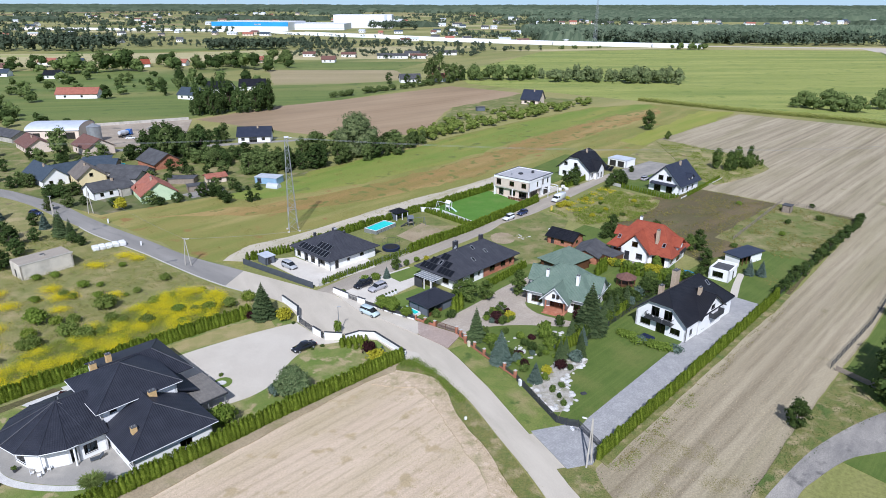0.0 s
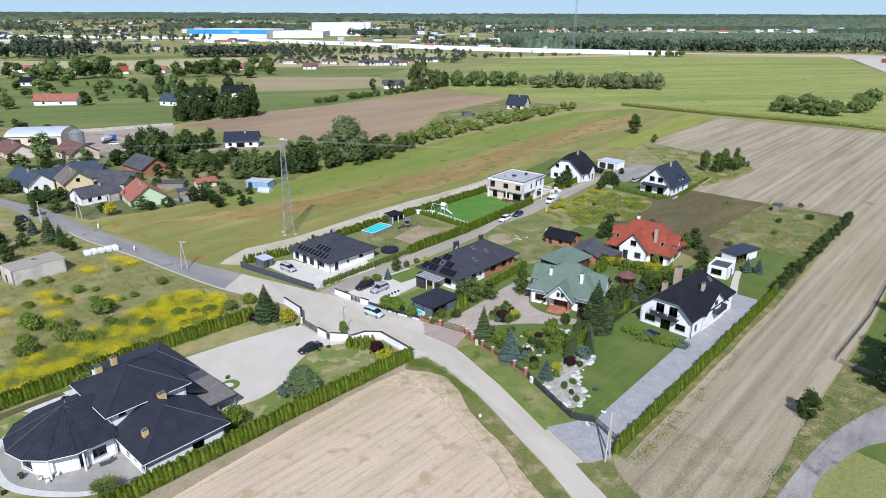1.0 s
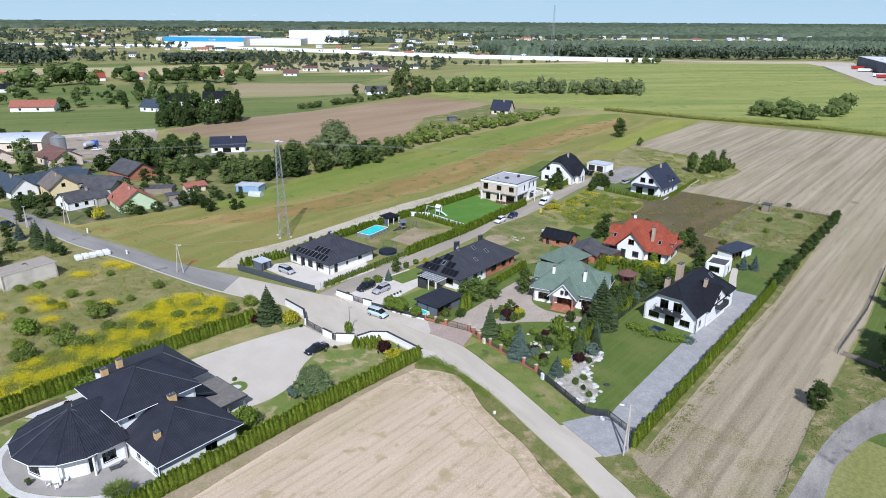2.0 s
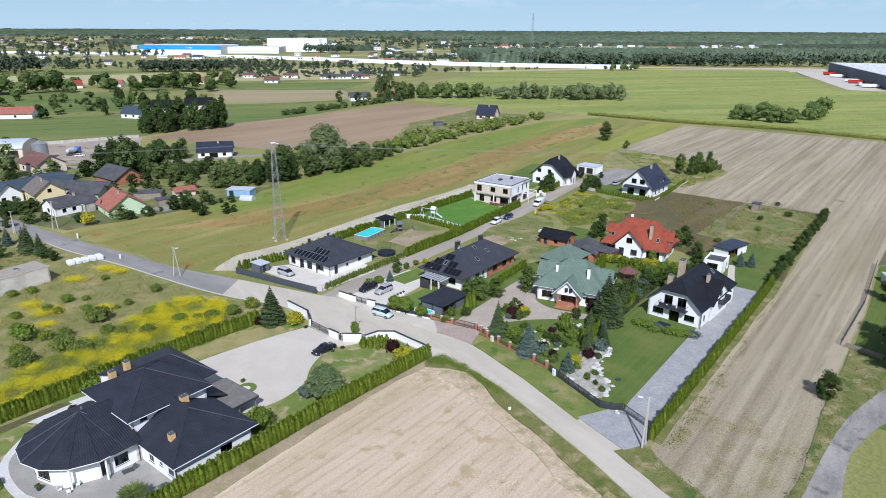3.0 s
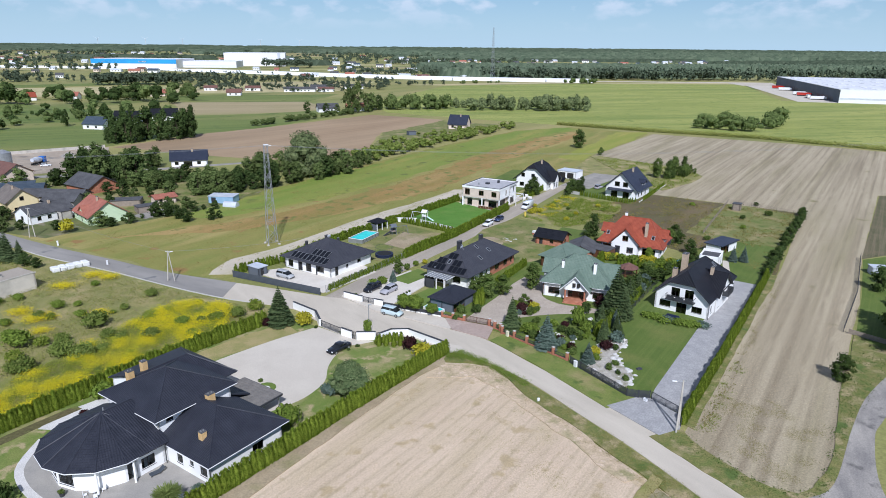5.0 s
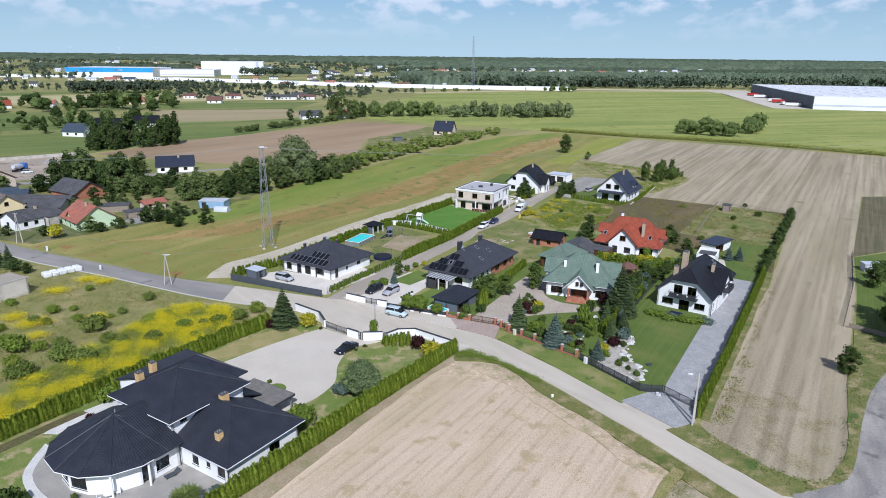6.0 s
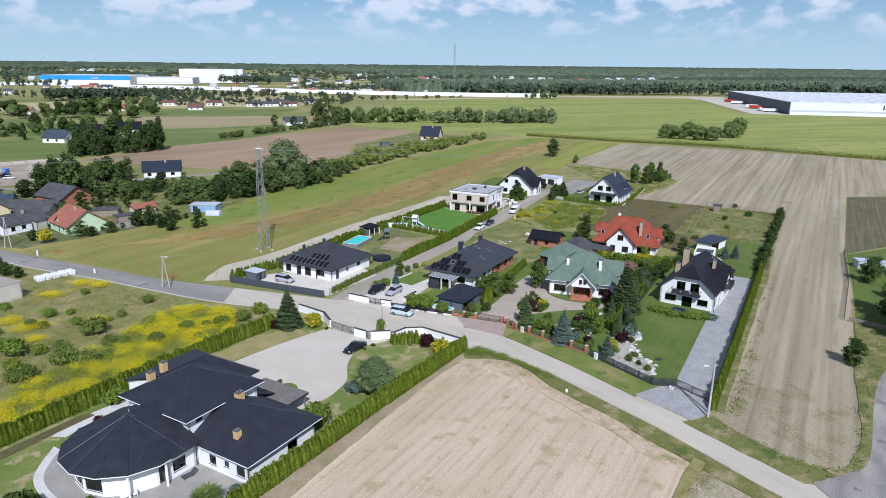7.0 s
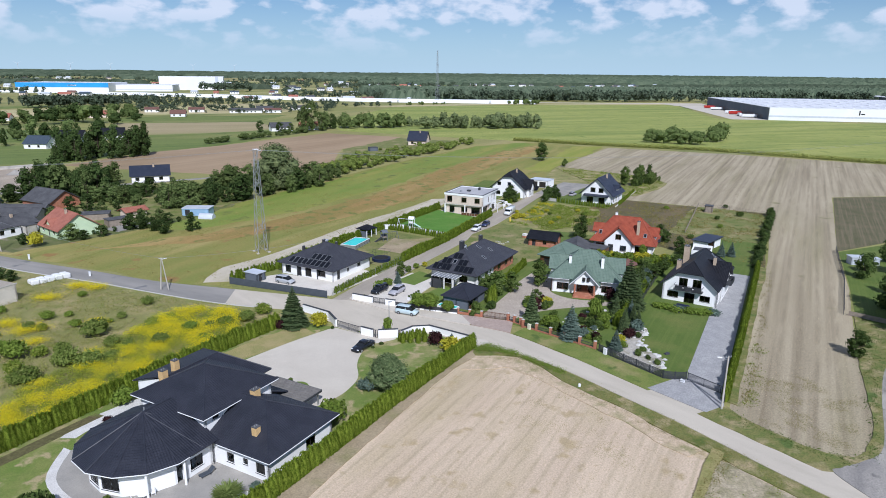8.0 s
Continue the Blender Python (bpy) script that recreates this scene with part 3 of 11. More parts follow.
def smooth_line(pts, n=6):
    """A rounded line through plan points."""
    out = []
    for i in range(len(pts) - 1):
        p0, p1, p2, p3 = (Vector(pts[max(0, min(len(pts) - 1, i + k))]) for k in (-1, 0, 1, 2))
        for j in range(n):
            t = j / n
            out.append(tuple(0.5 * ((2 * p1) + (p2 - p0) * t + (2 * p0 - 5 * p1 + 4 * p2 - p3) * t * t + (3 * p1 - p0 - 3 * p2 + p3) * t ** 3)))
    return out + [tuple(pts[-1])]


def clip(poly, a, b, c):
    """The part of a 2D polygon where a x + b y <= c."""
    out = []
    for p, q in zip(poly, poly[1:] + poly[:1]):
        dp, dq = a * p[0] + b * p[1] - c, a * q[0] + b * q[1] - c
        if dp <= 1e-9:
            out.append(p)
        if (dp < -1e-9 and dq > 1e-9) or (dp > 1e-9 and dq < -1e-9):
            t = dp / (dp - dq)
            out.append((p[0] + (q[0] - p[0]) * t, p[1] + (q[1] - p[1]) * t))
    return out


def wall(bm, p0, p1, outline, openings=(), thick=0.3):
    """A wall from p0 to p1 in plan, outside on its right; outline: convex (s, z) points; openings: (s0, s1, z0, z1)."""
    p0, p1 = Vector((*p0, 0)), Vector((*p1, 0))
    d = (p1 - p0).normalized()
    nrm = Vector((d.y, -d.x, 0))
    at = lambda s, z, k: bm.verts.new(p0 + d * s + Vector((0, 0, z)) - nrm * k)
    ss = sorted({s for s, _ in outline} | {x for o in openings for x in o[:2]})
    zs = sorted({z for _, z in outline} | {x for o in openings for x in o[2:4]})
    edges = [(a, b) for a, b in zip(outline, outline[1:] + outline[:1])]
    for s0, s1 in zip(ss, ss[1:]):
        for z0, z1 in zip(zs, zs[1:]):
            ms, mz = (s0 + s1) / 2, (z0 + z1) / 2
            if any(o[0] < ms < o[1] and o[2] < mz < o[3] for o in openings):
                continue
            poly = [(s0, z0), (s1, z0), (s1, z1), (s0, z1)]
            for (ax, ay), (bx, by) in edges:
                poly = clip(poly, by - ay, ax - bx, (by - ay) * ax + (ax - bx) * ay)
                if len(poly) < 3:
                    break
            if len(poly) >= 3:
                bm.faces.new([at(s, z, 0) for s, z in poly])
                bm.faces.new([at(s, z, thick) for s, z in poly[::-1]])
    for (ax, ay), (bx, by) in edges:
        bm.faces.new((at(ax, ay, 0), at(ax, ay, thick), at(bx, by, thick), at(bx, by, 0)))
    for s0, s1, z0, z1, *_ in openings:
        ring = [(s0, z0), (s1, z0), (s1, z1), (s0, z1)]
        for a, b in zip(ring, ring[1:] + ring[:1]):
            bm.faces.new((at(*a, 0), at(*b, 0), at(*b, thick), at(*a, thick)))


def window_in(parent, p0, p1, o, frame_material=None, name="window"):
    """Frame, panes and sill for an opening of a wall from p0 to p1."""
    s0, s1, z0, z1, *kind = o
    kind = kind[0] if kind else "window"
    p0, p1 = Vector((*p0, 0)), Vector((*p1, 0))
    d = (p1 - p0).normalized()
    ang = math.atan2(d.y, d.x)
    m = Matrix.Translation(p0) @ Matrix.Rotation(ang, 4, "Z")
    fm = frame_material or M_WINFRAME
    w, f = s1 - s0, 0.07
    y0, y1 = 0.10, 0.17
    if kind in ("door", "garage"):
        bm = boxes((s0, s1, y0, y1 + 0.03, z0, z1))
        k = 4 if kind == "garage" else 2
        for i in range(k):
            h = (z1 - z0) / k
            box(bm, s0 + 0.12, s1 - 0.12, y0 - 0.02, y0 + 0.005, z0 + h * i + 0.08, z0 + h * (i + 1) - 0.05)
        ob = part("garage_door" if kind == "garage" else "door", bm, fm if kind == "garage" else M_DOOR, parent)
        ob.matrix_basis = m
        if kind == "door":
            part("door_handle", boxes((s1 - 0.22, s1 - 0.18, y0 - 0.07, y0 - 0.02, z0 + 0.9, z0 + 1.4)), M_STEEL, ob)
        return
    n = max(1, round(w / 1.0))
    cuts = [s0 + w * i / n for i in range(n + 1)]
    bm = boxes((s0, s1, y0, y1, z0, z0 + f), (s0, s1, y0, y1, z1 - f, z1))
    for i, c in enumerate(cuts):
        a = c if i == 0 else (c - f if i == n else c - f / 2)
        box(bm, a, a + f, y0, y1, z0 + f, z1 - f)
    ob = part(name, bm, fm, parent)
    ob.matrix_basis = m
    for a, b in zip(cuts, cuts[1:]):
        part("pane", boxes((a + f / 2, b - f / 2, y0 + 0.03, y0 + 0.045, z0 + f * 0.9, z1 - f * 0.9)), M_PANE, ob)
    if kind == "window" and z0 > 0.4:
        part("sill", boxes((s0 - 0.05, s1 + 0.05, -0.06, y0, z0 - 0.05, z0 - 0.002)), M_KERB if fm is M_WHITEFRAME else M_DARK, ob)


def storey(house, material, foot, z0, z1, openings=None, frames=None, gables=None, name="wall", thick=0.3, sides=None):
    """Walls round a counterclockwise footprint, one mesh a side; openings and other materials by side; gables: (s, z) points over a side."""
    k = len(foot)
    for i in range(k):
        a, b = foot[i], foot[(i + 1) % k]
        ln = math.dist(a, b)
        top = (gables or {}).get(i)
        outline = [(0, z0), (ln, z0), (ln, z1)] + (top or []) + [(0, z1)]
        ops = (openings or {}).get(i, ())
        bm = bmesh.new()
        wall(bm, a, b, outline, [o[:4] for o in ops], thick)
        part(name, bm, (sides or {}).get(i, material), house)
        for o in ops:
            window_in(house, a, b, o, frames)
    part("floor", slab(bmesh.new(), foot, z0 + 0.004, z0 + 0.05), M_WOOD, house)


def rect(u0, u1, v0, v1):
    return [(u0, v0), (u1, v0), (u1, v1), (u0, v1)]


def roof_mesh(planes, course=0.36, step=0.035, deck=0.16):
    """Roof planes (eave edge first) laid in overlapping courses on a deck."""
    bm = bmesh.new()
    uvl = bm.loops.layers.uv.new("UVMap")

    def face(pts, uvs):
        try:
            f = bm.faces.new([bm.verts.new(p) for p in pts])
        except ValueError:
            return
        for lp, q in zip(f.loops, uvs):
            lp[uvl].uv = q

    for pts in planes:
        pts = [Vector(p) for p in pts]
        e = (pts[1] - pts[0]).normalized()
        nrm = Vector((0, 0, 0))
        for i in range(1, len(pts) - 1):
            nrm += (pts[i] - pts[0]).cross(pts[i + 1] - pts[0])
        nrm.normalize()
        if nrm.z < 0:
            nrm = -nrm
        s = nrm.cross(e)
        if s.z < 0:
            s = -s
        flat = [((p - pts[0]).dot(e), (p - pts[0]).dot(s)) for p in pts]
        if sum(a[0] * b[1] - b[0] * a[1] for a, b in zip(flat, flat[1:] + flat[:1])) < 0:
            flat = flat[::-1]
        at = lambda q, k: pts[0] + e * q[0] + s * q[1] + nrm * k
        turn = e.cross(s).dot(nrm) < 0
        top = max(b for _, b in flat)
        k = max(1, round(top / course))
        h = top / k
        for i in range(k):
            b0, b1 = i * h, (i + 1) * h
            band = clip(clip(flat, 0, -1, -b0), 0, 1, b1)
            if len(band) < 3:
                continue
            q = [at(p, step * (1 - (p[1] - b0) / h)) for p in band]
            face(q[::-1] if turn else q, band[::-1] if turn else band)
            low = [p for p in band if abs(p[1] - b0) < 1e-4]
            if len(low) >= 2:
                a, b = min(low), max(low)
                face([at(a, 0), at(b, 0), at(b, step), at(a, step)], [a, b, b, a])
        # deck and its edges
        q = [at(p, -deck) for p in flat]
        face(q if turn else q[::-1], flat)
        for a, b in zip(flat, flat[1:] + flat[:1]):
            face([at(a, -deck), at(b, -deck), at(b, 0), at(a, 0)], [a, b, b, a])
    bmesh.ops.remove_doubles(bm, verts=bm.verts[:], dist=0.002)
    return bm


def ridge_caps(lines, r=0.1):
    bm = bmesh.new()
    for p, q in lines:
        prism(bm, Vector(p) + Vector((0, 0, 0.02)), Vector(q) + Vector((0, 0, 0.02)), r, 6)
    return bm


def roof(house, planes, ridges, material, course=0.36, name="roof"):
    ob = part(name, roof_mesh(planes, course), material, house)
    if ridges:
        part("ridge_tiles", ridge_caps(ridges), material, ob)
    return ob


def hip(u0, u1, v0, v1, z, slope):
    lu, lv = u1 - u0, v1 - v0
    if lu >= lv:
        r = lv / 2
        vm, zr = (v0 + v1) / 2, z + r * slope
        a, b = (u0 + r, vm, zr), (u1 - r, vm, zr)
        c = [(u0, v0, z), (u1, v0, z), (u1, v1, z), (u0, v1, z)]
        planes = [[c[0], c[1], b, a], [c[1], c[2], b], [c[2], c[3], a, b], [c[3], c[0], a]]
        ends = ((c[0], a), (c[1], b), (c[2], b), (c[3], a))
    else:
        r = lu / 2
        um, zr = (u0 + u1) / 2, z + r * slope
        a, b = (um, v0 + r, zr), (um, v1 - r, zr)
        c = [(u0, v0, z), (u1, v0, z), (u1, v1, z), (u0, v1, z)]
        planes = [[c[0], c[1], a], [c[1], c[2], b, a], [c[2], c[3], b], [c[3], c[0], a, b]]
        ends = ((c[0], a), (c[1], a), (c[2], b), (c[3], b))
    if math.dist(a, b) < 0.02:
        planes = [p[:2] + [a] if len(p) == 4 else p for p in planes]
    return planes, [e for e in ends] + ([(a, b)] if math.dist(a, b) > 0.05 else [])


def gable(u0, u1, v0, v1, z, slope, axis="u", cut=0.0, cut_far=None):
    """A gable roof, its ridge along axis; cut: the height of a half hip at the near end, cut_far at the far end."""
    cut_far = cut if cut_far is None else cut_far
    if axis == "v":
        pl, rd = gable(v0, v1, -u1, -u0, z, slope, "u", cut, cut_far)
        back = lambda p: (-p[1], p[0], p[2])
        return [[back(p) for p in q] for q in pl], [(back(a), back(b)) for a, b in rd]
    vm, r = (v0 + v1) / 2, (v1 - v0) / 2
    zr = z + r * slope
    a, b = (u0 + cut / slope, vm, zr), (u1 - cut_far / slope, vm, zr)
    w0, w1 = cut / slope, cut_far / slope
    side = lambda v, sg: [(u0, v, z), (u1, v, z)] + ([(u1, vm + sg * w1, zr - cut_far)] if cut_far else []) + [b, a] + ([(u0, vm + sg * w0, zr - cut)] if cut else [])
    planes = [side(v0, -1), [p for p in side(v1, 1)]]
    planes[1] = [planes[1][1], planes[1][0]] + planes[1][:1:-1]
    ridges = [(a, b)]
    if cut:
        planes.append([(u0, vm + w0, zr - cut), (u0, vm - w0, zr - cut), a])
        ridges += [(a, (u0, vm - w0, zr - cut)), (a, (u0, vm + w0, zr - cut))]
    if cut_far:
        planes.append([(u1, vm - w1, zr - cut_far), (u1, vm + w1, zr - cut_far), b])
        ridges += [(b, (u1, vm - w1, zr - cut_far)), (b, (u1, vm + w1, zr - cut_far))]
    return planes, ridges


def gutter(house, pts, z, material, r=0.055):
    for a, b in zip(pts, pts[1:]):
        part("gutter", prism(bmesh.new(), (*a, z), (*b, z), r, 6), material, house)


def downpipe(house, u, v, z, material, base=0.1):
    part("downpipe", prism(bmesh.new(), (u, v, base), (u, v, z), 0.05, 6), material, house)


def chimney(house, u, v, z0, z1, w, d, material, cap=None):
    ob = part("chimney", boxes((u - w / 2, u + w / 2, v - d / 2, v + d / 2, z0, z1), bevel=0.02), material, house)
    part("chimney_cap", boxes((u - w / 2 - 0.03, u + w / 2 + 0.03, v - d / 2 - 0.03, v + d / 2 + 0.03, z1 + 0.002, z1 + 0.06)), cap or M_FELT, ob)
    bm = bmesh.new()
    for k in (-0.22, 0.22):
        prism(bm, (u + k * w, v, z1 + 0.06), (u + k * w, v, z1 + 0.22), 0.07, 8, 0.06)
    part("flue", bm, M_STEEL, ob)


def panel_array(house, origin, e, s, nrm, cols, rows, w=1.05, h=1.75, gap=0.05, skip=(), edge=None):
    """Solar panels on a roof plane: e along it, s up it."""
    for i in range(cols):
        for j in range(rows):
            if (i, j) in skip:
                continue
            o = origin + e * (i * (w + gap)) + s * (j * (h + gap)) + nrm * 0.14
            m = Matrix((( e.x, s.x, nrm.x, o.x), (e.y, s.y, nrm.y, o.y), (e.z, s.z, nrm.z, o.z), (0, 0, 0, 1)))
            ob = part("solar_panel", boxes((0, w, 0, h, -0.02, 0.02)), M_SOLAR, house)
            ob.matrix_basis = m
            part("panel_frame", boxes((0, w, 0, 0.04, -0.03, 0.026), (0, w, h - 0.04, h, -0.03, 0.026), (0, 0.04, 0.04, h - 0.04, -0.03, 0.026), (w - 0.04, w, 0.04, h - 0.04, -0.03, 0.026)), edge or M_DARK, ob)


def skylight(house, origin, e, s, nrm, w=0.8, h=1.2):
    o = origin + nrm * 0.05
    m = Matrix(((e.x, s.x, nrm.x, o.x), (e.y, s.y, nrm.y, o.y), (e.z, s.z, nrm.z, o.z), (0, 0, 0, 1)))
    ob = part("roof_window", boxes((0, w, 0, 0.09, 0, 0.1), (0, w, h - 0.09, h, 0, 0.1), (0, 0.09, 0.09, h - 0.09, 0, 0.1), (w - 0.09, w, 0.09, h - 0.09, 0, 0.1)), M_STEEL, house)
    ob.matrix_basis = m
    part("pane", boxes((0.09, w - 0.09, 0.09, h - 0.09, 0.03, 0.06)), M_PANE, ob)


def dish(house, u, v, z, r=0.45, turn=200):
    bm = bmesh.new()
    n = 14
    c = bm.verts.new((0, 0, 0))
    ring = [bm.verts.new((r * math.cos(2 * math.pi * i / n), r * math.sin(2 * math.pi * i / n), r * 0.25)) for i in range(n)]
    back = [bm.verts.new((x.co.x, x.co.y, x.co.z - 0.03)) for x in ring]
    cb = bm.verts.new((0, 0, -0.03))
    for i in range(n):
        j = (i + 1) % n
        bm.faces.new((c, ring[i], ring[j]))
        bm.faces.new((cb, back[j], back[i]))
        bm.faces.new((ring[i], back[i], back[j], ring[j]))
    ob = part("satellite_dish", bm, M_SHEET, house)
    ob.matrix_basis = pose(u, v, z, 65, 0, turn)
    part("dish_arm", bars(((0, -r, 0.1), (0, 0, r * 1.1)), ((0, 0, -0.03), (0, -0.25, -0.7)), r=0.02), M_STEEL, ob)


def plane_frame(a, b, top):
    """Directions of a roof plane: along the eave a-b, up it, and out of it."""
    a, b, top = Vector(a), Vector(b), Vector(top)
    e = (b - a).normalized()
    nrm = e.cross(top - a).normalized()
    if nrm.z < 0:
        nrm = -nrm
    return e, nrm.cross(e), nrm


# ---- plants ----
def np_mesh(name, verts, faces, material, extra=None):
    me = bpy.data.meshes.new(name)
    verts = np.asarray(verts, np.float32)
    faces = np.asarray(faces, np.int32)
    k = faces.shape[1]
    me.vertices.add(len(verts))
    me.vertices.foreach_set("co", verts.ravel())
    me.loops.add(faces.size)
    me.loops.foreach_set("vertex_index", faces.ravel())
    me.polygons.add(len(faces))
    me.polygons.foreach_set("loop_start", np.arange(0, faces.size, k, dtype=np.int32))
    me.update(calc_edges=True)
    me.validate()
    me.materials.append(material)
    return me


def unit(a):
    return a / np.maximum(np.linalg.norm(a, axis=1, keepdims=True), 1e-6)


def leaf_quads(rng, points, normals, size, ratio=0.6, loose=0.7):
    """A small diamond-shaped spray of leaves at each point."""
    n = len(points)
    nn = unit(normals + loose * rng.normal(size=(n, 3)))
    a = unit(np.cross(nn, rng.normal(size=(n, 3))))
    b = np.cross(nn, a)
    s = size * rng.uniform(0.6, 1.35, (n, 1))
    v = np.stack([points + a * s, points + b * s * ratio, points - a * s, points - b * s * ratio], 1).reshape(-1, 3)
    return v, np.arange(4 * n).reshape(-1, 4)


def blob_points(rng, n, centre, radii):
    d = unit(rng.normal(size=(n, 3)))
    d[:, 2] = np.where(d[:, 2] < -0.55, -d[:, 2], d[:, 2])
    return np.array(centre) + d * np.array(radii) * rng.uniform(0.74, 1.16, (n, 1)), d / np.array(radii)


def core_quads(rng, c, rad, n=2):
    """The dense inner mass of each clump: a lumpy rounded body in facets."""
    t = np.linspace(-1, 1, n + 1)
    cells = [(a, b, a2, b2) for a, a2 in zip(t, t[1:]) for b, b2 in zip(t, t[1:])]
    q = []
    for ax in range(3):
        for sg in (-1.0, 1.0):
            for a, b, a2, b2 in cells:
                q.append([np.insert(np.array(k), ax, sg) for k in ((a, b), (a2, b), (a2, b2), (a, b2))])
    u = np.array(q)
    u = u / np.linalg.norm(u, axis=2, keepdims=True)
    m, k = len(c), len(u)
    ph = rng.uniform(0, 6.28, (m, 3))
    d = np.broadcast_to(u.reshape(1, -1, 3), (m, k * 4, 3))
    bump = 1 + 0.13 * np.sin(d[..., :1] * 4 + ph[:, None, :1]) + 0.13 * np.sin(d[..., 1:2] * 4 + d[..., 2:] * 3 + ph[:, None, 1:2])
    ca, sa = np.cos(ph[:, 2])[:, None], np.sin(ph[:, 2])[:, None]
    r = np.stack([d[..., 0] * ca - d[..., 1] * sa, d[..., 0] * sa + d[..., 1] * ca, d[..., 2]], 2)
    return (np.asarray(c)[:, None, :] + r * bump * np.asarray(rad)[:, None, :]).reshape(-1, 3)


def crown_clumps(rng, clumps, leaves, size, w, h, low=0.1, shape=0.6, fat=1.0):
    """A crown of many clumps, from low above the ground to the top, with an uneven outline."""
    pts, nrm, mid, rads = [], [], [], []
    lean = rng.normal(0, 0.025, 2) * w
    for i in range(clumps):
        k = (i + rng.uniform(0, 1)) / clumps
        z = h * (low + (0.93 - low) * k)
        prof = max(0.12, math.sin(math.pi * (0.10 + 0.84 * k))) ** shape
        a, q = rng.uniform(0, 6.2832), math.sqrt(rng.uniform(0.12, 1.0))
        r = w * rng.uniform(0.13, 0.22) * fat
        rad = max(0.0, w / 2 * prof - r * 0.8) * q
        c = np.array([math.cos(a) * rad + lean[0] * k, math.sin(a) * rad + lean[1] * k, z])
        p, d = blob_points(rng, leaves // clumps, c, (r, r, r * 0.82))
        p[:, 2] = np.maximum(p[:, 2], 0.05)
        pts.append(p)
        mid.append(c)
        rads.append((r * 0.64, r * 0.64, r * 0.54))
        nrm.append(unit(unit(d) + 0.5 * unit(p - np.array([0, 0, h * 0.42]))))
    v, f = leaf_quads(rng, np.concatenate(pts), np.concatenate(nrm), size, 0.65, 0.3)
    v = np.concatenate([v, core_quads(rng, np.array(mid), np.array(rads), 2 if leaves > 2000 else 1)])
    return v, np.arange(len(v)).reshape(-1, 4)


def trunk_bm(rng, h, r, limbs=7, reach=1.6):
    bm = bmesh.new()
    prism(bm, (0, 0, -0.15), (0.03 * h, 0.02 * h, h * 0.5), r, 7, r * 0.65)
    prism(bm, (0.03 * h, 0.02 * h, h * 0.5), (0.02 * h, 0.05 * h, h * 0.85), r * 0.65, 6, r * 0.2)
    for i in range(limbs):
        a, z = rng.uniform(0, 6.28), h * rng.uniform(0.3, 0.6)
        prism(bm, (0.02 * h, 0.015 * h, z), (math.cos(a) * reach, math.sin(a) * reach, z + h * rng.uniform(0.12, 0.3)), r * 0.35, 5, r * 0.1)
    return bm


def broad_template(seed, material, h=8.0, w=5.8, clumps=40, leaves=1500, size=0.23, name="broadleaf_tree", low=0.1, shape=0.6, fat=1.0):
    rng = np.random.default_rng(seed)
    ob = thing(name, pose(0, 0, -60), "", "tree")
    part("trunk", trunk_bm(rng, h * 0.85, 0.02 * h, 8, w * 0.3), M_BARK, ob)
    v, f = crown_clumps(rng, clumps, leaves, size, w, h, low, shape, fat)
    shared("crown", np_mesh("crown", v, f, material), ob, Matrix())
    return ob


def conifer_mesh(seed, material, h=7.0, r=1.7, tiers=21, per=34, base=0.05, curve=0.85):
    """Whorls of drooping boughs, each of several needle sprays."""
    rng = np.random.default_rng(seed)
    vs, fs = [], []
    for i in range(tiers):
        k = i / (tiers - 1)
        z = h * (base + (0.97 - base) * k)
        rr = r * (1 - k) ** curve * rng.uniform(0.9, 1.08) + 0.06
        m = max(6, int(per * (1 - 0.75 * k)))
        ang = rng.uniform(0, 6.28) + np.arange(m) * 6.2832 / m + rng.normal(0, 0.12, m)
        ln = rr * rng.uniform(0.75, 1.12, m)
        d = np.stack([np.cos(ang), np.sin(ang), np.full(m, -0.18)], 1)
        side = np.stack([-np.sin(ang), np.cos(ang), np.zeros(m)], 1)
        for t0, t1, w in ((0.15, 0.62, 0.19), (0.5, 1.0, 0.15)):
            for sg in (-1, 0, 1):
                p = np.array([0, 0, z]) + d * (ln * t0)[:, None]
                q = np.array([0, 0, z]) + d * (ln * t1)[:, None] + side * (sg * 0.22 * ln)[:, None] + rng.normal(0, 0.03, (m, 3))
                mid = (p + q) / 2
                ww = side * (w * ln * rng.uniform(0.8, 1.2, m))[:, None] + np.array([0, 0, 0.05]) * rng.normal(size=(m, 1))
                vs.append(np.stack([p, mid + ww, q, mid - ww], 1).reshape(-1, 3))
    v = np.concatenate(vs)
    top = np.array([[0, 0, h * 1.02], [0.07, 0, h * 0.93], [0, 0, h * 0.88], [-0.07, 0, h * 0.93]])
    v = np.concatenate([v, top])
    return np_mesh("crown", v, np.arange(len(v)).reshape(-1, 4), material)


def conifer_template(seed, material, name, h=7.0, r=1.7, **more):
    ob = thing(name, pose(0, 0, -60), "", "tree")
    part("trunk", prism(bmesh.new(), (0, 0, -0.15), (0, 0, h * 0.95), 0.13, 6, 0.02), M_BARK, ob)
    shared("crown", conifer_mesh(seed, material, h, r, **more), ob, Matrix())
    return ob


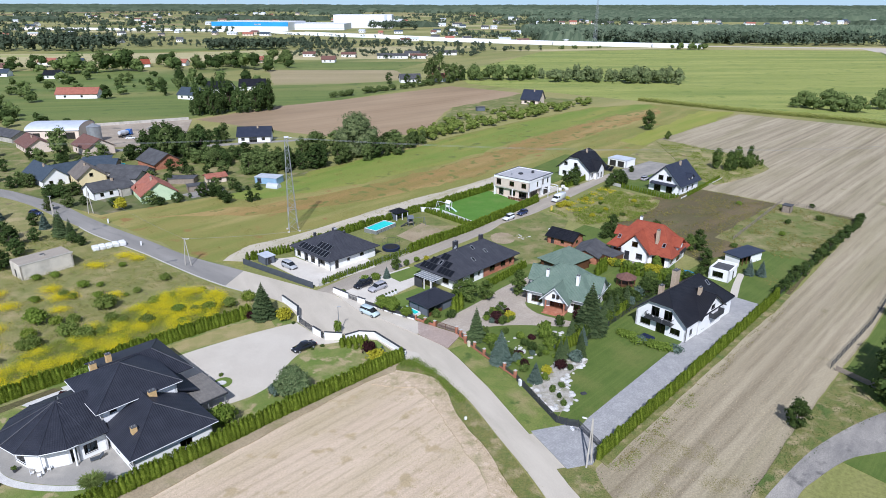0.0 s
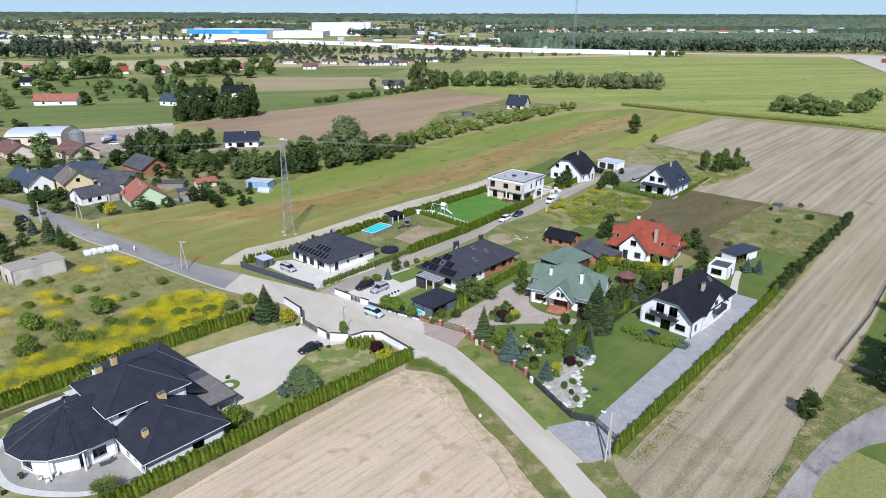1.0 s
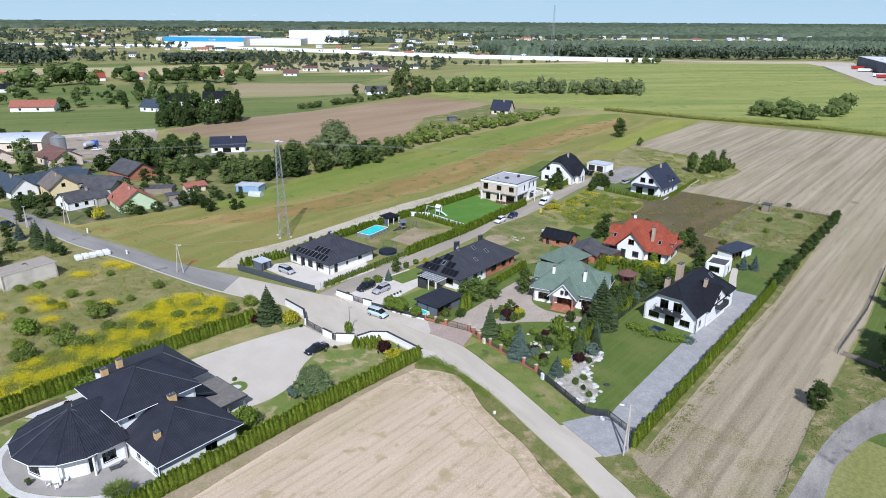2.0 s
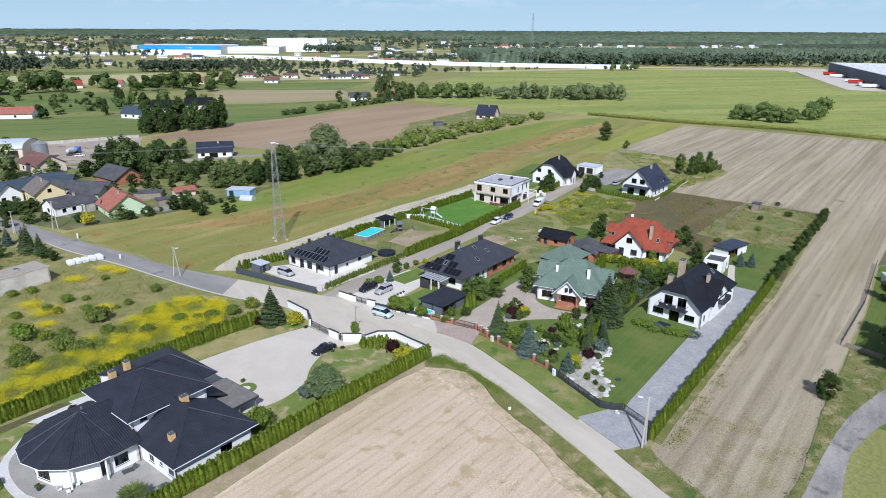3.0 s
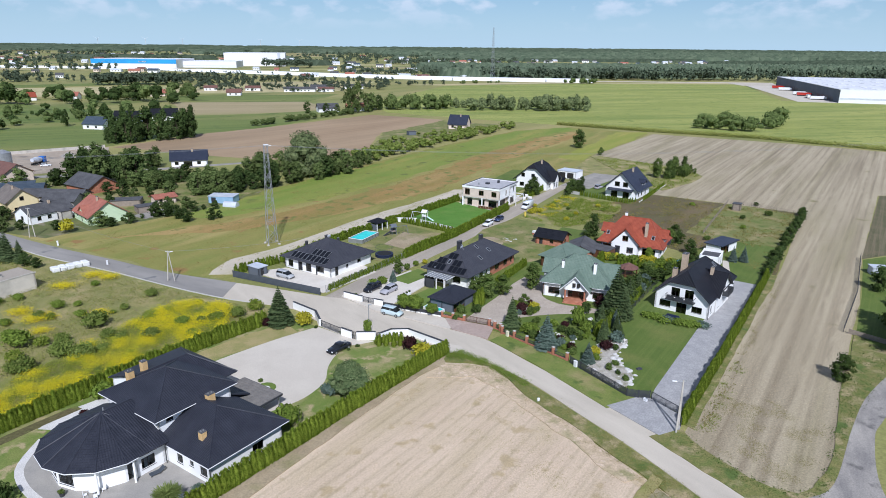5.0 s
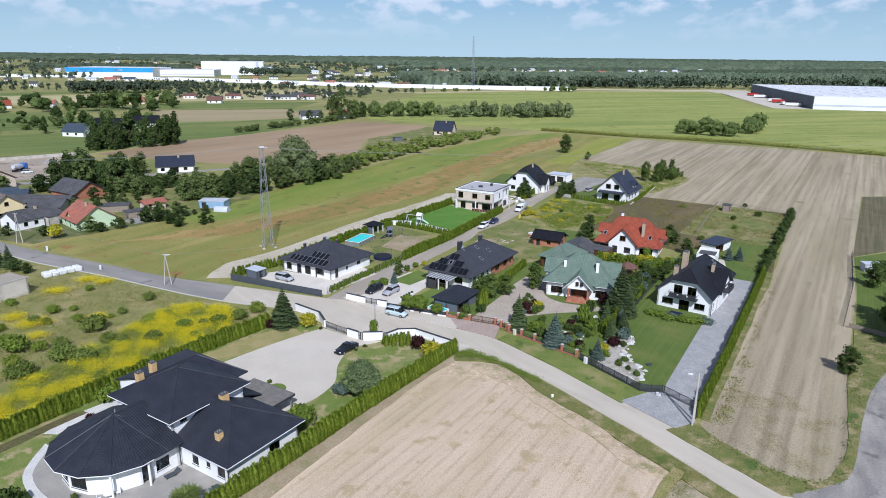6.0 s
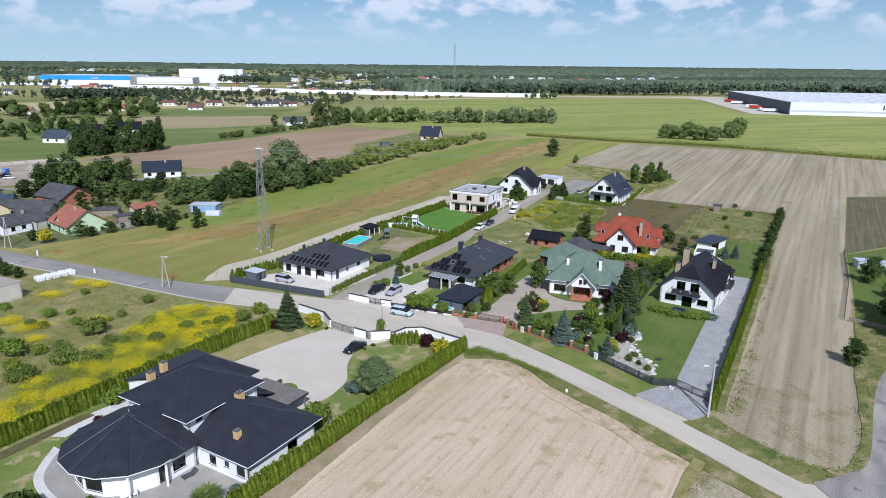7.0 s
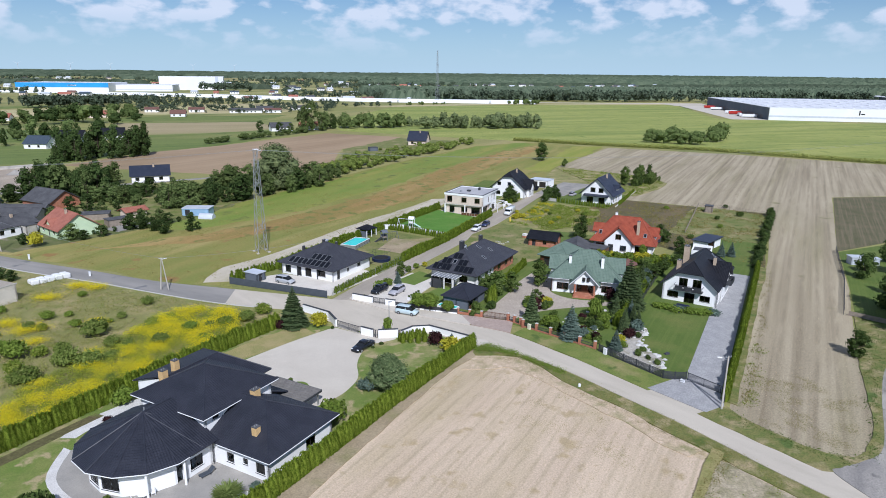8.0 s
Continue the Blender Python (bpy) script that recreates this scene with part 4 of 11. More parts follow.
def cone_mesh(seed, material, h=2.2, r=0.45, n=420, size=0.11, fat=0.75):
    """A dense conical evergreen such as a thuja."""
    rng = np.random.default_rng(seed)
    k = rng.uniform(0, 1, n) ** 1.05
    a = rng.uniform(0, 6.28, n)
    prof = np.minimum(1, (1 - k) ** fat * 1.12) * (0.8 + 0.2 * np.minimum(1, k * 8))
    rr = r * prof * (1 + 0.12 * np.sin(a * 3 + seed) + rng.normal(0, 0.07, n))
    p = np.stack([rr * np.cos(a), rr * np.sin(a), h * k + 0.02], 1)
    nn = np.stack([np.cos(a), np.sin(a), np.full(n, 0.25)], 1)
    out = unit(nn + 0.22 * rng.normal(size=(n, 3)))
    up = unit(np.array([0, 0, 1.0]) + 0.3 * out + 0.22 * rng.normal(size=(n, 3)))
    side = unit(np.cross(out, up))
    sz = size * rng.uniform(0.7, 1.3, (n, 1))
    v = np.stack([p - up * sz * 0.7, p + side * sz * 0.5, p + up * sz * 1.7 + out * sz * 0.35, p - side * sz * 0.5], 1).reshape(-1, 3)
    f = np.arange(4 * n).reshape(-1, 4)
    m = 8
    ring = [(0.86 * r * math.cos(6.2832 * i / m) * q, 0.86 * r * math.sin(6.2832 * i / m) * q, h * z) for z, q in ((0.0, 0.85), (0.35, 0.98), (0.7, 1.05 * 0.3 ** fat), (0.95, 0.5 * 0.07 ** fat)) for i in range(m)]
    core = np.array(ring)
    cf = [[b * m + i, b * m + (i + 1) % m, (b + 1) * m + (i + 1) % m, (b + 1) * m + i] for b in range(3) for i in range(m)]
    return np_mesh("scales", np.concatenate([v, core]), np.concatenate([f, np.array(cf) + len(v)]), material)


def bush_mesh(seed, material, r=1.0, h=1.0, n=700, size=0.12, clumps=7):
    rng = np.random.default_rng(seed)
    pts, nrm, mid = [], [], []
    for i in range(clumps):
        a = rng.uniform(0, 6.28)
        q = rng.uniform(0.0, 0.5) * r
        c = (q * math.cos(a), q * math.sin(a), h * rng.uniform(0.4, 0.62))
        p, d = blob_points(rng, n // clumps, c, (r * 0.6, r * 0.6, h * 0.42))
        p[:, 2] = np.maximum(p[:, 2], 0.03)
        pts.append(p)
        mid.append(c)
        nrm.append(unit(d))
    v, f = leaf_quads(rng, np.concatenate(pts), np.concatenate(nrm), size)
    body = core_quads(rng, np.array(mid), np.tile((r * 0.45, r * 0.45, h * 0.3), (clumps, 1)), 1)
    body[:, 2] = np.maximum(body[:, 2], 0.02)
    v = np.concatenate([v, body])
    return np_mesh("leaves", v, np.arange(len(v)).reshape(-1, 4), material)


def put(template, x, y, h, ref, label, group="", width=1.0, turn=None, category=""):
    """A copy of a plant template, built h_ref metres high, at height h."""
    s = h / ref
    t = random.uniform(0, 360) if turn is None else turn
    ob = copy_thing(template, pose(x, y, 0, 0, 0, t) @ Matrix.Diagonal((s * width, s * width, s, 1)))
    return tagged(ob, label, category, group)


def put_mesh(name, mesh, x, y, s, label, category="shrub", group="", tall=1.0, z=0.0):
    ob = new(name, mesh)
    ob.matrix_basis = pose(x, y, z, 0, 0, random.uniform(0, 360)) @ Matrix.Diagonal((s, s, s * tall, 1))
    return tagged(ob, label, category, group)


HEDGE_MESHES = []


def hedge(name, pts, h, label, spacing=0.7, w=1.0, group="hedges", lo=0.9, hi=1.12):
    """A planted row of thujas along a line, each plant a part."""
    ob = thing(name, pose(*pts[0], 0), label, "hedge", group)
    o = Vector((*pts[0], 0))
    for a, b in zip(pts, pts[1:]):
        n = max(1, int(math.dist(a, b) / spacing))
        for i in range(n):
            t = (i + random.uniform(0.3, 0.7)) / n
            p = Vector((a[0] + (b[0] - a[0]) * t + random.uniform(-0.08, 0.08), a[1] + (b[1] - a[1]) * t + random.uniform(-0.08, 0.08), 0)) - o
            s = h / 2.2 * random.uniform(lo, hi)
            shared("thuja", random.choice(HEDGE_MESHES[:5] if a[1] < 132 else HEDGE_MESHES[5:]), ob, pose(*p, 0, 0, random.uniform(0, 360)) @ Matrix.Diagonal((w * h / 2.2, w * h / 2.2, s, 1)))
    return ob


def woods(name, spots, material, label, leaves=60, size=0.16, seed=5, category="woodland", lift=None, blobs=1, facets=2):
    """Many far trees joined: spots of (x, y, height, width), each a crown of some blobs clad in leaves."""
    rng = np.random.default_rng(seed)
    spots = np.asarray(spots, float)
    n = len(spots)
    up = np.zeros(n) if lift is None else np.asarray(lift, float)
    x, y, h, w = (spots[:, i][:, None] for i in range(4))
    if blobs == 1:
        c = np.stack([x, y, h * 0.54], 2).reshape(-1, 3)
        rad = np.stack([w * 0.5, w * 0.5, h * 0.46], 2).reshape(-1, 3)
    else:
        a, q, z = rng.uniform(0, 6.28, (n, blobs)), rng.uniform(0.4, 1.0, (n, blobs)), rng.uniform(0.28, 0.74, (n, blobs))
        q[:, 0], z[:, 0] = 0.15, 0.70
        waist = np.sqrt(np.clip(1 - ((z - 0.45) / 0.62) ** 2, 0.1, 1))
        c = np.stack([x + np.cos(a) * q * 0.31 * w * waist, y + np.sin(a) * q * 0.31 * w * waist, h * z], 2).reshape(-1, 3)
        rw = w * rng.uniform(0.2, 0.34, (n, blobs))
        rad = np.stack([rw, rw, h * rng.uniform(0.17, 0.28, (n, blobs))], 2).reshape(-1, 3)
    k = max(1, leaves // blobs)
    m = len(c)
    d = unit(rng.normal(size=(m * k, 3))).reshape(m, k, 3)
    lobes = 1 + 0.2 * np.sin(d[..., :1] * 5 + rng.uniform(0, 6, (m, 1, 1))) * np.cos(d[..., 2:] * 4 + rng.uniform(0, 6, (m, 1, 1)))
    p = (c[:, None, :] + d * rad[:, None, :] * rng.uniform(0.76, 1.2, (m, k, 1)) * lobes).reshape(-1, 3)
    tall = np.repeat(spots[:, 2], blobs)
    v, f = leaf_quads(rng, p, d.reshape(-1, 3) + np.array([0, 0, 0.25]), 1.0, 0.8, 0.28)
    o = np.repeat(p, 4, 0)
    v = o + (v - o) * np.repeat(tall * size, k * 4)[:, None]
    body = core_quads(rng, c, rad * 0.78, facets)
    ground = np.repeat(up, blobs)
    v = np.concatenate([v, body])
    v[:, 2] = np.maximum(v[:, 2], 0.0) + np.concatenate([np.repeat(ground, k * 4), np.repeat(ground, len(body) // m)])
    ob = new(name, np_mesh(name, v, np.arange(len(v)).reshape(-1, 4), material))
    return tagged(ob, label, category, "", "stuff")


def scatter(rng, a, b, width, n, h=(8, 14), w=(0.7, 1.0)):
    """Tree spots in a belt from a to b."""
    t, o = rng.uniform(0, 1, n), rng.uniform(-0.5, 0.5, n) * width
    a, b = np.array(a, float), np.array(b, float)
    d = (b - a) / np.linalg.norm(b - a)
    p = a + (b - a) * t[:, None] + np.array([-d[1], d[0]]) * o[:, None]
    hh = rng.uniform(*h, n)
    return np.column_stack([p, hh, hh * rng.uniform(*w, n)])

# ---- the land ----
bm = bmesh.new()
bmesh.ops.create_grid(bm, x_segments=8, y_segments=8, size=5200)
tagged(part("ground", bm, M_LAND, None), "flat green and straw-coloured farmland reaching the horizon", "ground", "", "structure")

FIELDS = [
    ("far_field", M_GREENFIELD, 0.03, "bright green strip before far farm halls", [(-180, 694), (-18, 716), (-48, 622), (-160, 620)]),
    ("far_field", M_SEREFIELD, 0.032, "sere brown strip of harvested field", [(-165, 620), (-48, 622), (-30, 560), (-52, 530), (-88, 514), (-132, 506)]),
    ("far_field", M_GREENFIELD, 0.028, "green strip beside a grove", [(-134, 506), (-88, 513), (-52, 529), (-30, 545), (-6, 515), (-68, 430), (-105, 398), (-140, 420)]),
    ("far_field", M_STRAW, 0.03, "pale straw strip beyond far houses", [(-470, 660), (-380, 790), (-240, 880), (-196, 788), (-270, 730), (-300, 690), (-400, 640)]),
    ("far_field", M_GREENFIELD, 0.034, "bright green strip beyond far houses", [(-480, 740), (-405, 812), (-232, 905), (-222, 930), (-300, 930), (-480, 830)]),
    ("meadow", M_MEADOW, 0.02, "dry meadow with green, rust and straw-coloured bands", [(-134, 206), (-108.5, 187), (-80.8, 166), (-65.4, 153.5), (-48, 144), (-50, 149), (24, 236), (62, 243), (98, 300), (166, 377), (128, 414), (88, 400), (34, 345), (-12, 290), (-52, 240), (-75, 214), (-100, 205)]),
    ("green_band", M_GREENBAND, 0.022, "green band of meadow beside a tree belt", [(-92, 206), (-56, 234), (-12, 286), (34, 341), (88, 398), (124, 413), (130, 402), (90, 368), (40, 308), (2, 256), (-30, 224), (-58, 203)]),
    ("rust_band", M_RUST, 0.024, "rust-brown band of dry meadow", [(-90, 184), (-62, 194), (-30, 218), (2, 252), (40, 304), (90, 364), (129, 398), (123, 377), (84, 330), (41, 277), (12, 234), (-24, 204), (-50, 188)]),
    ("green_band", M_GREENSTRIP, 0.026, "bright yellow-green strip along a stubble field", [(169, 384), (148, 386), (114, 340), (80, 298), (88, 290), (118, 323)]),
    ("rough_ground", M_WILD, 0.021, "rough weedy ground behind white houses", [(60, 243), (97, 299), (112, 281), (126, 262), (124, 247), (112, 235), (96, 223), (88, 217), (78, 224), (66, 236)]),
    ("village_ground", M_VILLAGE, 0.021, "shaded grass and trodden earth between village houses", [(-172, 236), (-150, 213), (-128, 200), (-104, 186), (-96, 192), (-74, 208), (-58, 224), (-48, 246), (-66, 272), (-104, 282), (-150, 262), (-176, 262)]),
    ("ploughed_field", M_PLOUGH, 0.03, "bare brown ploughed field beside a tree row", [(-136, 353), (-106, 398), (-70, 427), (4, 503), (53, 465), (24, 407), (3, 399), (-12, 318), (-34, 304), (-62, 310)]),
    ("house_plot", M_DRYLAWN, 0.03, "dry grass plot round a lone house", [(4.5, 398), (52, 460), (85, 430), (24, 372), (0, 340), (-10, 322)]),
    ("corn_field", M_CORN, 0.04, "broad light green corn field", [(17, 520), (82, 462), (124, 428), (168, 388), (220, 351), (278, 280), (420, 150), (900, 330), (545, 505), (473, 588), (425, 610), (560, 885), (308, 905), (121, 860), (5, 596)]),
    ("stubble_field", M_STUBBLE2, 0.03, "grey-brown harvested field with tractor streaks", [(98, 301), (168, 376), (225, 331), (277, 277), (400, 162), (193, 202), (170, 204.6), (144, 178), (106, 139), (86, 116.6), (52.6, 81.7), (44.9, 72.8), (37.8, 65.6), (34.4, 62), (30.5, 59.4), (27.7, 58.8), (25, 60.2), (23.4, 62.8), (21.4, 67.3), (20.4, 71.5), (21, 73.4), (75, 129), (124, 184), (88, 217)]),
    ("dark_crop_field", M_DARKCROP, 0.035, "dark crop field in narrow rows", [(170, 204), (193, 201), (400, 161), (330, 90), (127.7, 143.6), (106, 139)]),
    ("garden_lawn", M_LAWN, 0.035, "shaded garden lawn beside the stubble strip", [(106, 138.5), (127, 142), (260, 90), (140, 30), (60, 70), (52, 80), (68, 97), (86, 116)]),
    ("front_field", M_STUBBLE, 0.03, "pale harvested field with rows of short stubble", [(-8.8, 98.9), (-5, 98), (-1.5, 96.4), (0.4, 91.9), (2, 85.9), (4, 81.7), (6.2, 77.4), (7.7, 72.4), (9.3, 68.6), (10.8, 65), (14, 57), (22, 40), (26, 34), (0, 20), (-60, 20), (-47, 59), (-38, 68), (-31, 76.2), (-25.6, 82.4), (-19.2, 89.3), (-13.5, 95.2)]),
    ("wild_plot", M_WILD, 0.02, "overgrown plot of dry grass and weeds", [(-36.5, 124.5), (-44, 129.5), (-58, 138.5), (-78, 154), (-96, 167), (-116, 182.5), (-134, 196.5), (-200, 232), (-200, 90), (-90, 62), (-74, 80)]),
    ("fallow_plot", M_FALLOW, 0.025, "brown fallow plot with low weeds", [(76, 131), (123, 184), (88, 216), (60, 203), (46, 186), (58, 160)]),
    ("rough_lawn", M_DRYLAWN, 0.026, "rough green plot behind a garden", [(74, 168), (82, 157), (92, 150.5), (121.5, 181.5), (107.5, 201), (98, 193)]),
    ("building_plot", M_WILD, 0.025, "unbuilt plot with weeds and yellow flowers", [(31, 191), (55, 219), (70, 203), (56, 182), (40, 178)]),
    ("straw_strip", M_STRAW, 0.03, "pale straw strip before a dark wood", [(-560, 800), (-250, 830), (-60, 980), (40, 960), (-20, 760), (-200, 720), (-520, 690)]),
    ("straw_field", M_STRAW, 0.03, "pale straw field beside the white tunnels", [(60, 880), (330, 960), (340, 930), (120, 868)]),
    ("straw_field", M_STRAW, 0.03, "harvested straw field beyond the corn", [(340, 915), (600, 965), (640, 930), (570, 890)]),
    ("green_field", M_GREENFIELD, 0.024, "green field in long strips", [(-330, 380), (-180, 334), (-140, 356), (-106, 400), (-140, 424), (-150, 520), (-300, 620), (-420, 600)]),
]
GROWN = {"meadow": 1.0, "green_band": 2.6, "rust_band": 3.2, "house_plot": 2.0, "wild_plot": 0.6, "rough_ground": 1.5, "village_ground": 2.0, "fallow_plot": 1.0, "rough_lawn": 1.0, "building_plot": 1.5, "far_field": 2.0, "front_field": 0.45, "stubble_field": 0.35, "ploughed_field": 1.5}
for i, (name, material, z, label, pts) in enumerate(FIELDS):
    if name in GROWN:
        pts = ragged(pts, 3.0 if GROWN[name] < 1 else 5.0, GROWN[name], i * 3.3)
    ground_patch(name, pts, z, material, label)

# roads
far_edge = [(34.5, 30), (22.7, 59.4), (18.6, 69.5), (14.5, 80.2), (11.1, 86.5), (6, 95.8), (0.6, 106), (-5, 111.5), (-14, 119), (-24.4, 129.6), (-28.5, 131.9), (-37, 136.8), (-48.3, 143.2), (-65.4, 152.9), (-80.8, 164.5), (-94.8, 174.6), (-108.5, 185.4), (-121.3, 196.2), (-134, 204), (-160, 219), (-220, 250)]
near_edge = [(28.5, 30), (17.3, 56.5), (14.5, 64), (11.6, 72), (7.9, 80.4), (3.7, 90), (-1, 97), (-5.8, 102), (-12, 109.2), (-19, 111.6), (-25, 112.5), (-30, 119), (-35, 126), (-43.5, 130.8), (-50, 134.3), (-58, 139.7), (-68, 147.3), (-78.2, 155.2), (-96.3, 167.9), (-104.7, 175), (-116, 183.7), (-134, 197.6), (-160, 212), (-220, 243)]
ground_patch("road", smooth_line(far_edge) + smooth_line(near_edge)[::-1], 0.06, M_ASPHALT, "sun-bleached grey asphalt village road", category="road")
ground_patch("road", smooth_line(far_edge[12:]) + smooth_line(near_edge[14:])[::-1], 0.062, M_OLDROAD, "worn grey asphalt of the older village road", category="road")
lane_l = [(-29.5, 131.3), (-19.9, 143.3), (-11.6, 152.6), (-2.1, 163), (10.3, 178.5), (24.7, 196.6), (41, 215.4), (62.5, 239.5)]
lane_r = [(-23.6, 129.2), (-13.2, 142.6), (-1.7, 156.5), (6.1, 165.1), (19, 180.3), (27.6, 189.6), (36.3, 200.3), (56.3, 226.2), (66, 237.5)]
ground_patch("lane", lane_l + lane_r[::-1], 0.055, M_LANE, "unpaved gravel lane between the plots", category="road")
ground_patch("dirt_track", ragged(smooth_line([(-55.5, 150), (-52, 160), (-43.6, 167), (-32.9, 178.6), (-21.5, 192.4), (-10.6, 204), (6.3, 220.6), (19, 235)]), 2.0, 0.5, 4.0, False) + smooth_line([(24, 233), (17, 219.6), (5, 206), (-7, 193.2), (-13.2, 187), (-27, 173), (-40, 157.6), (-49, 149)]), 0.04, M_TRACK, "broad sandy field track along a hedge", category="track")
# far strips of farmland towards the horizon
rng = np.random.default_rng(71)
for i in range(150):
    d = float(rng.uniform(0, 1)) ** 0.7
    y = 1050 + 2900 * d
    x = float(rng.uniform(-0.78, 0.12 if i < 112 else 0.75)) * y
    L_, W_ = float(rng.uniform(90, 420)) * (0.6 + d), float(rng.uniform(14, 60)) * (0.6 + 1.6 * d)
    a_ = radians(float(rng.uniform(-14, 14)))
    c_, s_ = math.cos(a_), math.sin(a_)
    pts = [(x + p * c_ - q * s_, y + p * s_ + q * c_) for p, q in ((0, 0), (L_, float(rng.uniform(-8, 8))), (L_ * 0.97, W_), (8, W_ * 0.8))]
    ground_patch("far_field", pts, 0.06 + float(np.clip((math.hypot(x, y) - 2200) / 2600, 0, 1)) ** 1.5 * 17.4, random.choice([M_STRAW, M_STRAW, M_SEREFIELD, M_GREENFIELD, M_PLOUGH]), "distant strip of farmland", 0.4)
ground_patch("gravel_drive", smooth_line([(32, 38), (34.5, 48), (38.5, 58.5), (46, 67.9), (50.3, 71.4), (56.9, 75.5), (63.5, 77.4), (90, 84)]) + smooth_line([(24, 40), (22.6, 56), (24.4, 57.8), (27.8, 58.2), (33.4, 60.2), (45.2, 71), (55.1, 79), (69.6, 87), (92, 95)])[::-1], 0.05, M_WETGRAVEL, "grey gravel drive bending off the road", category="road")
# kerbs along the older road
kerb_line = smooth_line(near_edge[13:20], 4)
for a, b in zip(kerb_line, kerb_line[1:]):
    d = Vector(b) - Vector(a)
    ob = solo("kerb", boxes((0, d.length - 0.02, -0.15, 0.15, -0.1, 0.11), bevel=0.02), M_KERB, pose(*a, 0, 0, 0, math.degrees(math.atan2(d.y, d.x))), "pale concrete kerb along the asphalt road", "kerb", "kerbs along the road", "structure")

# house plots
ground_patch("driveway", smooth_line([(-30, 116.5), (-36.1, 112.8), (-41.6, 108.9), (-47, 104.6), (-50, 101.5)], 4) + [(-47, 92), (-40, 86)] + smooth_line([(-36.2, 87.4), (-33.5, 89), (-30.9, 91.3), (-28.6, 95.2), (-28.1, 99.8), (-27, 103.5), (-25, 107), (-22, 107.9), (-20, 108.8), (-23.4, 110), (-25.6, 112)], 4), 0.05, M_PAVING, "broad pale paved forecourt of a villa", category="pavement")
ground_patch("villa_lawn", [(-37, 121), (-46.6, 113.2), (-56.8, 103.8), (-65.6, 94.2), (-76.5, 82.5), (-64, 66), (-46.5, 65), (-33.5, 78), (-8, 102.5), (-13.5, 110), (-19.5, 109), (-29.5, 116.4)], 0.035, M_VILLALAWN, "lawn with dry straw-coloured patches round a villa", category="lawn")
ground_patch("dry_grass", ragged([(-36.6, 119.4), (-45.8, 112.4), (-51.5, 107.2), (-56.6, 101.6), (-53.6, 99.4), (-50, 103), (-46, 106), (-41, 109.4), (-33.6, 114.6)], 2.0, 0.35, 5.0), 0.04, M_SEREGRASS, "sere ochre grass between a hedge and a forecourt", category="lawn")
ground_patch("terrace", smooth_line([(-65.4, 84), (-65.4, 78), (-61.5, 72.6), (-57, 70.2), (-50, 69.4), (-45, 70.6), (-42, 70)], 5) + [(-36, 76.5), (-46, 86), (-56, 90)], 0.09, M_TERRACE, "grey paved terrace round a villa", category="pavement")
ground_patch("stone_bed", smooth_line([(-66.4, 85), (-66.5, 78), (-62.2, 71.8), (-57.2, 69.0), (-50, 68.3), (-45, 69.4), (-42, 68.9)], 5) + smooth_line([(-42, 69.9), (-45, 70.5), (-50, 69.3), (-57, 70.1), (-61.4, 72.5), (-65.3, 77.9), (-65.3, 84)], 5), 0.045, M_STONECHIP, "band of white stone chippings along a terrace", category="gravel bed")
ground_patch("stone_bed", [(-67.5, 87.5), (-66.4, 89.8), (-65.3, 91.6), (-63.9, 93), (-61, 95.4), (-56.5, 98.4), (-55.5, 97.2), (-61.2, 92.4), (-63.5, 90), (-65.6, 87)], 0.045, M_STONECHIP, "strip of white stone chippings beside a hedge", category="gravel bed")
ground_patch("flower_island", [(-37.6 + 1.6 * math.cos(k * 0.5236), 94.4 + 1.7 * math.sin(k * 0.5236)) for k in range(12)], 0.09, M_SOD, "oval grass island in a paved forecourt", category="lawn")
ground_patch("stone_bed", [(-37.8 + 0.9 * math.cos(k * 0.785), 94.3 + 0.7 * math.sin(k * 0.785)) for k in range(8)], 0.12, M_STONECHIP, "white stones on a grass island", category="gravel bed")
ground_patch("pavement", [(-30.4, 121.4), (-25.6, 112.4), (-19.5, 110.3), (-13.5, 111.4), (-8.5, 106.2), (-5, 104.6), (-4.2, 102.6), (-7.2, 102.4), (-13, 109.4), (-18, 110.2), (-24, 110.2), (-30, 117)], 0.07, M_PAVING, "pale pavement before a villa's wall", category="pavement")
ground_patch("courtyard", [(-45.5, 150), (-29.2, 134.2), (-17, 146), (-20, 152), (-28, 144), (-38, 152)], 0.05, M_COURT, "pale paved court of a bungalow", category="pavement")
ground_patch("play_garden", [(-22, 176), (-8, 190), (6, 172.5), (-12.5, 151.5), (-18, 156)], 0.035, M_DRYLAWN, "worn lawn with a pool and play things", category="lawn")
ground_patch("sandpit", [(-13.5, 168), (-7, 179), (-0.5, 173), (-8.5, 163)], 0.045, M_SAND, "bare sandy play ground", category="ground")
ground_patch("green_lawn", [(-5.6, 191.6), (0.6, 198.6), (14.5, 213.4), (28, 201.5), (9.5, 177)], 0.04, M_TURF, "bright green watered lawn", category="lawn")
ground_patch("courtyard", [(-24, 129.4), (-16.5, 123.8), (-4, 139), (-9, 146), (-13.5, 142)], 0.045, M_COURT, "pale paved parking court beside a bungalow", category="pavement")
ground_patch("bungalow_lawn", [(-13.4, 127.2), (-4.6, 135), (0, 130), (-9, 120.5), (-14.5, 124)], 0.055, M_SOD, "small clipped lawn in a paved court", category="lawn")
ground_patch("bungalow_lawn", [(-14, 140.6), (-7, 146.8), (-4.5, 142), (-10.5, 136.8)], 0.055, M_SOD, "narrow lawn strip beside a bungalow", category="lawn")
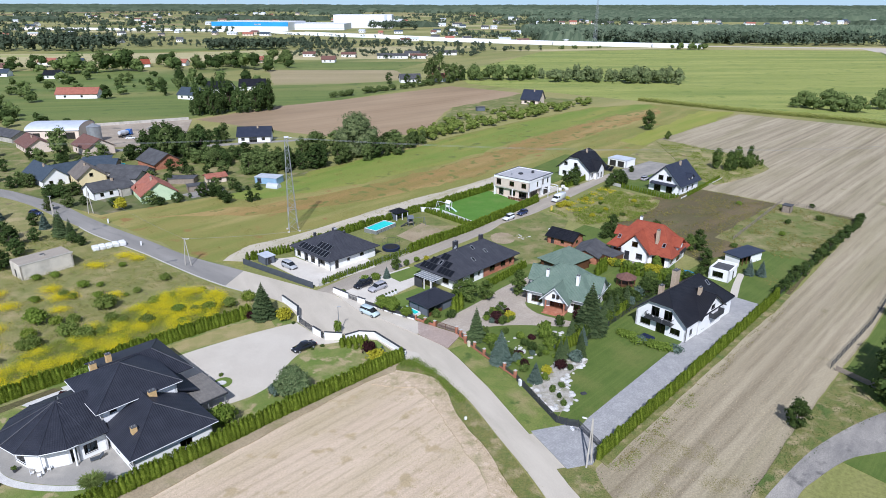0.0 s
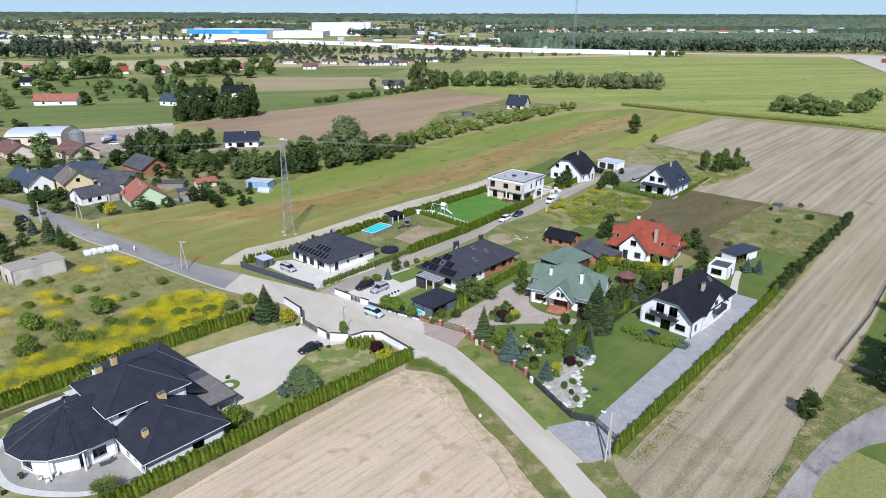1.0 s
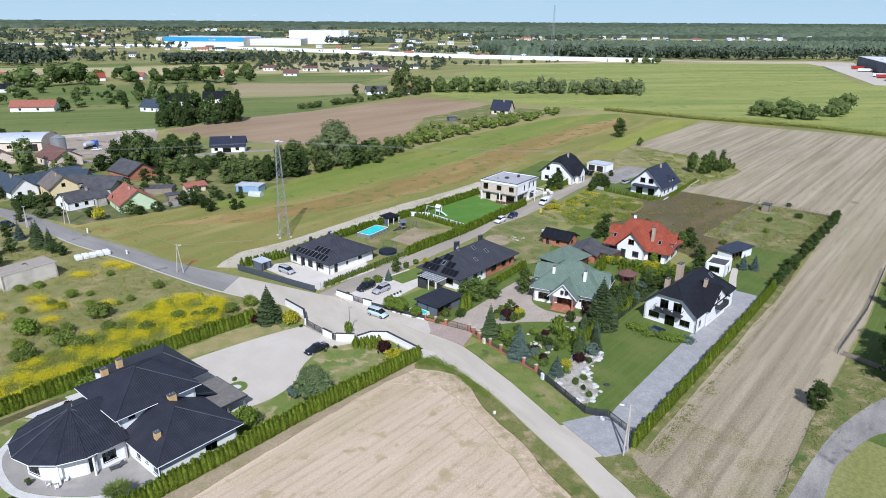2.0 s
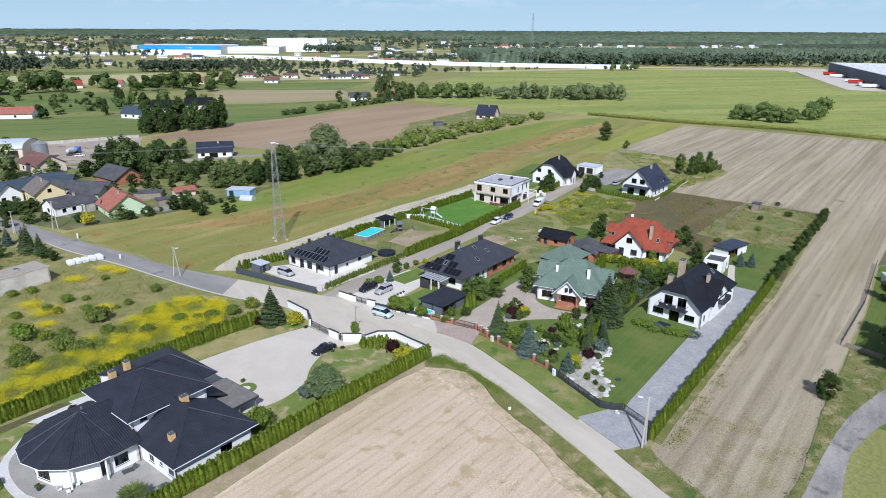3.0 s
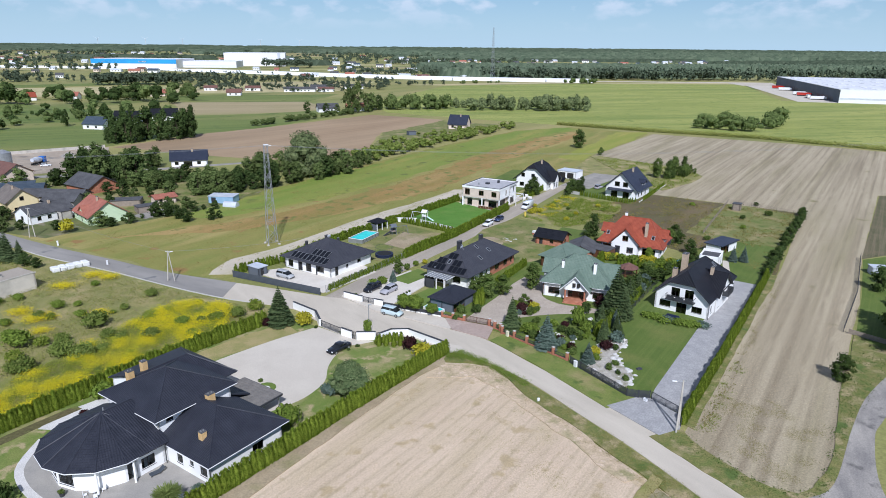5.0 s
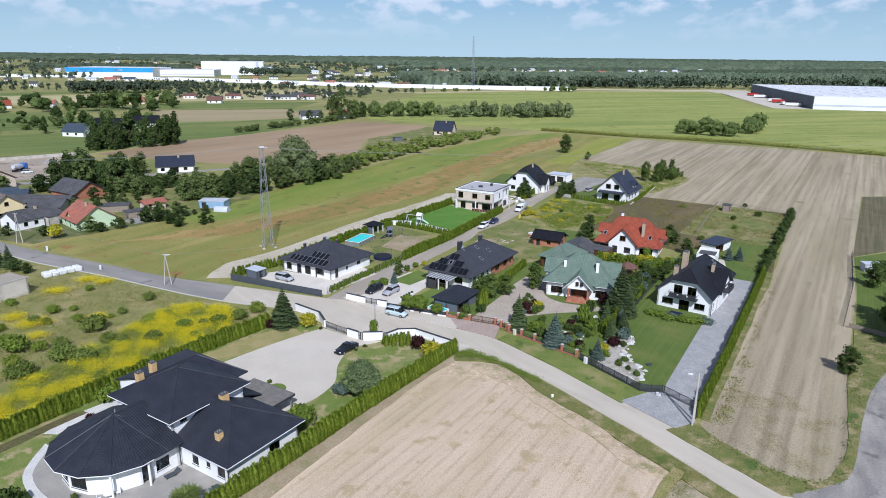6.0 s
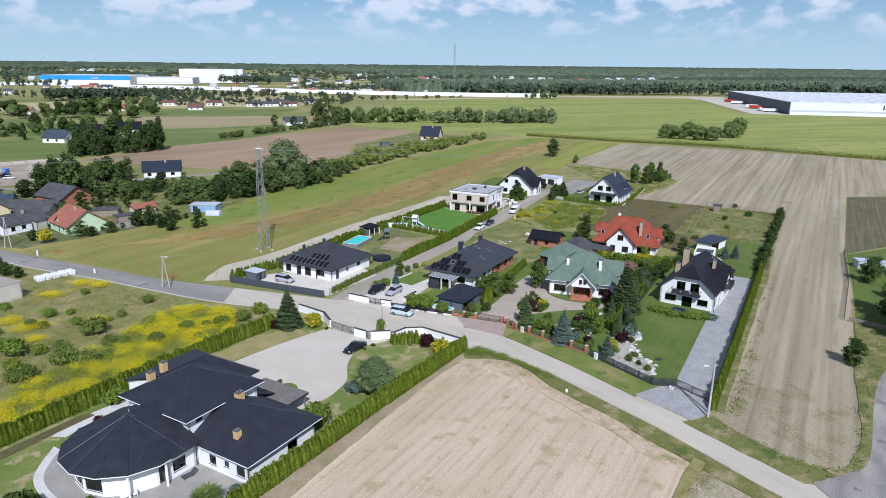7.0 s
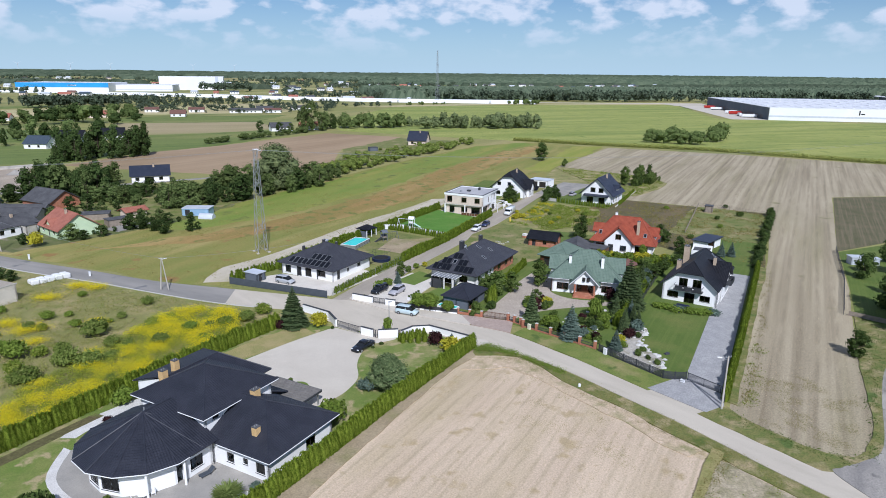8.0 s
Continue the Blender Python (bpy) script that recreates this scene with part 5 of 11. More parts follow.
ground_patch("garden", [(-12.5, 119.5), (0, 130), (17, 150), (40, 178), (60, 160), (50, 128), (28.5, 109), (17, 84), (12, 95.5), (3.7, 109), (-1.5, 114.5)], 0.03, M_LAWN, "green garden with shrubs round family houses", category="lawn")
ground_patch("apron", [(-5.6, 117.2), (3, 111.6), (0.5, 106.5), (-5.2, 111.8)], 0.075, M_BRICKPAVE, "reddish brick apron before a gate", category="pavement")
ground_patch("drive", smooth_line([(-2.2, 115.4), (3, 121.5), (8.5, 128), (13, 134), (19, 140)], 4) + smooth_line([(26, 133), (17.5, 127.5), (19, 121), (26.8, 116.5), (24, 115.2), (14.8, 115.8), (7, 114.6), (3, 112)], 4), 0.05, M_TANPAVE, "tan paved drive up to a green-roofed house", category="pavement")
ground_patch("building_ground", [(9, 166), (16, 178.5), (29, 190), (36, 182), (30, 163), (25, 150), (17, 146)], 0.04, M_DRYLAWN, "worn grass behind a bungalow", category="ground")
ground_patch("bare_earth", [(15.5 + 3.4 * math.cos(k * 0.52), 166.5 + 4.6 * math.sin(k * 0.52)) for k in range(12)], 0.045, M_SAND, "bare trampled earth behind a bungalow", category="ground")
ground_patch("house_lawn", [(17.5, 84.5), (22.6, 76), (73.5, 129.6), (92, 149.5), (82, 158), (66, 152), (56, 142), (40, 127), (28, 110)], 0.032, M_LAWN, "green lawn round a white house", category="lawn")
ground_patch("drive", [(43.5, 153.5), (52.6, 146.6), (50, 143.5), (40, 151.5)], 0.05, M_GRAVEL, "grey paved strip before a red-roofed house", category="pavement")
ground_patch("setts_apron", [(12.9, 81.6), (18.4, 83.2), (20.6, 82.6), (22.6, 77.2), (20.6, 74.2), (16.9, 73.2)], 0.07, M_COBBLE, "granite setts before a dark gate", category="pavement")
ground_patch("garden_path", [(61.9, 129.3), (65.9, 136.6), (69.5, 142.6), (70.8, 142.0), (67.4, 136.2), (63.6, 128.9)], 0.045, M_PAVING, "narrow paved path across a lawn to a shed", category="path")
ground_patch("setts_drive", [(20.3, 82.5), (22.4, 85.2), (45.0, 109.3), (52.0, 116.0), (58.6, 123.0), (62.6, 129.9), (67.2, 125.4), (22.8, 77.5)], 0.05, M_COBBLE, "long drive of grey granite setts beside a hedge", category="pavement")
ground_patch("house_lawn", [(17.8, 84.6), (21.6, 85), (44.2, 108.2), (38, 118), (29.5, 110), (24, 101), (20.4, 90)], 0.045, M_LAWN, "mown lawn before a white house", category="lawn")
ground_patch("rockery_bed", smooth_line([(17, 86.5), (14.4, 92), (16.5, 97.5), (20.5, 102), (24.6, 104), (25.4, 101.5), (21.4, 97.5), (20.6, 93.5), (20.8, 89.6), (18.6, 86.8), (17, 86.5)], 4)[:-1], 0.06, M_ROCKBED, "pale stone rockery bed along a fence", category="gravel bed")
ground_patch("pavement", [(-25.4, 131.6), (-18.6, 122.4), (-13.6, 118.6), (-5.6, 111.8), (-3.6, 114.6), (-6.2, 117.7), (-16.9, 124.7), (-24.4, 133.2)], 0.06, M_PAVING, "pale paved strip between a road and a garden fence", category="pavement")
ground_patch("verge", [(0.8, 106), (4, 108.2), (12, 95.6), (17.6, 84.6), (19, 83.4), (18, 82.4), (12.6, 81), (6.2, 95.9)], 0.045, M_GREENVERGE, "grass verge between road and brick fence", category="lawn")
ground_patch("verge", smooth_line([(-5.4, 101.6), (-0.6, 96.6), (3.5, 89.6), (8, 79.6), (12, 70), (17.2, 56), (24, 40), (28, 30.5)], 3) + ragged(smooth_line([(24.6, 31), (20.4, 42), (13.8, 56.6), (11, 64.6), (9.3, 68.6), (7.6, 72.4), (6.2, 77.4), (4, 81.7), (2, 85.9), (0.4, 91.9), (-1.5, 96.2), (-5, 98.2), (-8.6, 99.2), (-8.4, 101.5)], 3), 1.2, 0.45, 3.0, False), 0.02, M_VERGE, "weedy green grass verge beside the road", category="verge")
ground_patch("field_margin", ragged([(-9.6, 98.2), (-5, 97.6), (-2, 96), (0, 91.9), (1.6, 85.9), (3.6, 81.7), (5.8, 77.2), (7.3, 72.4), (10.2, 65.2), (8.2, 64.8), (5.0, 71), (2.8, 77), (0.2, 82.5), (-1.6, 88.5), (-5.4, 93.4), (-12.6, 94.2)], 1.0, 0.8, 13.0), 0.006, M_MARGIN, "trodden weedy margin of a harvested field", category="ground")
ground_patch("rough_ground", ragged([(11.2, 63.6), (7.4, 60.6), (3.6, 56.6), (-2, 50), (8, 30), (25, 32), (20, 42), (13.4, 57)], 1.5, 0.5, 8.0), 0.016, M_ROUGHSAND, "rough sandy ground with tufts of grass", category="ground")
ground_patch("field_ridge", ragged([(12.0, 65.0), (7.6, 61.6), (3.6, 57.6), (-3, 50.5), (-2.0, 49.8), (4.4, 56.8), (8.4, 60.6), (12.8, 63.6)], 1.2, 0.35, 9.0), 0.06, M_SEREGRASS, "low weedy ridge of ochre earth at a field's end", category="ground")
ground_patch("soil_strip", ragged([(-77, 80.4), (-70, 87.6), (-64.6, 93.2), (-63.4, 92.2), (-68.8, 86.4), (-75.6, 79)], 1.5, 0.25, 5.0), 0.05, M_FALLOW, "strip of bare brown soil along a hedge", category="ground")
ground_patch("verge", ragged([(15.4, 73.4), (17.6, 68), (21.6, 58), (24, 56.8), (28, 57.6), (33.6, 59.6), (45.4, 70.4), (55.4, 78.6), (69.8, 86.2), (69.4, 98.6), (60, 89), (52.4, 82), (44.7, 73.1), (37.6, 65.9), (34.2, 62.3), (30.4, 59.8), (27.8, 59.2), (25.2, 60.6), (23.7, 63), (21.7, 67.5), (20.7, 71.5), (20.9, 74)], 1.0, 0.35, 4.0), 0.02, M_VERGE, "weedy verge at the end of a stubble field", category="verge")
ground_patch("soil_strip", ragged([(-8.0, 101.4), (-8.8, 98.4), (-13.4, 94.8), (-19.0, 89.0), (-25.4, 82.1), (-30.8, 75.9), (-37.8, 67.7), (-46.8, 58.7), (-48.2, 61.6), (-34.0, 75.8), (-25.0, 85.0)], 1.5, 0.3, 7.0), 0.016, M_SAND, "strip of ochre earth between a hedge and a field", category="ground")
ground_patch("soil_strip", ragged([(22.2, 73.8), (75.6, 129.8), (74.4, 131), (21.4, 75.6)], 2.0, 0.3, 6.0), 0.02, M_VERGE, "strip of weeds along a hedge foot", category="ground")
ground_patch("yard", [(-181.6, 330.9), (-137.8, 353.4), (-122, 300), (-127.2, 287), (-148.5, 281), (-165, 300)], 0.04, M_YARD, "bare sandy works yard", category="ground")
ground_patch("cube_terrace", [(15.5, 212.5), (25, 198.6), (40, 217), (32, 225)], 0.06, M_PAVING, "paved terrace round a flat-roofed house", category="pavement")
ground_patch("yard", [(60, 236), (66, 243), (82, 258), (92, 250), (76, 236), (68, 228)], 0.045, M_GRAVEL, "grey gravel yard between two houses", category="ground")
ground_patch("scrub_ground", ragged([(97, 300), (101, 302), (114, 282), (127, 262), (125, 246), (112, 234), (95, 222), (88, 232), (92, 248)], 4.0, 1.0, 12.0), 0.05, M_WILD, "rough scrubby ground beside a stubble field", category="ground")
ground_patch("house_garden", [(36, 222), (56, 246), (68, 262), (50, 270), (28, 238)], 0.035, M_LAWN, "garden of a white house behind a hedge", category="lawn")
ground_patch("house_garden", [(57, 222.5), (73, 203.5), (100, 232), (88, 246)], 0.035, M_LAWN, "garden of a white house behind a hedge", category="lawn")
ground_patch("village_gardens", [(-134, 206), (-75, 214), (-52, 240), (-60, 262), (-130, 280), (-240, 330), (-260, 262)], 0.025, M_DRYLAWN, "gardens and yards of an older village", category="ground")
ground_patch("village_yard", ragged([(-88, 208), (-79, 218), (-74, 212), (-83, 204)], 2.0, 0.4, 2.0), 0.045, M_GRAVEL, "grey gravel yard between village sheds", category="ground")
ground_patch("village_yard", ragged([(-121, 214), (-108, 222), (-104, 216), (-116, 208)], 2.0, 0.4, 3.0), 0.045, M_GRAVEL, "grey yard between old houses", category="ground")
ground_patch("village_road", [(-144, 272), (-120, 278), (-60, 300), (-60, 303), (-122, 283), (-146, 277)], 0.04, M_GRAVEL, "narrow grey village street", category="road")

# ---- houses ----
def villa():
    h = thing("villa", pose(-41.8, 70.3, 0, 0, 0, 46.3), "large white villa with anthracite tiled hip roofs and a round turret", "house")
    # south-east wing
    foot = rect(0.7, 12.0, 0.8, 10.4)
    storey(h, M_WALL, foot, 0, 3.2, {0: [(6.4, 8.2, 0.9, 2.2)], 3: [(3.0, 4.2, 0.9, 2.2), (5.6, 6.4, 1.4, 2.2), (7.6, 9.0, 0.9, 2.3)], 1: [(3, 4.6, 0.9, 2.2)]})
    # tall middle
    foot = rect(0.4, 11.5, 10.3, 21.6)
    storey(h, M_WALL, foot, 0, 6.0, {1: [(2, 4, 0.2, 2.4, "garage"), (4, 5.2, 3.9, 5.1)], 0: [(1.2, 2.2, 5.0, 5.6)], 3: [(3, 4.4, 4.2, 5.4)]})
    # back wing
    foot = rect(4.5, 15.6, 21.7, 27.8)
    storey(h, M_WALL, foot, 0, 4.75, {1: [(2, 3.4, 0.9, 2.2)], 2: [(2, 3.5, 0.9, 2.2), (7, 8.5, 0.9, 2.2)]}, gables={3: [(6.5, 6.3)]})
    keep = [[(0, 0, 3.3), (12.7, 0, 3.3), (6.35, 6.35, 6.475)], [(12.7, 0, 3.3), (12.7, 10.6, 3.3), (6.35, 10.6, 6.475), (6.35, 6.35, 6.475)], [(0, 10.6, 3.3), (0, 0, 3.3), (6.35, 6.35, 6.475), (6.35, 10.6, 6.475)]]
    roof(h, keep, [((0, 0, 3.3), (6.35, 6.35, 6.475)), ((12.7, 0, 3.3), (6.35, 6.35, 6.475)), ((6.35, 6.35, 6.475), (6.35, 10.4, 6.475))], M_ROOF, 0.34)
    pl, rd = hip(-0.4, 12.2, 9.5, 22.4, 6.15, 0.5)
    roof(h, pl, rd, M_ROOF, 0.34)
    e0, e1, ra, rb = 4.2, 16.2, (4.2, 20.8, 7.2), (12.4, 20.8, 7.2)
    roof(h, [[(e0, 14.6, 4.6), (e1, 14.6, 4.6), rb, ra], [(e1, 14.6, 4.6), (e1, 28.4, 4.6), rb], [(e1, 28.4, 4.6), (e0, 28.4, 4.6), ra, rb]], [(ra, rb), ((e1, 14.6, 4.6), rb), ((e1, 28.4, 4.6), rb)], M_ROOF, 0.34)
    gutter(h, [(4.2, 28.42), (16.2, 28.42), (16.22, 14.6)], 4.5, M_TRIM)
    # link between turret and middle
    pl, rd = gable(-3.6, 0.6, 8.3, 23.5, 3.6, 0.447)
    roof(h, pl, [((-3.6, 15.9, 7.0), (0.4, 15.9, 7.0))], M_ROOF, 0.34)
    storey(h, M_WALL, rect(-3.6, 0.38, 9.4, 22.4), 0, 3.5, {0: [(0.8, 2.6, 0.9, 2.4)], 2: [(1, 2.6, 0.9, 2.2)]})
    # turret
    n, R, cu, cv = 14, 7.7, -3.5, 15.9
    ring = [(cu + R * math.cos(radians(-101.3 + 360 * i / n)), cv + R * math.sin(radians(-101.3 + 360 * i / n)), 3.6) for i in range(n)]
    apex = (cu, cv, 7.0)
    planes = [[ring[i], ring[(i + 1) % n], apex] for i in range(n)]
    roof(h, planes, [(p, apex) for p in ring], M_ROOF, 0.34, "turret_roof")
    rw = 6.3
    foot = [(cu + rw * math.cos(radians(-101.3 + 360 * i / n)), cv + rw * math.sin(radians(-101.3 + 360 * i / n))) for i in range(n)]
    side = math.dist(foot[0], foot[1])
    big = [(0.25, side - 0.25, 0.7, 2.4)]
    door = [(0.3, side - 0.3, 0.1, 2.4, "french")]
    storey(h, M_WALL, foot, 0, 3.5, {0: door, 1: [], 13: [], 12: [], 11: big, 10: big, 8: big, 7: []}, name="turret_wall")
    part("finial", prism(bmesh.new(), (cu + 0.5, cv + 0.4, 6.7), (cu + 0.5, cv + 0.4, 7.3), 0.11, 8, 0.08), M_STEEL, h)
    for k in (-128, -95, -62):
        part("porch_post", prism(bmesh.new(), (cu + 7.2 * math.cos(radians(k - 0)), cv + 7.2 * math.sin(radians(k)), 0.04), (cu + 7.2 * math.cos(radians(k)), cv + 7.2 * math.sin(radians(k)), 3.5), 0.14, 10), M_WALL, h)
    # gutters, pipes, chimneys
    gutter(h, [(0, 8.2), (0, 0), (12.7, 0), (12.7, 9)], 3.2, M_TRIM)
    gutter(h, [(-0.4, 22.4), (-0.4, 9.5), (12.2, 9.5), (12.2, 17)], 6.05, M_TRIM)
    gutter(h, [p[:2] for p in ring[8:] + ring[:2]], 3.5, M_TRIM)
    for u, v, z in ((0.6, 0.7, 3.1), (11.9, 0.7, 3.1), (0.3, 9.1, 3.3)):
        downpipe(h, u, v, z, M_DARK)
    chimney(h, 2.5, 4.2, 4.0, 5.45, 0.75, 0.75, M_CHIMNEY)
    chimney(h, 7.3, 8.9, 5.4, 6.9, 1.1, 0.75, M_CHIMNEY)
    chimney(h, 3.5, 21.0, 6.0, 8.15, 0.9, 0.8, M_CHIMNEY)
    chimney(h, 6.1, 21.9, 5.6, 8.3, 0.8, 0.8, M_CHIMNEY)
    # carport
    bm = bmesh.new()
    box(bm, 12.6, 18.0, 7.2, 15.6, 2.32, 2.42)
    cp = part("carport_roof", bm, M_GREYWOOD, h, "greyed slatted carport roof")
    roof(h, [[(15.0, 10.6, 2.7), (15.0, 17.2, 2.7), (11.4, 17.2, 4.3), (11.4, 10.6, 4.3)]], [], M_ROOF, 0.34, "lean_to_roof")
    for i in range(10):
        part("roof_rib", boxes((12.65 + i * 0.55, 12.73 + i * 0.55, 7.2, 15.6, 2.424, 2.48)), M_GREYWOOD, cp)
    for u, v in ((17.6, 7.6), (14.8, 7.6), (17.6, 12), (17.6, 15.2)):
        part("post", boxes((u - 0.08, u + 0.08, v - 0.08, v + 0.08, 0.04, 2.3)), M_STEEL, cp)
    part("beam", boxes((12.6, 17.95, 7.1, 7.198, 2.12, 2.4), (18.002, 18.1, 7.198, 15.6, 2.12, 2.4)), M_DARK, cp)
    return h


def bungalow_north():
    h = thing("bungalow", pose(-27.5, 142.0, 0, 0, 0, 46.5), "white bungalow with a graphite hip roof and solar panels", "house")
    a = rect(0.8, 15.0, 0.8, 15.5)
    storey(h, M_WALL, a, 0, 2.8, {0: [(1.5, 2.6, 0.1, 2.3, "french"), (5.2, 6, 1.2, 2.0), (9.2, 10.4, 1.4, 2.2)], 3: [(1.0, 2.6, 0.5, 2.2), (4.6, 5.7, 0.1, 2.3, "door"), (6.8, 8.6, 0.3, 2.3), (10.3, 12.6, 0.9, 2.3)], 1: [(4, 7, 0.1, 2.3, "french")]}, name="wall")
    pl, rd = hip(0, 15.8, 0, 16.3, 2.8, 0.5)
    roof(h, pl, rd, M_ROOF2, 0.36)
    gutter(h, [(0, 16.3), (0, 0), (15.8, 0), (15.8, 16.3)], 2.72, M_DARK)
    part("soffit", boxes((0.1, 0.78, 0.1, 16.2, 2.6, 2.64)), M_TRIM, h)
    chimney(h, 8.8, 9.4, 5.8, 7.0, 0.9, 0.5, M_DARK)
    chimney(h, 5.2, 12.6, 4.6, 5.8, 0.6, 0.5, M_DARK)
    chimney(h, 9.8, 6.6, 5.6, 6.5, 0.5, 0.5, M_DARK)
    dish(h, 8.6, 8.4, 6.9, turn=150)
    e, s, nrm = plane_frame((0, 16.3, 2.8), (0, 0, 2.8), (7.9, 8, 6.75))
    base = Vector((0, 16.3, 2.8))
    panel_array(h, base + e * 2.9 + s * 0.6, e, s, nrm, 9, 1, 1.16, 1.95, gap=0.10, edge=M_STEEL)
    panel_array(h, base + e * 8.0 + s * 2.65, e, s, nrm, 4, 1, 1.16, 1.95, gap=0.10, edge=M_STEEL)
    for u, v in ((0.75, 0.75), (14.9, 0.75), (0.75, 15.5)):
        downpipe(h, u, v, 2.7, M_DARK)
    for v in (4.9, 10.6):
        part("porch_post", boxes((0.45, 0.65, v, v + 0.2, 0.05, 2.6)), M_DARK, h)
    return h


def bungalow_south():
    h = thing("bungalow", pose(1.9, 130.9, 0, 0, 0, 46.5), "white and brick bungalow with a graphite hip roof and solar panels", "house")
    a = rect(1.2, 22.6, 0.9, 11.8)
    storey(h, M_WALL, rect(1.2, 11, 0.9, 11.8), 0, 2.95, {0: [(1.4, 2.8, 0.9, 2.3), (5, 6.6, 0.4, 2.3), (7.8, 8.6, 1.2, 2.2)], 3: [(2.2, 5.0, 0.1, 2.3, "french"), (7, 9, 0.8, 2.3)]})
    storey(h, M_BRICK, rect(11.004, 22.6, 0.9, 11.8), 0, 2.95, {0: [(2.2, 4.2, 0.9, 2.3), (6.4, 8.2, 0.9, 2.3), (9.6, 10.6, 0.9, 2.3)], 1: [(3, 5, 0.9, 2.3)]})
    pl, rd = hip(0, 23.5, 0, 12.7, 3.0, 0.6)
    roof(h, pl, rd, M_ROOF2, 0.36)
    gutter(h, [(0, 12.7), (0, 0), (23.5, 0), (23.5, 12.7)], 2.92, M_DARK)
    chimney(h, 9.4, 8.4, 5.4, 7.7, 1.2, 0.8, M_DARK)
    chimney(h, 17.4, 7.4, 6.0, 7.5, 1.0, 0.7, M_DARK)
    chimney(h, 7.6, 6.6, 5.9, 7.4, 0.5, 0.5, M_DARK)
    dish(h, 7.2, 6.3, 7.1, turn=170)
    e, s, nrm = plane_frame((0, 12.7, 3), (0, 0, 3), (6.35, 6.35, 6.8))
    base = Vector((0, 12.7, 3.0))
    panel_array(h, base + e * 1.5 + s * 0.45, e, s, nrm, 4, 1, 1.05, 1.8)
    panel_array(h, base + e * 6.9 + s * 0.45, e, s, nrm, 4, 1, 1.05, 1.8)
    panel_array(h, base + e * 3.0 + s * 2.4, e, s, nrm, 2, 1, 1.05, 1.7)
    panel_array(h, base + e * 7.0 + s * 2.4, e, s, nrm, 2, 1, 1.05, 1.7)
    panel_array(h, base + e * 5.0 + s * 4.25, e, s, nrm, 2, 1, 1.05, 1.7)
    skylight(h, base + e * 5.6 + s * 2.7, e, s, nrm)
    e, s, nrm = plane_frame((0, 0, 3), (23.5, 0, 3), (12, 6.35, 6.8))
    for k, q in ((9.0, 2.6), (14.2, 3.6), (11.5, 5.6)):
        skylight(h, e * k + s * q + Vector((0, 0, 3)), e, s, nrm)
    dish(h, 0.9, 9.3, 3.2, 0.5, 160)
    # pergola on the court side
    bm = bmesh.new()
    for i in range(8):
        box(bm, -3.2, 0.7, 3.6 + i * 0.82, 3.7 + i * 0.82, 2.62, 2.74)
    pg = part("pergola", bm, M_TRIM, h, "white pergola with a pale roof and curtains")
    for i in range(7):
        part("roof_pane", boxes((-3.2, 0.7, 3.72 + i * 0.82, 4.28 + i * 0.82, 2.76, 2.785)), M_STEEL, pg)
    for u, v in ((-3.1, 3.7), (-3.1, 9.3), (-3.1, 6.5)):
        part("post", boxes((u - 0.07, u + 0.07, v - 0.07, v + 0.07, 0.04, 2.62)), M_DARK, pg)
    part("side_screen", boxes((-3.1, 0.6, 9.4, 9.46, 0.05, 2.4)), M_DARK, pg)
    part("side_screen", boxes((-3.12, -3.06, 6.9, 9.1, 0.05, 2.2)), M_DARK, pg)
    for v in (4.0, 6.2):
        bm = bmesh.new()
        for i in range(5):
            prism(bm, (-3.1, v + i * 0.09, 0.1), (-3.1 + 0.05 * (i % 2), v + i * 0.09, 2.55), 0.06, 6)
        part("curtain", bm, M_CLOTH, pg)
    return h


def garden_pavilion():
    h = thing("garden_pavilion", pose(-3.5, 118.5, 0, 0, 0, 46.5), "blue-grey garden pavilion with an anthracite tent roof", "pavilion")
    pl, rd = hip(0, 8.5, 0, 6.5, 2.4, 0.52)
    roof(h, pl, rd, M_ROOF, 0.34)
    storey(h, M_GREYHALL, rect(4.6, 8.0, 0.5, 6.0), 0, 2.4, {3: [(1, 2, 0.1, 2.1, "door")]})
    for u, v in ((0.5, 0.5), (0.5, 3.2), (0.5, 6.0), (2.6, 0.5), (2.6, 6.0)):
        part("post", boxes((u - 0.1, u + 0.1, v - 0.1, v + 0.1, 0.04, 2.4)), M_DARK, h)
    part("screen", boxes((0.46, 0.52, 0.6, 3.1, 0.05, 2.25)), M_GREYHALL, h)
    part("screen", boxes((0.46, 0.52, 3.3, 5.9, 0.05, 2.25)), M_GREYHALL, h)
    part("railing", boxes((0.6, 2.5, 0.46, 0.5, 0.1, 0.9), (2.7, 4.5, 0.46, 0.5, 0.1, 0.9)), M_BROWNWOOD, h)
    gutter(h, [(0, 6.5), (0, 0), (8.5, 0)], 2.33, M_DARK)


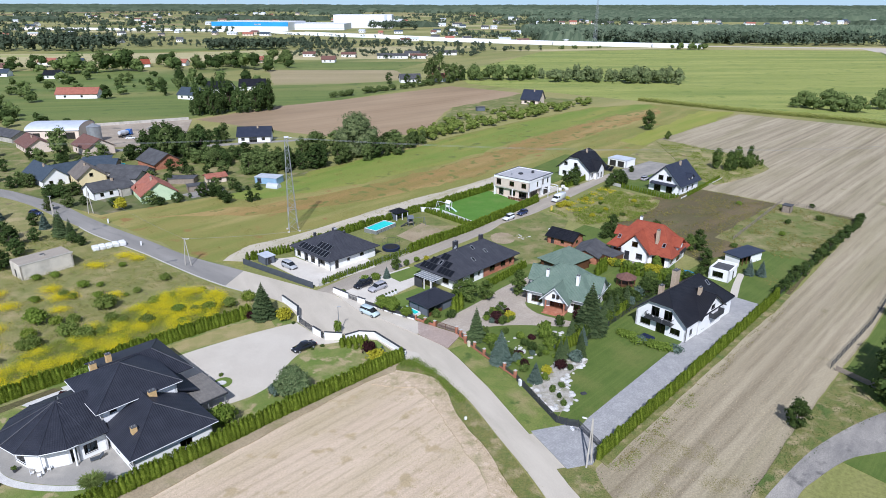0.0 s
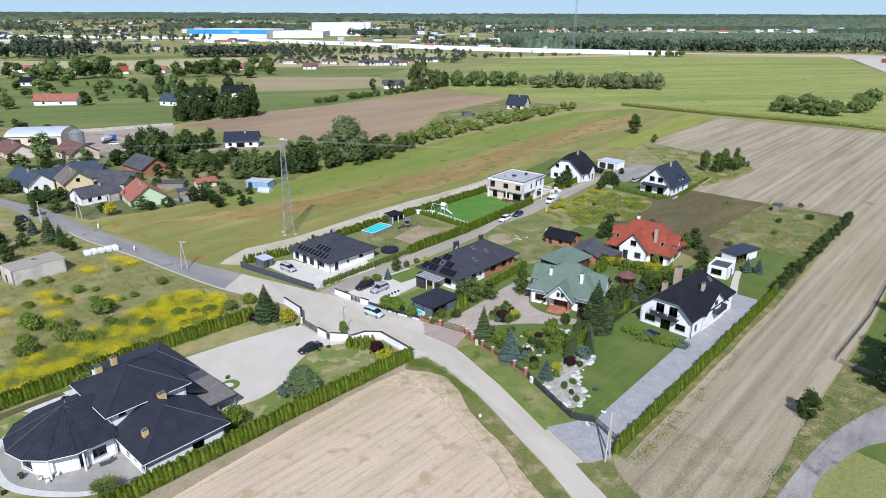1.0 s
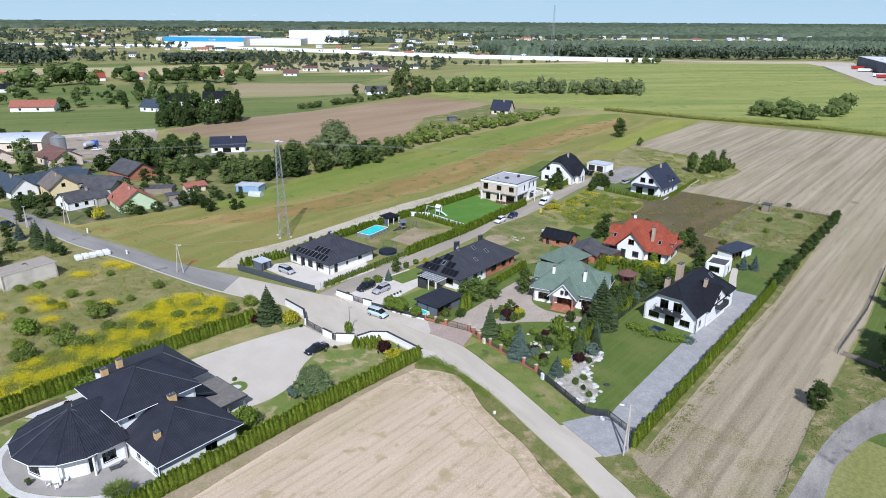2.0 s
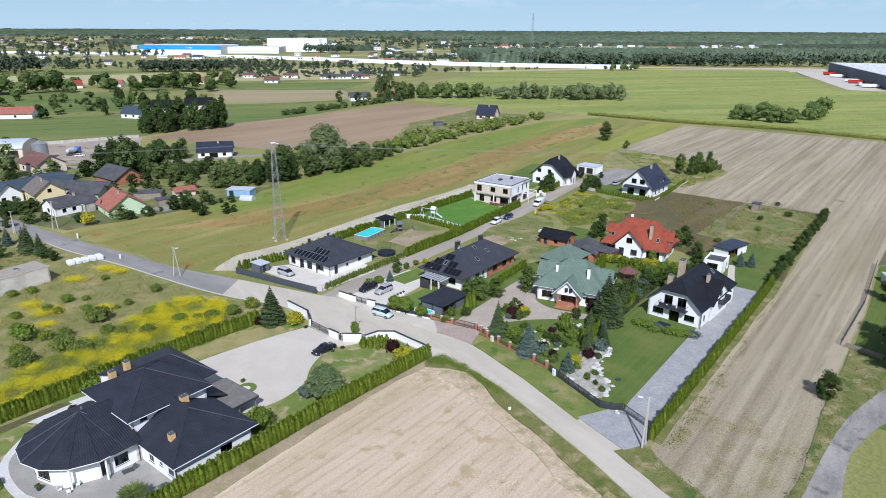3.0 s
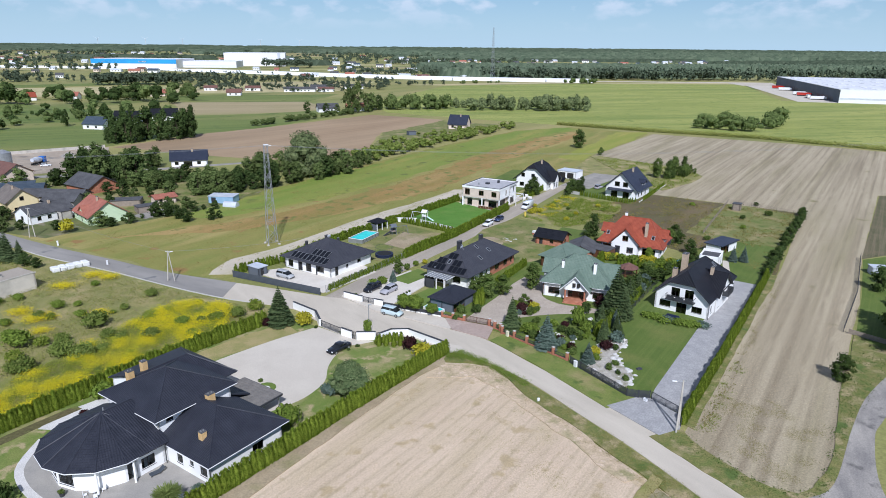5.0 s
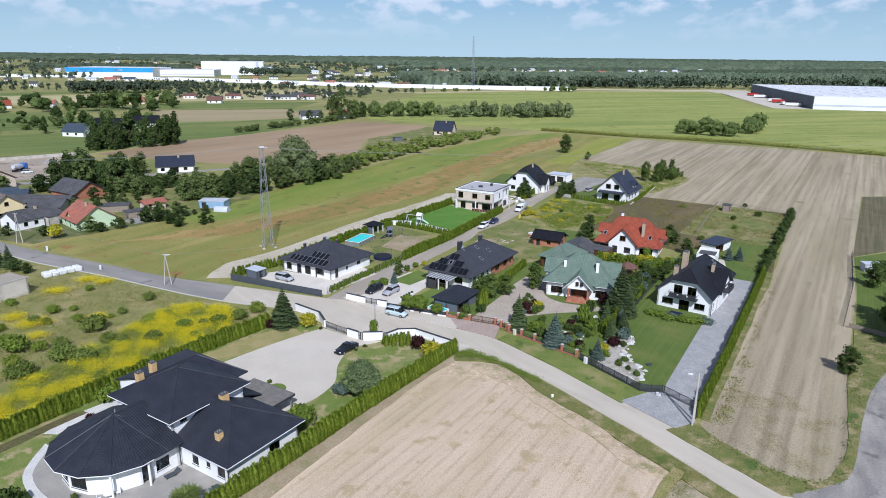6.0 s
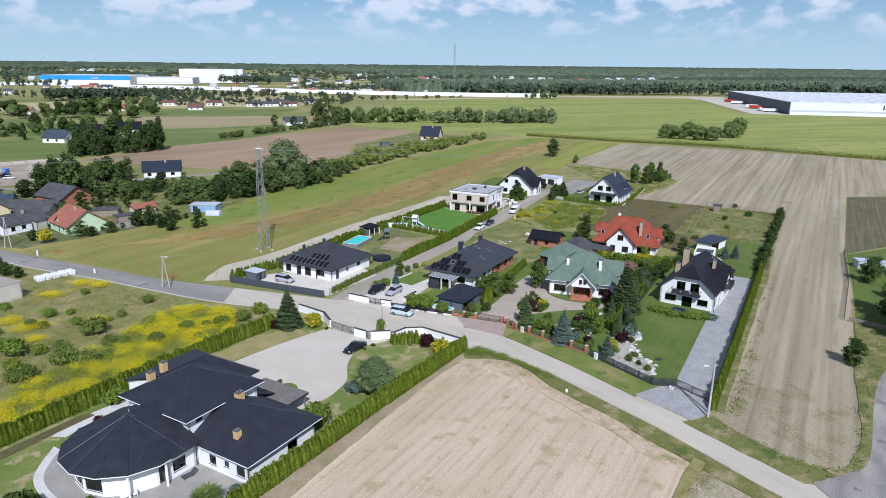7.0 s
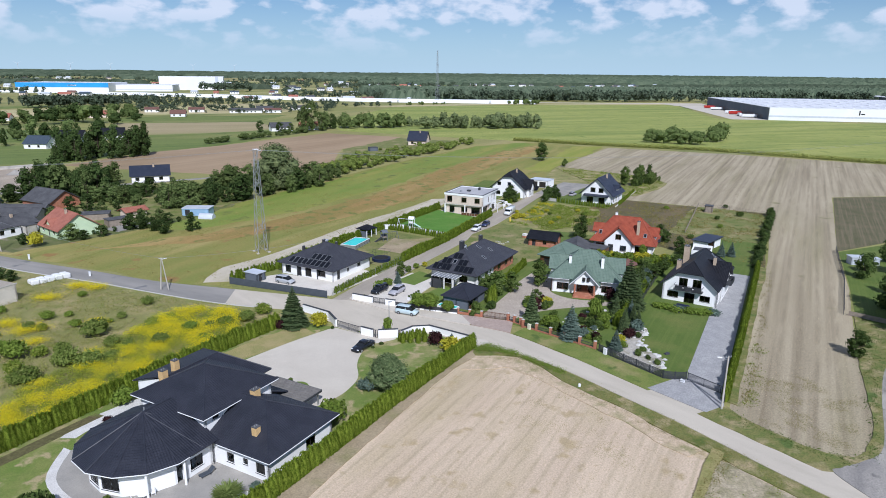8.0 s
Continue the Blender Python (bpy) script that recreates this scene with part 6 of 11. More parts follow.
def half_hip_house():
    h = thing("house", pose(45.3, 108.9, 0, 0, 0, 43.5), "white house with a steep black half-hipped roof and balcony", "house")
    L, W = 18.9, 10.6
    storey(h, M_WALL, rect(0, L, 0, W), 0, 3.94, {3: [(1.0, 3.2, 0.9, 2.2), (4.4, 6.4, 0.05, 2.3, "french"), (7.4, 9.4, 0.9, 2.2), (3.1, 4.8, 3.2, 5.3, "french"), (5.8, 7.5, 3.2, 5.3, "french")], 0: [(1.5, 2.7, 0.9, 2.3)], 2: [(4, 5.4, 0.9, 2.2), (9, 10.6, 0.9, 2.2)]},
           gables={3: [(W, 3.94), (W - 2.77, 6.35), (2.77, 6.35)]})
    pl, rd = gable(-0.8, L + 0.5, -0.4, W + 0.4, 3.74, 0.87, cut=2.2, cut_far=4.9)
    roof(h, pl, rd, M_ROOFBLK, 0.34)
    gutter(h, [(-0.8, -0.4), (L + 0.5, -0.4)], 3.66, M_DARK)
    part("bargeboard", prism(bmesh.new(), (-0.82, -0.4, 3.66), (-0.82, 2.75, 6.42), 0.07, 4), M_DARK, h)
    part("bargeboard", prism(bmesh.new(), (-0.82, W + 0.4, 3.66), (-0.82, W - 2.75, 6.42), 0.07, 4), M_DARK, h)
    chimney(h, 10.2, 8.4, 5.0, 9.6, 1.7, 1.0, M_CHIMTAN)
    chimney(h, 5.8, 8.9, 5.0, 7.4, 1.1, 0.8, M_CHIMTAN)
    chimney(h, 8.6, 2.3, 6.0, 8.3, 0.8, 0.6, M_CHIMTAN)
    bl = part("balcony", boxes((-1.3, 0, 2.6, 8.2, 2.9, 3.1)), M_DARK, h, "dark balcony with a slatted balustrade")
    for i in range(15):
        v = 2.65 + i * 0.39
        part("baluster", boxes((-1.29, -1.25, v, v + 0.05, 3.1, 4.0)), M_DARK, bl)
    part("handrail", boxes((-1.32, -1.22, 2.6, 8.2, 4.0, 4.06), (-1.3, 0, 2.6, 2.66, 4.0, 4.06), (-1.3, 0, 8.14, 8.2, 4.0, 4.06)), M_DARK, bl)
    for i in range(3):
        part("infill", boxes((-1.27, -1.24, 2.8 + i * 1.85, 4.3 + i * 1.85, 3.15, 3.9)), M_DARK, bl)
    # side bay with cross gable
    storey(h, M_WALL, rect(4.5, 14.1, -0.25, 0.002), 0, 3.9, {0: [(1.2, 2.6, 0.9, 2.3), (5.0, 6.8, 0.9, 2.3), (4.6, 6.4, 2.95, 5.0, "french")]}, gables={0: [(9.6, 3.9), (4.8, 7.2)]})
    pl, rd = gable(4.0, 14.6, -0.9, 5.0, 3.6, 0.72, "v")
    roof(h, pl, rd, M_ROOFBLK, 0.34)
    bay = part("side_balcony", boxes((8.3, 12.3, -1.5, -0.25, 2.7, 2.88)), M_DARK, h)
    part("balustrade", boxes((8.3, 12.3, -1.5, -1.45, 2.9, 3.75), (8.3, 8.35, -1.44, -0.27, 2.9, 3.75), (12.25, 12.3, -1.44, -0.27, 2.9, 3.75)), M_DARK, bay)
    e, s, nrm = plane_frame((-0.8, -0.4, 3.74), (L, -0.4, 3.74), (6, W / 2, 8.69))
    skylight(h, Vector((-0.8, -0.4, 3.74)) + e * 14.6 + s * 4.6, e, s, nrm)
    downpipe(h, -0.12, -0.12, 3.7, M_DARK)


def green_house():
    h = thing("house", pose(29.4, 119.4, 0, 0, 0, 60), "white house with green tiled roofs and a columned porch", "house")
    L, W = 10.5, 13.8
    storey(h, M_WALL, rect(0, L, 0, W), 0, 3.5, {3: [(1.0, 3.4, 0.8, 2.3), (10.3, 12.6, 0.8, 2.3)], 0: [(2, 4, 0.9, 2.3), (6, 8, 0.9, 2.3)], 2: [(3, 5, 0.9, 2.3)]}, frames=M_BROWNWOOD)
    pl, rd = hip(-0.8, L + 0.8, -0.8, W + 0.8, 3.4, 0.85)
    roof(h, pl, rd, M_ROOFGREEN, 0.38)
    # porch gable
    storey(h, M_WALL, rect(-2.0, 0.002, 4.6, 9.2), 2.75, 3.3, gables={3: [(4.6, 3.3), (2.3, 5.6)]})
    for v in (6.25, 7.15):
        ob = part("arched_window", bars(((-2.02, v, 3.6), (-2.02, v, 4.4)), r=0.34, sides=8), M_WINFRAME, h)
    pl, rd = gable(-2.6, 5.5, 3.7, 10.1, 2.85, 1.0)
    roof(h, pl, rd, M_ROOFGREEN, 0.38, "porch_roof")
    for v in (3.8, 10.0):
        sg = 1 if v < 6 else -1
        part("bargeboard", prism(bmesh.new(), (-2.65, v, 2.8), (-2.65, v + sg * 3.1, 5.95), 0.1, 4), M_TRIM, h)
    for v in (4.9, 8.9):
        part("column", prism(bmesh.new(), (-1.8, v, 0.3), (-1.8, v, 2.8), 0.2, 10), M_BRICK, h, "red brick porch column")
    part("round_window", prism(bmesh.new(), (-0.05, 3.75, 2.0), (0.02, 3.75, 2.0), 0.3, 14), M_WINFRAME, h)
    part("porch_floor", boxes((-2.3, -0.004, 4.6, 9.2, 0, 0.48)), M_BRICK, h)
    for i in range(3):
        part("porch_step", boxes((-2.75 - 0.42 * i, -2.304 - 0.42 * i, 4.9 - 0.3 * i, 8.9 + 0.3 * i, 0, 0.36 - 0.12 * i)), M_BRICK, h)
    part("entrance_surround", boxes((-0.06, -0.004, 5.2, 8.6, 0.48, 2.72)), M_BROWNWOOD, h)
    for v in (5.4, 7.65):
        ob = part("side_light", boxes((-0.09, -0.062, v, v + 0.75, 0.7, 2.5)), M_PANE, h)
    en = part("door", boxes((-0.12, -0.062, 6.3, 7.5, 0.5, 2.55), bevel=0.015), M_BROWNWOOD, h, "dark brown entrance door")
    part("door_handle", boxes((-0.18, -0.122, 6.38, 6.42, 1.2, 1.7)), M_STEEL, en)
    # side dormers
    for v0, side in ((-1.2, 0), (W - 3.6, 1)):
        pl, rd = gable(2.6, 8.0, v0, v0 + 4.8, 4.4, 1.0, "v")
        roof(h, pl, rd, M_ROOFGREEN, 0.38, "dormer_roof")
        storey(h, M_WALL, rect(3.0, 7.6, v0 + (0.5 if side == 0 else 0.3), v0 + (4.5 if side == 0 else 4.3)), 3.2, 4.6, gables={0 if side == 0 else 2: [(4.6, 4.6), (2.3, 6.7)]})
    gutter(h, [(-0.8, W + 0.8), (-0.8, 10.2)], 3.3, M_TRIM)
    gutter(h, [(-0.8, 3.6), (-0.8, -0.8), (L + 0.8, -0.8)], 3.3, M_TRIM)
    chimney(h, 2.6, 10.4, 5.4, 7.6, 0.7, 0.55, M_WALL)
    chimney(h, 2.2, 3.6, 5.2, 7.8, 0.9, 0.6, M_WALL)
    downpipe(h, -0.1, W + 0.05, 3.3, M_BROWNWOOD)


def red_house():
    h = thing("house", pose(53.9, 145.6, 0, 0, 0, 52), "white house with a steep red tiled roof and front gable", "house")
    L, W = 10.5, 14.9
    storey(h, M_WALL, rect(0, L, 0, W), 0, 3.3, {3: [(0.5, 2.7, 0.05, 2.4, "garage"), (10.6, 13.8, 0.1, 2.4, "french")], 0: [(1, 2.6, 0.6, 2.3), (5, 7.5, 0.1, 2.3, "french")], 2: [(3, 4.2, 0.9, 2.2)]}, frames=M_BROWNWOOD)
    r_, zr = (-0.9, L + 0.9, -1.0, W + 1.0), 8.9
    u0, u1, v0, v1 = r_
    a, b = ((u0 + u1) / 2, v0 + 5.0, zr), ((u0 + u1) / 2, v1 - 5.0, zr)
    c = [(u0, v0, 2.95), (u1, v0, 2.95), (u1, v1, 2.95), (u0, v1, 2.95)]
    roof(h, [[c[0], c[1], a], [c[1], c[2], b, a], [c[2], c[3], b], [c[3], c[0], a, b]], [(c[0], a), (c[1], a), (c[2], b), (c[3], b), (a, b)], M_ROOFRED, 0.36)
    # front gable
    storey(h, M_WALL, rect(-1.0, 0.002, 5.1, 12.0), 0, 3.2, {3: [(4.0, 5.6, 0.9, 2.4), (1.0, 2.3, 0.1, 2.5, "door"), (2.7, 4.2, 3.9, 5.3)]}, frames=M_BROWNWOOD, gables={3: [(6.9, 3.2), (3.45, 6.85)]})
    pl, rd = gable(-1.7, 4.6, 4.2, 12.9, 2.95, 1.02)
    roof(h, pl, rd, M_ROOFRED, 0.36, "gable_roof")
    # dormers on both ends
    for v0_, v1_, side in ((-0.4, 3.4, 0), (W - 3.4, W + 0.4, 2)):
        storey(h, M_WALL, rect(3.6, 7.2, v0_, v1_), 3.2, 4.9, {side: [(0.9, 2.7, 3.7, 4.8)]}, gables={side: [(3.6, 4.9), (1.8, 6.2)]}, name="dormer_wall")
        pl, rd = gable(3.1, 7.7, v0_ - (0.7 if side == 0 else 0.6), v1_ + (0.6 if side == 0 else 0.7), 4.7, 0.8, "v")
        roof(h, pl, rd, M_ROOFRED, 0.36, "dormer_roof")
    chimney(h, 1.7, 4.0, 4.8, 8.6, 0.9, 0.7, M_CHIMTAN)
    chimney(h, 6.4, 10.4, 7.6, 9.6, 0.7, 0.6, M_WALL)
    e, s, nrm = plane_frame(c[3], c[0], a)
    for k in (2.0, 13.4):
        skylight(h, Vector(c[3]) + e * k + s * 2.4, e, s, nrm)
    part("balcony", boxes((4.0, 6.8, -1.5, -0.42, 3.0, 3.2), (4.0, 6.8, -1.5, -1.42, 3.2, 4.1)), M_DARK, h)
    part("terrace_step", boxes((-1.5, -0.02, 0.1, 5.0, 0, 0.18)), M_PAVING, h)
    gutter(h, [(-0.9, W + 1), (-0.9, 13.0)], 2.86, M_BROWNWOOD)
    gutter(h, [(-0.9, 4.1), (-0.9, -1.0), (L + 0.9, -1.0)], 2.86, M_BROWNWOOD)


def cube_house():
    h = thing("flat_roofed_house", pose(26.6, 201, 0, 0, 0, 51), "two-storey white and beige flat-roofed modern house", "house")
    storey(h, M_BEIGEWALL, rect(0.9, 8, 0.9, 13.4), 0, 3.2, {3: [(1.2, 3.0, 0.1, 2.5, "french"), (5.4, 7.6, 0.7, 2.4), (9.0, 12.0, 0.1, 2.5, "french")], 0: [(1.5, 5.6, 0.1, 2.5, "french")]}, sides={2: M_WALL})
    storey(h, M_BEIGEWALL, rect(0, 8, 0, 13.6), 3.2, 6.4, {3: [(0.9, 2.7, 3.9, 5.9), (6.0, 7.8, 4.1, 5.7), (10.6, 12.4, 4.1, 5.7)], 0: [(4.6, 5.6, 4.0, 5.7)]}, frames=M_BROWNWOOD, sides={0: M_WALL, 2: M_WALL})
    part("wall_fin", boxes((-0.1, 0.88, 13.3, 13.6, 0, 3.19)), M_WALL, h)
    part("soffit", boxes((0.02, 0.88, 0.02, 13.28, 3.1, 3.19)), M_WALL, h)
    rl = part("terrace_rail", boxes((-1.5, -1.44, -1.5, 7.0, 0.95, 1.0), (-1.44, 3.4, -1.5, -1.44, 0.95, 1.0)), M_DARK, h)
    for i in range(9):
        part("rail_panel", boxes((-1.49, -1.46, -1.4 + i * 0.93, -0.55 + i * 0.93, 0.12, 0.94)), M_BROWNWOOD, rl)
    for i in range(5):
        part("rail_panel", boxes((-1.35 + i * 0.95, -0.5 + i * 0.95, -1.49, -1.46, 0.12, 0.94)), M_BROWNWOOD, rl)
    for v in (0.0, 6.2):
        part("pier", boxes((-0.1, 0.2, v, v + 0.3, 0.0, 3.19)), M_WALL, h)
    storey(h, M_WALL, rect(8.004, 14.6, 0.6, 13.2), 0, 6.6, {0: [(1, 2, 3.9, 5.6), (4, 5, 3.9, 5.6), (2, 5, 0.1, 2.4, "garage")], 1: [(3, 5, 0.9, 2.3), (7, 9, 3.9, 5.4)]})
    part("band", boxes((-0.12, 8.0, -0.12, -0.004, 6.2, 6.9), (-0.12, -0.004, -0.004, 13.72, 6.2, 6.9)), M_WALL, h)
    part("parapet", boxes((0.0, 14.7, 0.0, 0.3, 6.402, 6.9), (0.0, 14.7, 13.3, 13.6, 6.402, 6.9), (0, 0.3, 0.3, 13.3, 6.402, 6.9), (14.4, 14.7, 0.3, 13.3, 6.602, 6.9)), M_WALL, h)
    part("coping", boxes((-0.15, 14.75, -0.15, 0.33, 6.902, 6.95), (-0.15, 14.75, 13.28, 13.75, 6.902, 6.95), (-0.15, 0.33, 0.33, 13.28, 6.902, 6.95), (14.38, 14.75, 0.33, 13.28, 6.902, 6.95)), M_DARK, h)
    part("roof", boxes((0.3, 14.4, 0.3, 13.3, 6.42, 6.68)), M_FLATROOF, h, "grey flat roof membrane")
    part("roof_hatch", boxes((6, 7.2, 7, 8.2, 6.68, 7.2), bevel=0.05), M_DARK, h)
    part("chimney", boxes((10, 10.9, 5, 5.6, 6.68, 7.5)), M_DARK, h)
    part("vent", prism(bmesh.new(), (4, 9.5, 6.68), (4, 9.5, 7.3), 0.3, 10), M_STEEL, h)
    part("side_canopy", boxes((8, 14.4, -2.4, -2.25, 2.9, 3.05), (8, 8.15, -2.25, 0.58, 2.9, 3.05), (11, 11.15, -2.25, 0.58, 2.9, 3.05), (14.25, 14.4, -2.25, 0.58, 2.9, 3.05)), M_TRIM, h)
    part("canopy_post", boxes((8.0, 8.15, -2.4, -2.25, 0.02, 2.898), (14.25, 14.4, -2.4, -2.25, 0.02, 2.898)), M_TRIM, h)


def gable_house(x, y, turn, L, W, zw, slope, roof_m, wall_m, label, cut=0.0, over=0.6, wins=None, frames=None, name="house", chim=True, group=""):
    """A plain gabled house, its ridge along its length."""
    h = thing(name, pose(x, y, 0, 0, 0, turn), label, "house" if name == "house" else name.replace("_", " "), group)
    rise = W / 2 * slope
    top = [(W / 2, zw + rise)] if not cut else [(W, zw), (W / 2 + cut / slope, zw + rise - cut), (W / 2 - cut / slope, zw + rise - cut)]
    storey(h, wall_m, rect(0, L, 0, W), 0, zw, wins or {}, frames, {3: top, 1: top})
    pl, rd = gable(-over, L + over, -over, W + over, zw - over * slope + 0.12, slope, cut=cut)
    roof(h, pl, rd, roof_m, 0.4)
    if chim:
        chimney(h, L * 0.6, W * 0.42, zw + rise * 0.5, zw + rise + 0.7, 0.7, 0.5, M_CHIMTAN)
    return h


def hip_house(x, y, turn, L, W, zw, slope, roof_m, wall_m, label, over=0.6, wins=None, frames=None, name="house", chim=True, group=""):
    h = thing(name, pose(x, y, 0, 0, 0, turn), label, "house" if name == "house" else name.replace("_", " "), group)
    storey(h, wall_m, rect(0, L, 0, W), 0, zw, wins or {}, frames)
    pl, rd = hip(-over, L + over, -over, W + over, zw, slope)
    roof(h, pl, rd, roof_m, 0.4)
    if chim:
        chimney(h, L * 0.55, W * 0.5, zw + W * slope * 0.3, zw + W * slope * 0.5 + 0.9, 0.7, 0.5, M_CHIMTAN)
    return h


villa()
bungalow_north()
bungalow_south()
garden_pavilion()
half_hip_house()
green_house()
red_house()
cube_house()
# the two gabled houses at the lane's end
h5 = gable_house(51.5, 227.5, 51, 11.5, 12.5, 4.0, 0.85, M_ROOFBLK, M_WALL, "white house with a black half-hipped roof at a lane", cut=1.6, over=0.9,
                 wins={3: [(2, 3.4, 4.4, 5.7), (6, 7.4, 4.4, 5.7), (1.5, 3.2, 0.9, 2.3), (7, 9, 0.9, 2.3)], 0: [(1.5, 2.8, 0.9, 2.3), (8, 9.2, 0.9, 2.3)]})
storey(h5, M_WALL, rect(3.2, 8.6, -1.2, 0.002), 0, 3.6, {0: [(0.8, 1.9, 0.9, 2.3), (3.2, 4.4, 0.1, 2.3, "door")]}, None, {0: [(5.4, 3.6), (2.7, 6.3)]})
pl, rd = gable(2.6, 9.2, -1.9, 5, 3.1, 1.0, "v")
roof(h5, pl, rd, M_ROOFBLK, 0.4, "gable_roof")
h6 = gable_house(77.4, 208.6, 44, 13, 11.2, 3.9, 0.95, M_ROOFNAVY, M_WALL, "white house with a dark navy gable roof", over=0.9,
                 wins={3: [(3.2, 5, 4.2, 5.8), (6.2, 8, 4.2, 5.8), (2, 4.4, 0.1, 2.4, "french"), (6.4, 8.6, 0.1, 2.4, "french")], 0: [(2, 3.2, 0.9, 2.3), (5, 6.2, 0.9, 2.3), (8.6, 9.8, 0.9, 2.3)]})
roof(h6, [[(-1.7, 10.2, 3.0), (-1.7, 1.0, 3.0), (0.0, 1.0, 3.5), (0.0, 10.2, 3.5)]], [], M_ROOFNAVY, 0.4, "porch_roof")
pl, rd = gable(6.2, 9.2, -0.5, 4, 5.0, 0.8, "v")
roof(h6, pl, rd, M_ROOFNAVY, 0.4, "dormer_roof")
storey(h6, M_WALL, rect(6.5, 8.9, 0.2, 2.8), 3.8, 5.1, {0: [(0.5, 1.9, 4.2, 5.0)]}, None, {0: [(2.4, 5.1), (1.2, 6.0)]})

# ---- outbuildings ----
def flat_shed(x, y, turn, L, W, H, wall_m, roof_m, label, name="shed", wins=None, over=0.15, group=""):
    h = thing(name, pose(x, y, 0, 0, 0, turn), label, name.replace("_", " "), group)
    storey(h, wall_m, rect(0, L, 0, W), 0, H, wins or {})
    part("roof", boxes((-over, L + over, -over, W + over, H + 0.002, H + 0.16)), roof_m, h)
    return h


gable_house(27.2, 163.4, -40, 7.4, 5.6, 2.3, 0.5, M_ROOFBLK, M_BRICK, "red brick garden shed with a black roof", name="shed", chim=False, wins={0: [(1, 2, 0.1, 2.0, "door"), (4, 5, 0.9, 1.9)], 1: [(2, 3.4, 0.9, 1.8)]})
hip_house(27.5, 139.8, 40, 9.5, 7.2, 2.8, 0.62, M_ROOFGREEN, M_BROWNWOOD, "wooden outbuilding with a green hipped roof", name="outbuilding", chim=False, wins={3: [(1, 3.4, 0.1, 2.2, "garage"), (4, 6.2, 0.1, 2.2, "garage")]})
gable_house(37.0, 147.5, 62, 8.5, 6.2, 2.2, 0.45, M_FELT, M_BRICK, "low garage with a dark felt roof", name="garage", chim=False)
flat_shed(40.6, 147.2, 40, 4.6, 5.5, 2.2, M_BROWNWOOD, M_FELT, "low dark carport beside a garage", "carport")
annex = thing("garden_house", pose(64.7, 136.8, 0, 0, 0, 49), "white rendered garden house with a dark flat roof inside parapets", "garden house")
storey(annex, M_WALL, rect(0, 5.6, 0, 4.6), 0, 2.95, {3: [(0.9, 3.3, 0.9, 2.3)], 0: [(2.6, 3.8, 0.1, 2.2, "door")]})
part("roof", boxes((0.31, 5.29, 0.31, 4.29, 2.5, 2.66)), M_FELT, annex)
part("parapet", boxes((5.3, 5.6, 0, 4.6, 2.955, 3.25)), M_WALL, annex)
sh = thing("open_shed", pose(71.3, 146.6, 0, 0, 0, 32), "white garden shed with an open front and navy roof", "shed")
part("roof", boxes((-0.4, 9.4, -0.5, 4.5, 2.5, 2.68)), M_ROOFNAVY, sh)
part("back_wall", boxes((0, 9, 3.85, 4.0, 0, 2.5)), M_WALL, sh)
part("side_wall", boxes((0, 0.15, 0.1, 3.84, 0, 2.5)), M_WALL, sh)
part("side_wall", boxes((8.85, 9, 0.1, 3.84, 0, 2.5)), M_WALL, sh)
part("front_wall", boxes((4.6, 8.84, 0, 0.15, 0, 2.5)), M_WALL, sh)
for u in (1.4, 3.0):
    part("post", boxes((u - 0.08, u + 0.08, 0, 0.16, 0, 2.5)), M_BROWNWOOD, sh)
flat_shed(104.8, 189.6, 46, 2.6, 2.4, 2.2, M_WOOD, M_FELT, "small timber shed on a fallow plot")
flat_shed(98.8, 127.8, -20, 4.2, 2.4, 1.9, M_SHEET, M_SHEET, "pale tin shed beside a garden fence")
flat_shed(103.6, 126.4, -20, 2.0, 2.0, 1.6, M_SHEET, M_SHEET, "small pale tin shed beside a garden fence")
g = flat_shed(69.5, 246.2, 44, 6.5, 8.2, 2.9, M_WALL, M_SHEET, "white double garage on a gravel yard", "garage", {3: [(0.8, 3.6, 0.1, 2.4, "garage"), (4.4, 7.2, 0.1, 2.4, "garage")]})
rack = thing("solar_rack", pose(62.5, 240.5, 0, 0, 0, 44), "row of ground-mounted dark solar panels", "solar panels")
for i in range(5):
    ob = part("solar_panel", boxes((0, 2.4, 0, 1.55, -0.03, 0.03)), M_SOLAR, rack)
    ob.matrix_basis = pose(0, i * 1.7, 0.5, 0, -32, 0)
    part("panel_frame", bars(((0, 0.02, 0), (2.4, 0.02, 0)), ((0, 1.53, 0), (2.4, 1.53, 0)), r=0.02), M_STEEL, ob)
    part("leg", bars(((0.3, i * 1.7 + 0.7, 0), (0.3, i * 1.7 + 0.7, 0.7)), ((1.9, i * 1.7 + 0.7, 0), (1.9, i * 1.7 + 0.7, 1.7)), r=0.04), M_STEEL, rack)

# round garden gazebo
gz = thing("garden_gazebo", pose(41.0, 135.6, 0), "small brown wooden gazebo among shrubs", "gazebo")
ring = [(2.4 * math.cos(k * math.pi / 4), 2.4 * math.sin(k * math.pi / 4), 2.1) for k in range(8)]
part("roof", roof_mesh([[ring[i], ring[(i + 1) % 8], (0, 0, 3.3)] for i in range(8)], 0.3), M_ROOFBROWN, gz)
for x, y, _ in ring:
    part("post", boxes((x * 0.85 - 0.06, x * 0.85 + 0.06, y * 0.85 - 0.06, y * 0.85 + 0.06, 0, 2.15)), M_BROWNWOOD, gz)
part("bench", prism(bmesh.new(), (0, 0, 0.0), (0, 0, 0.5), 1.7, 8), M_BROWNWOOD, gz)

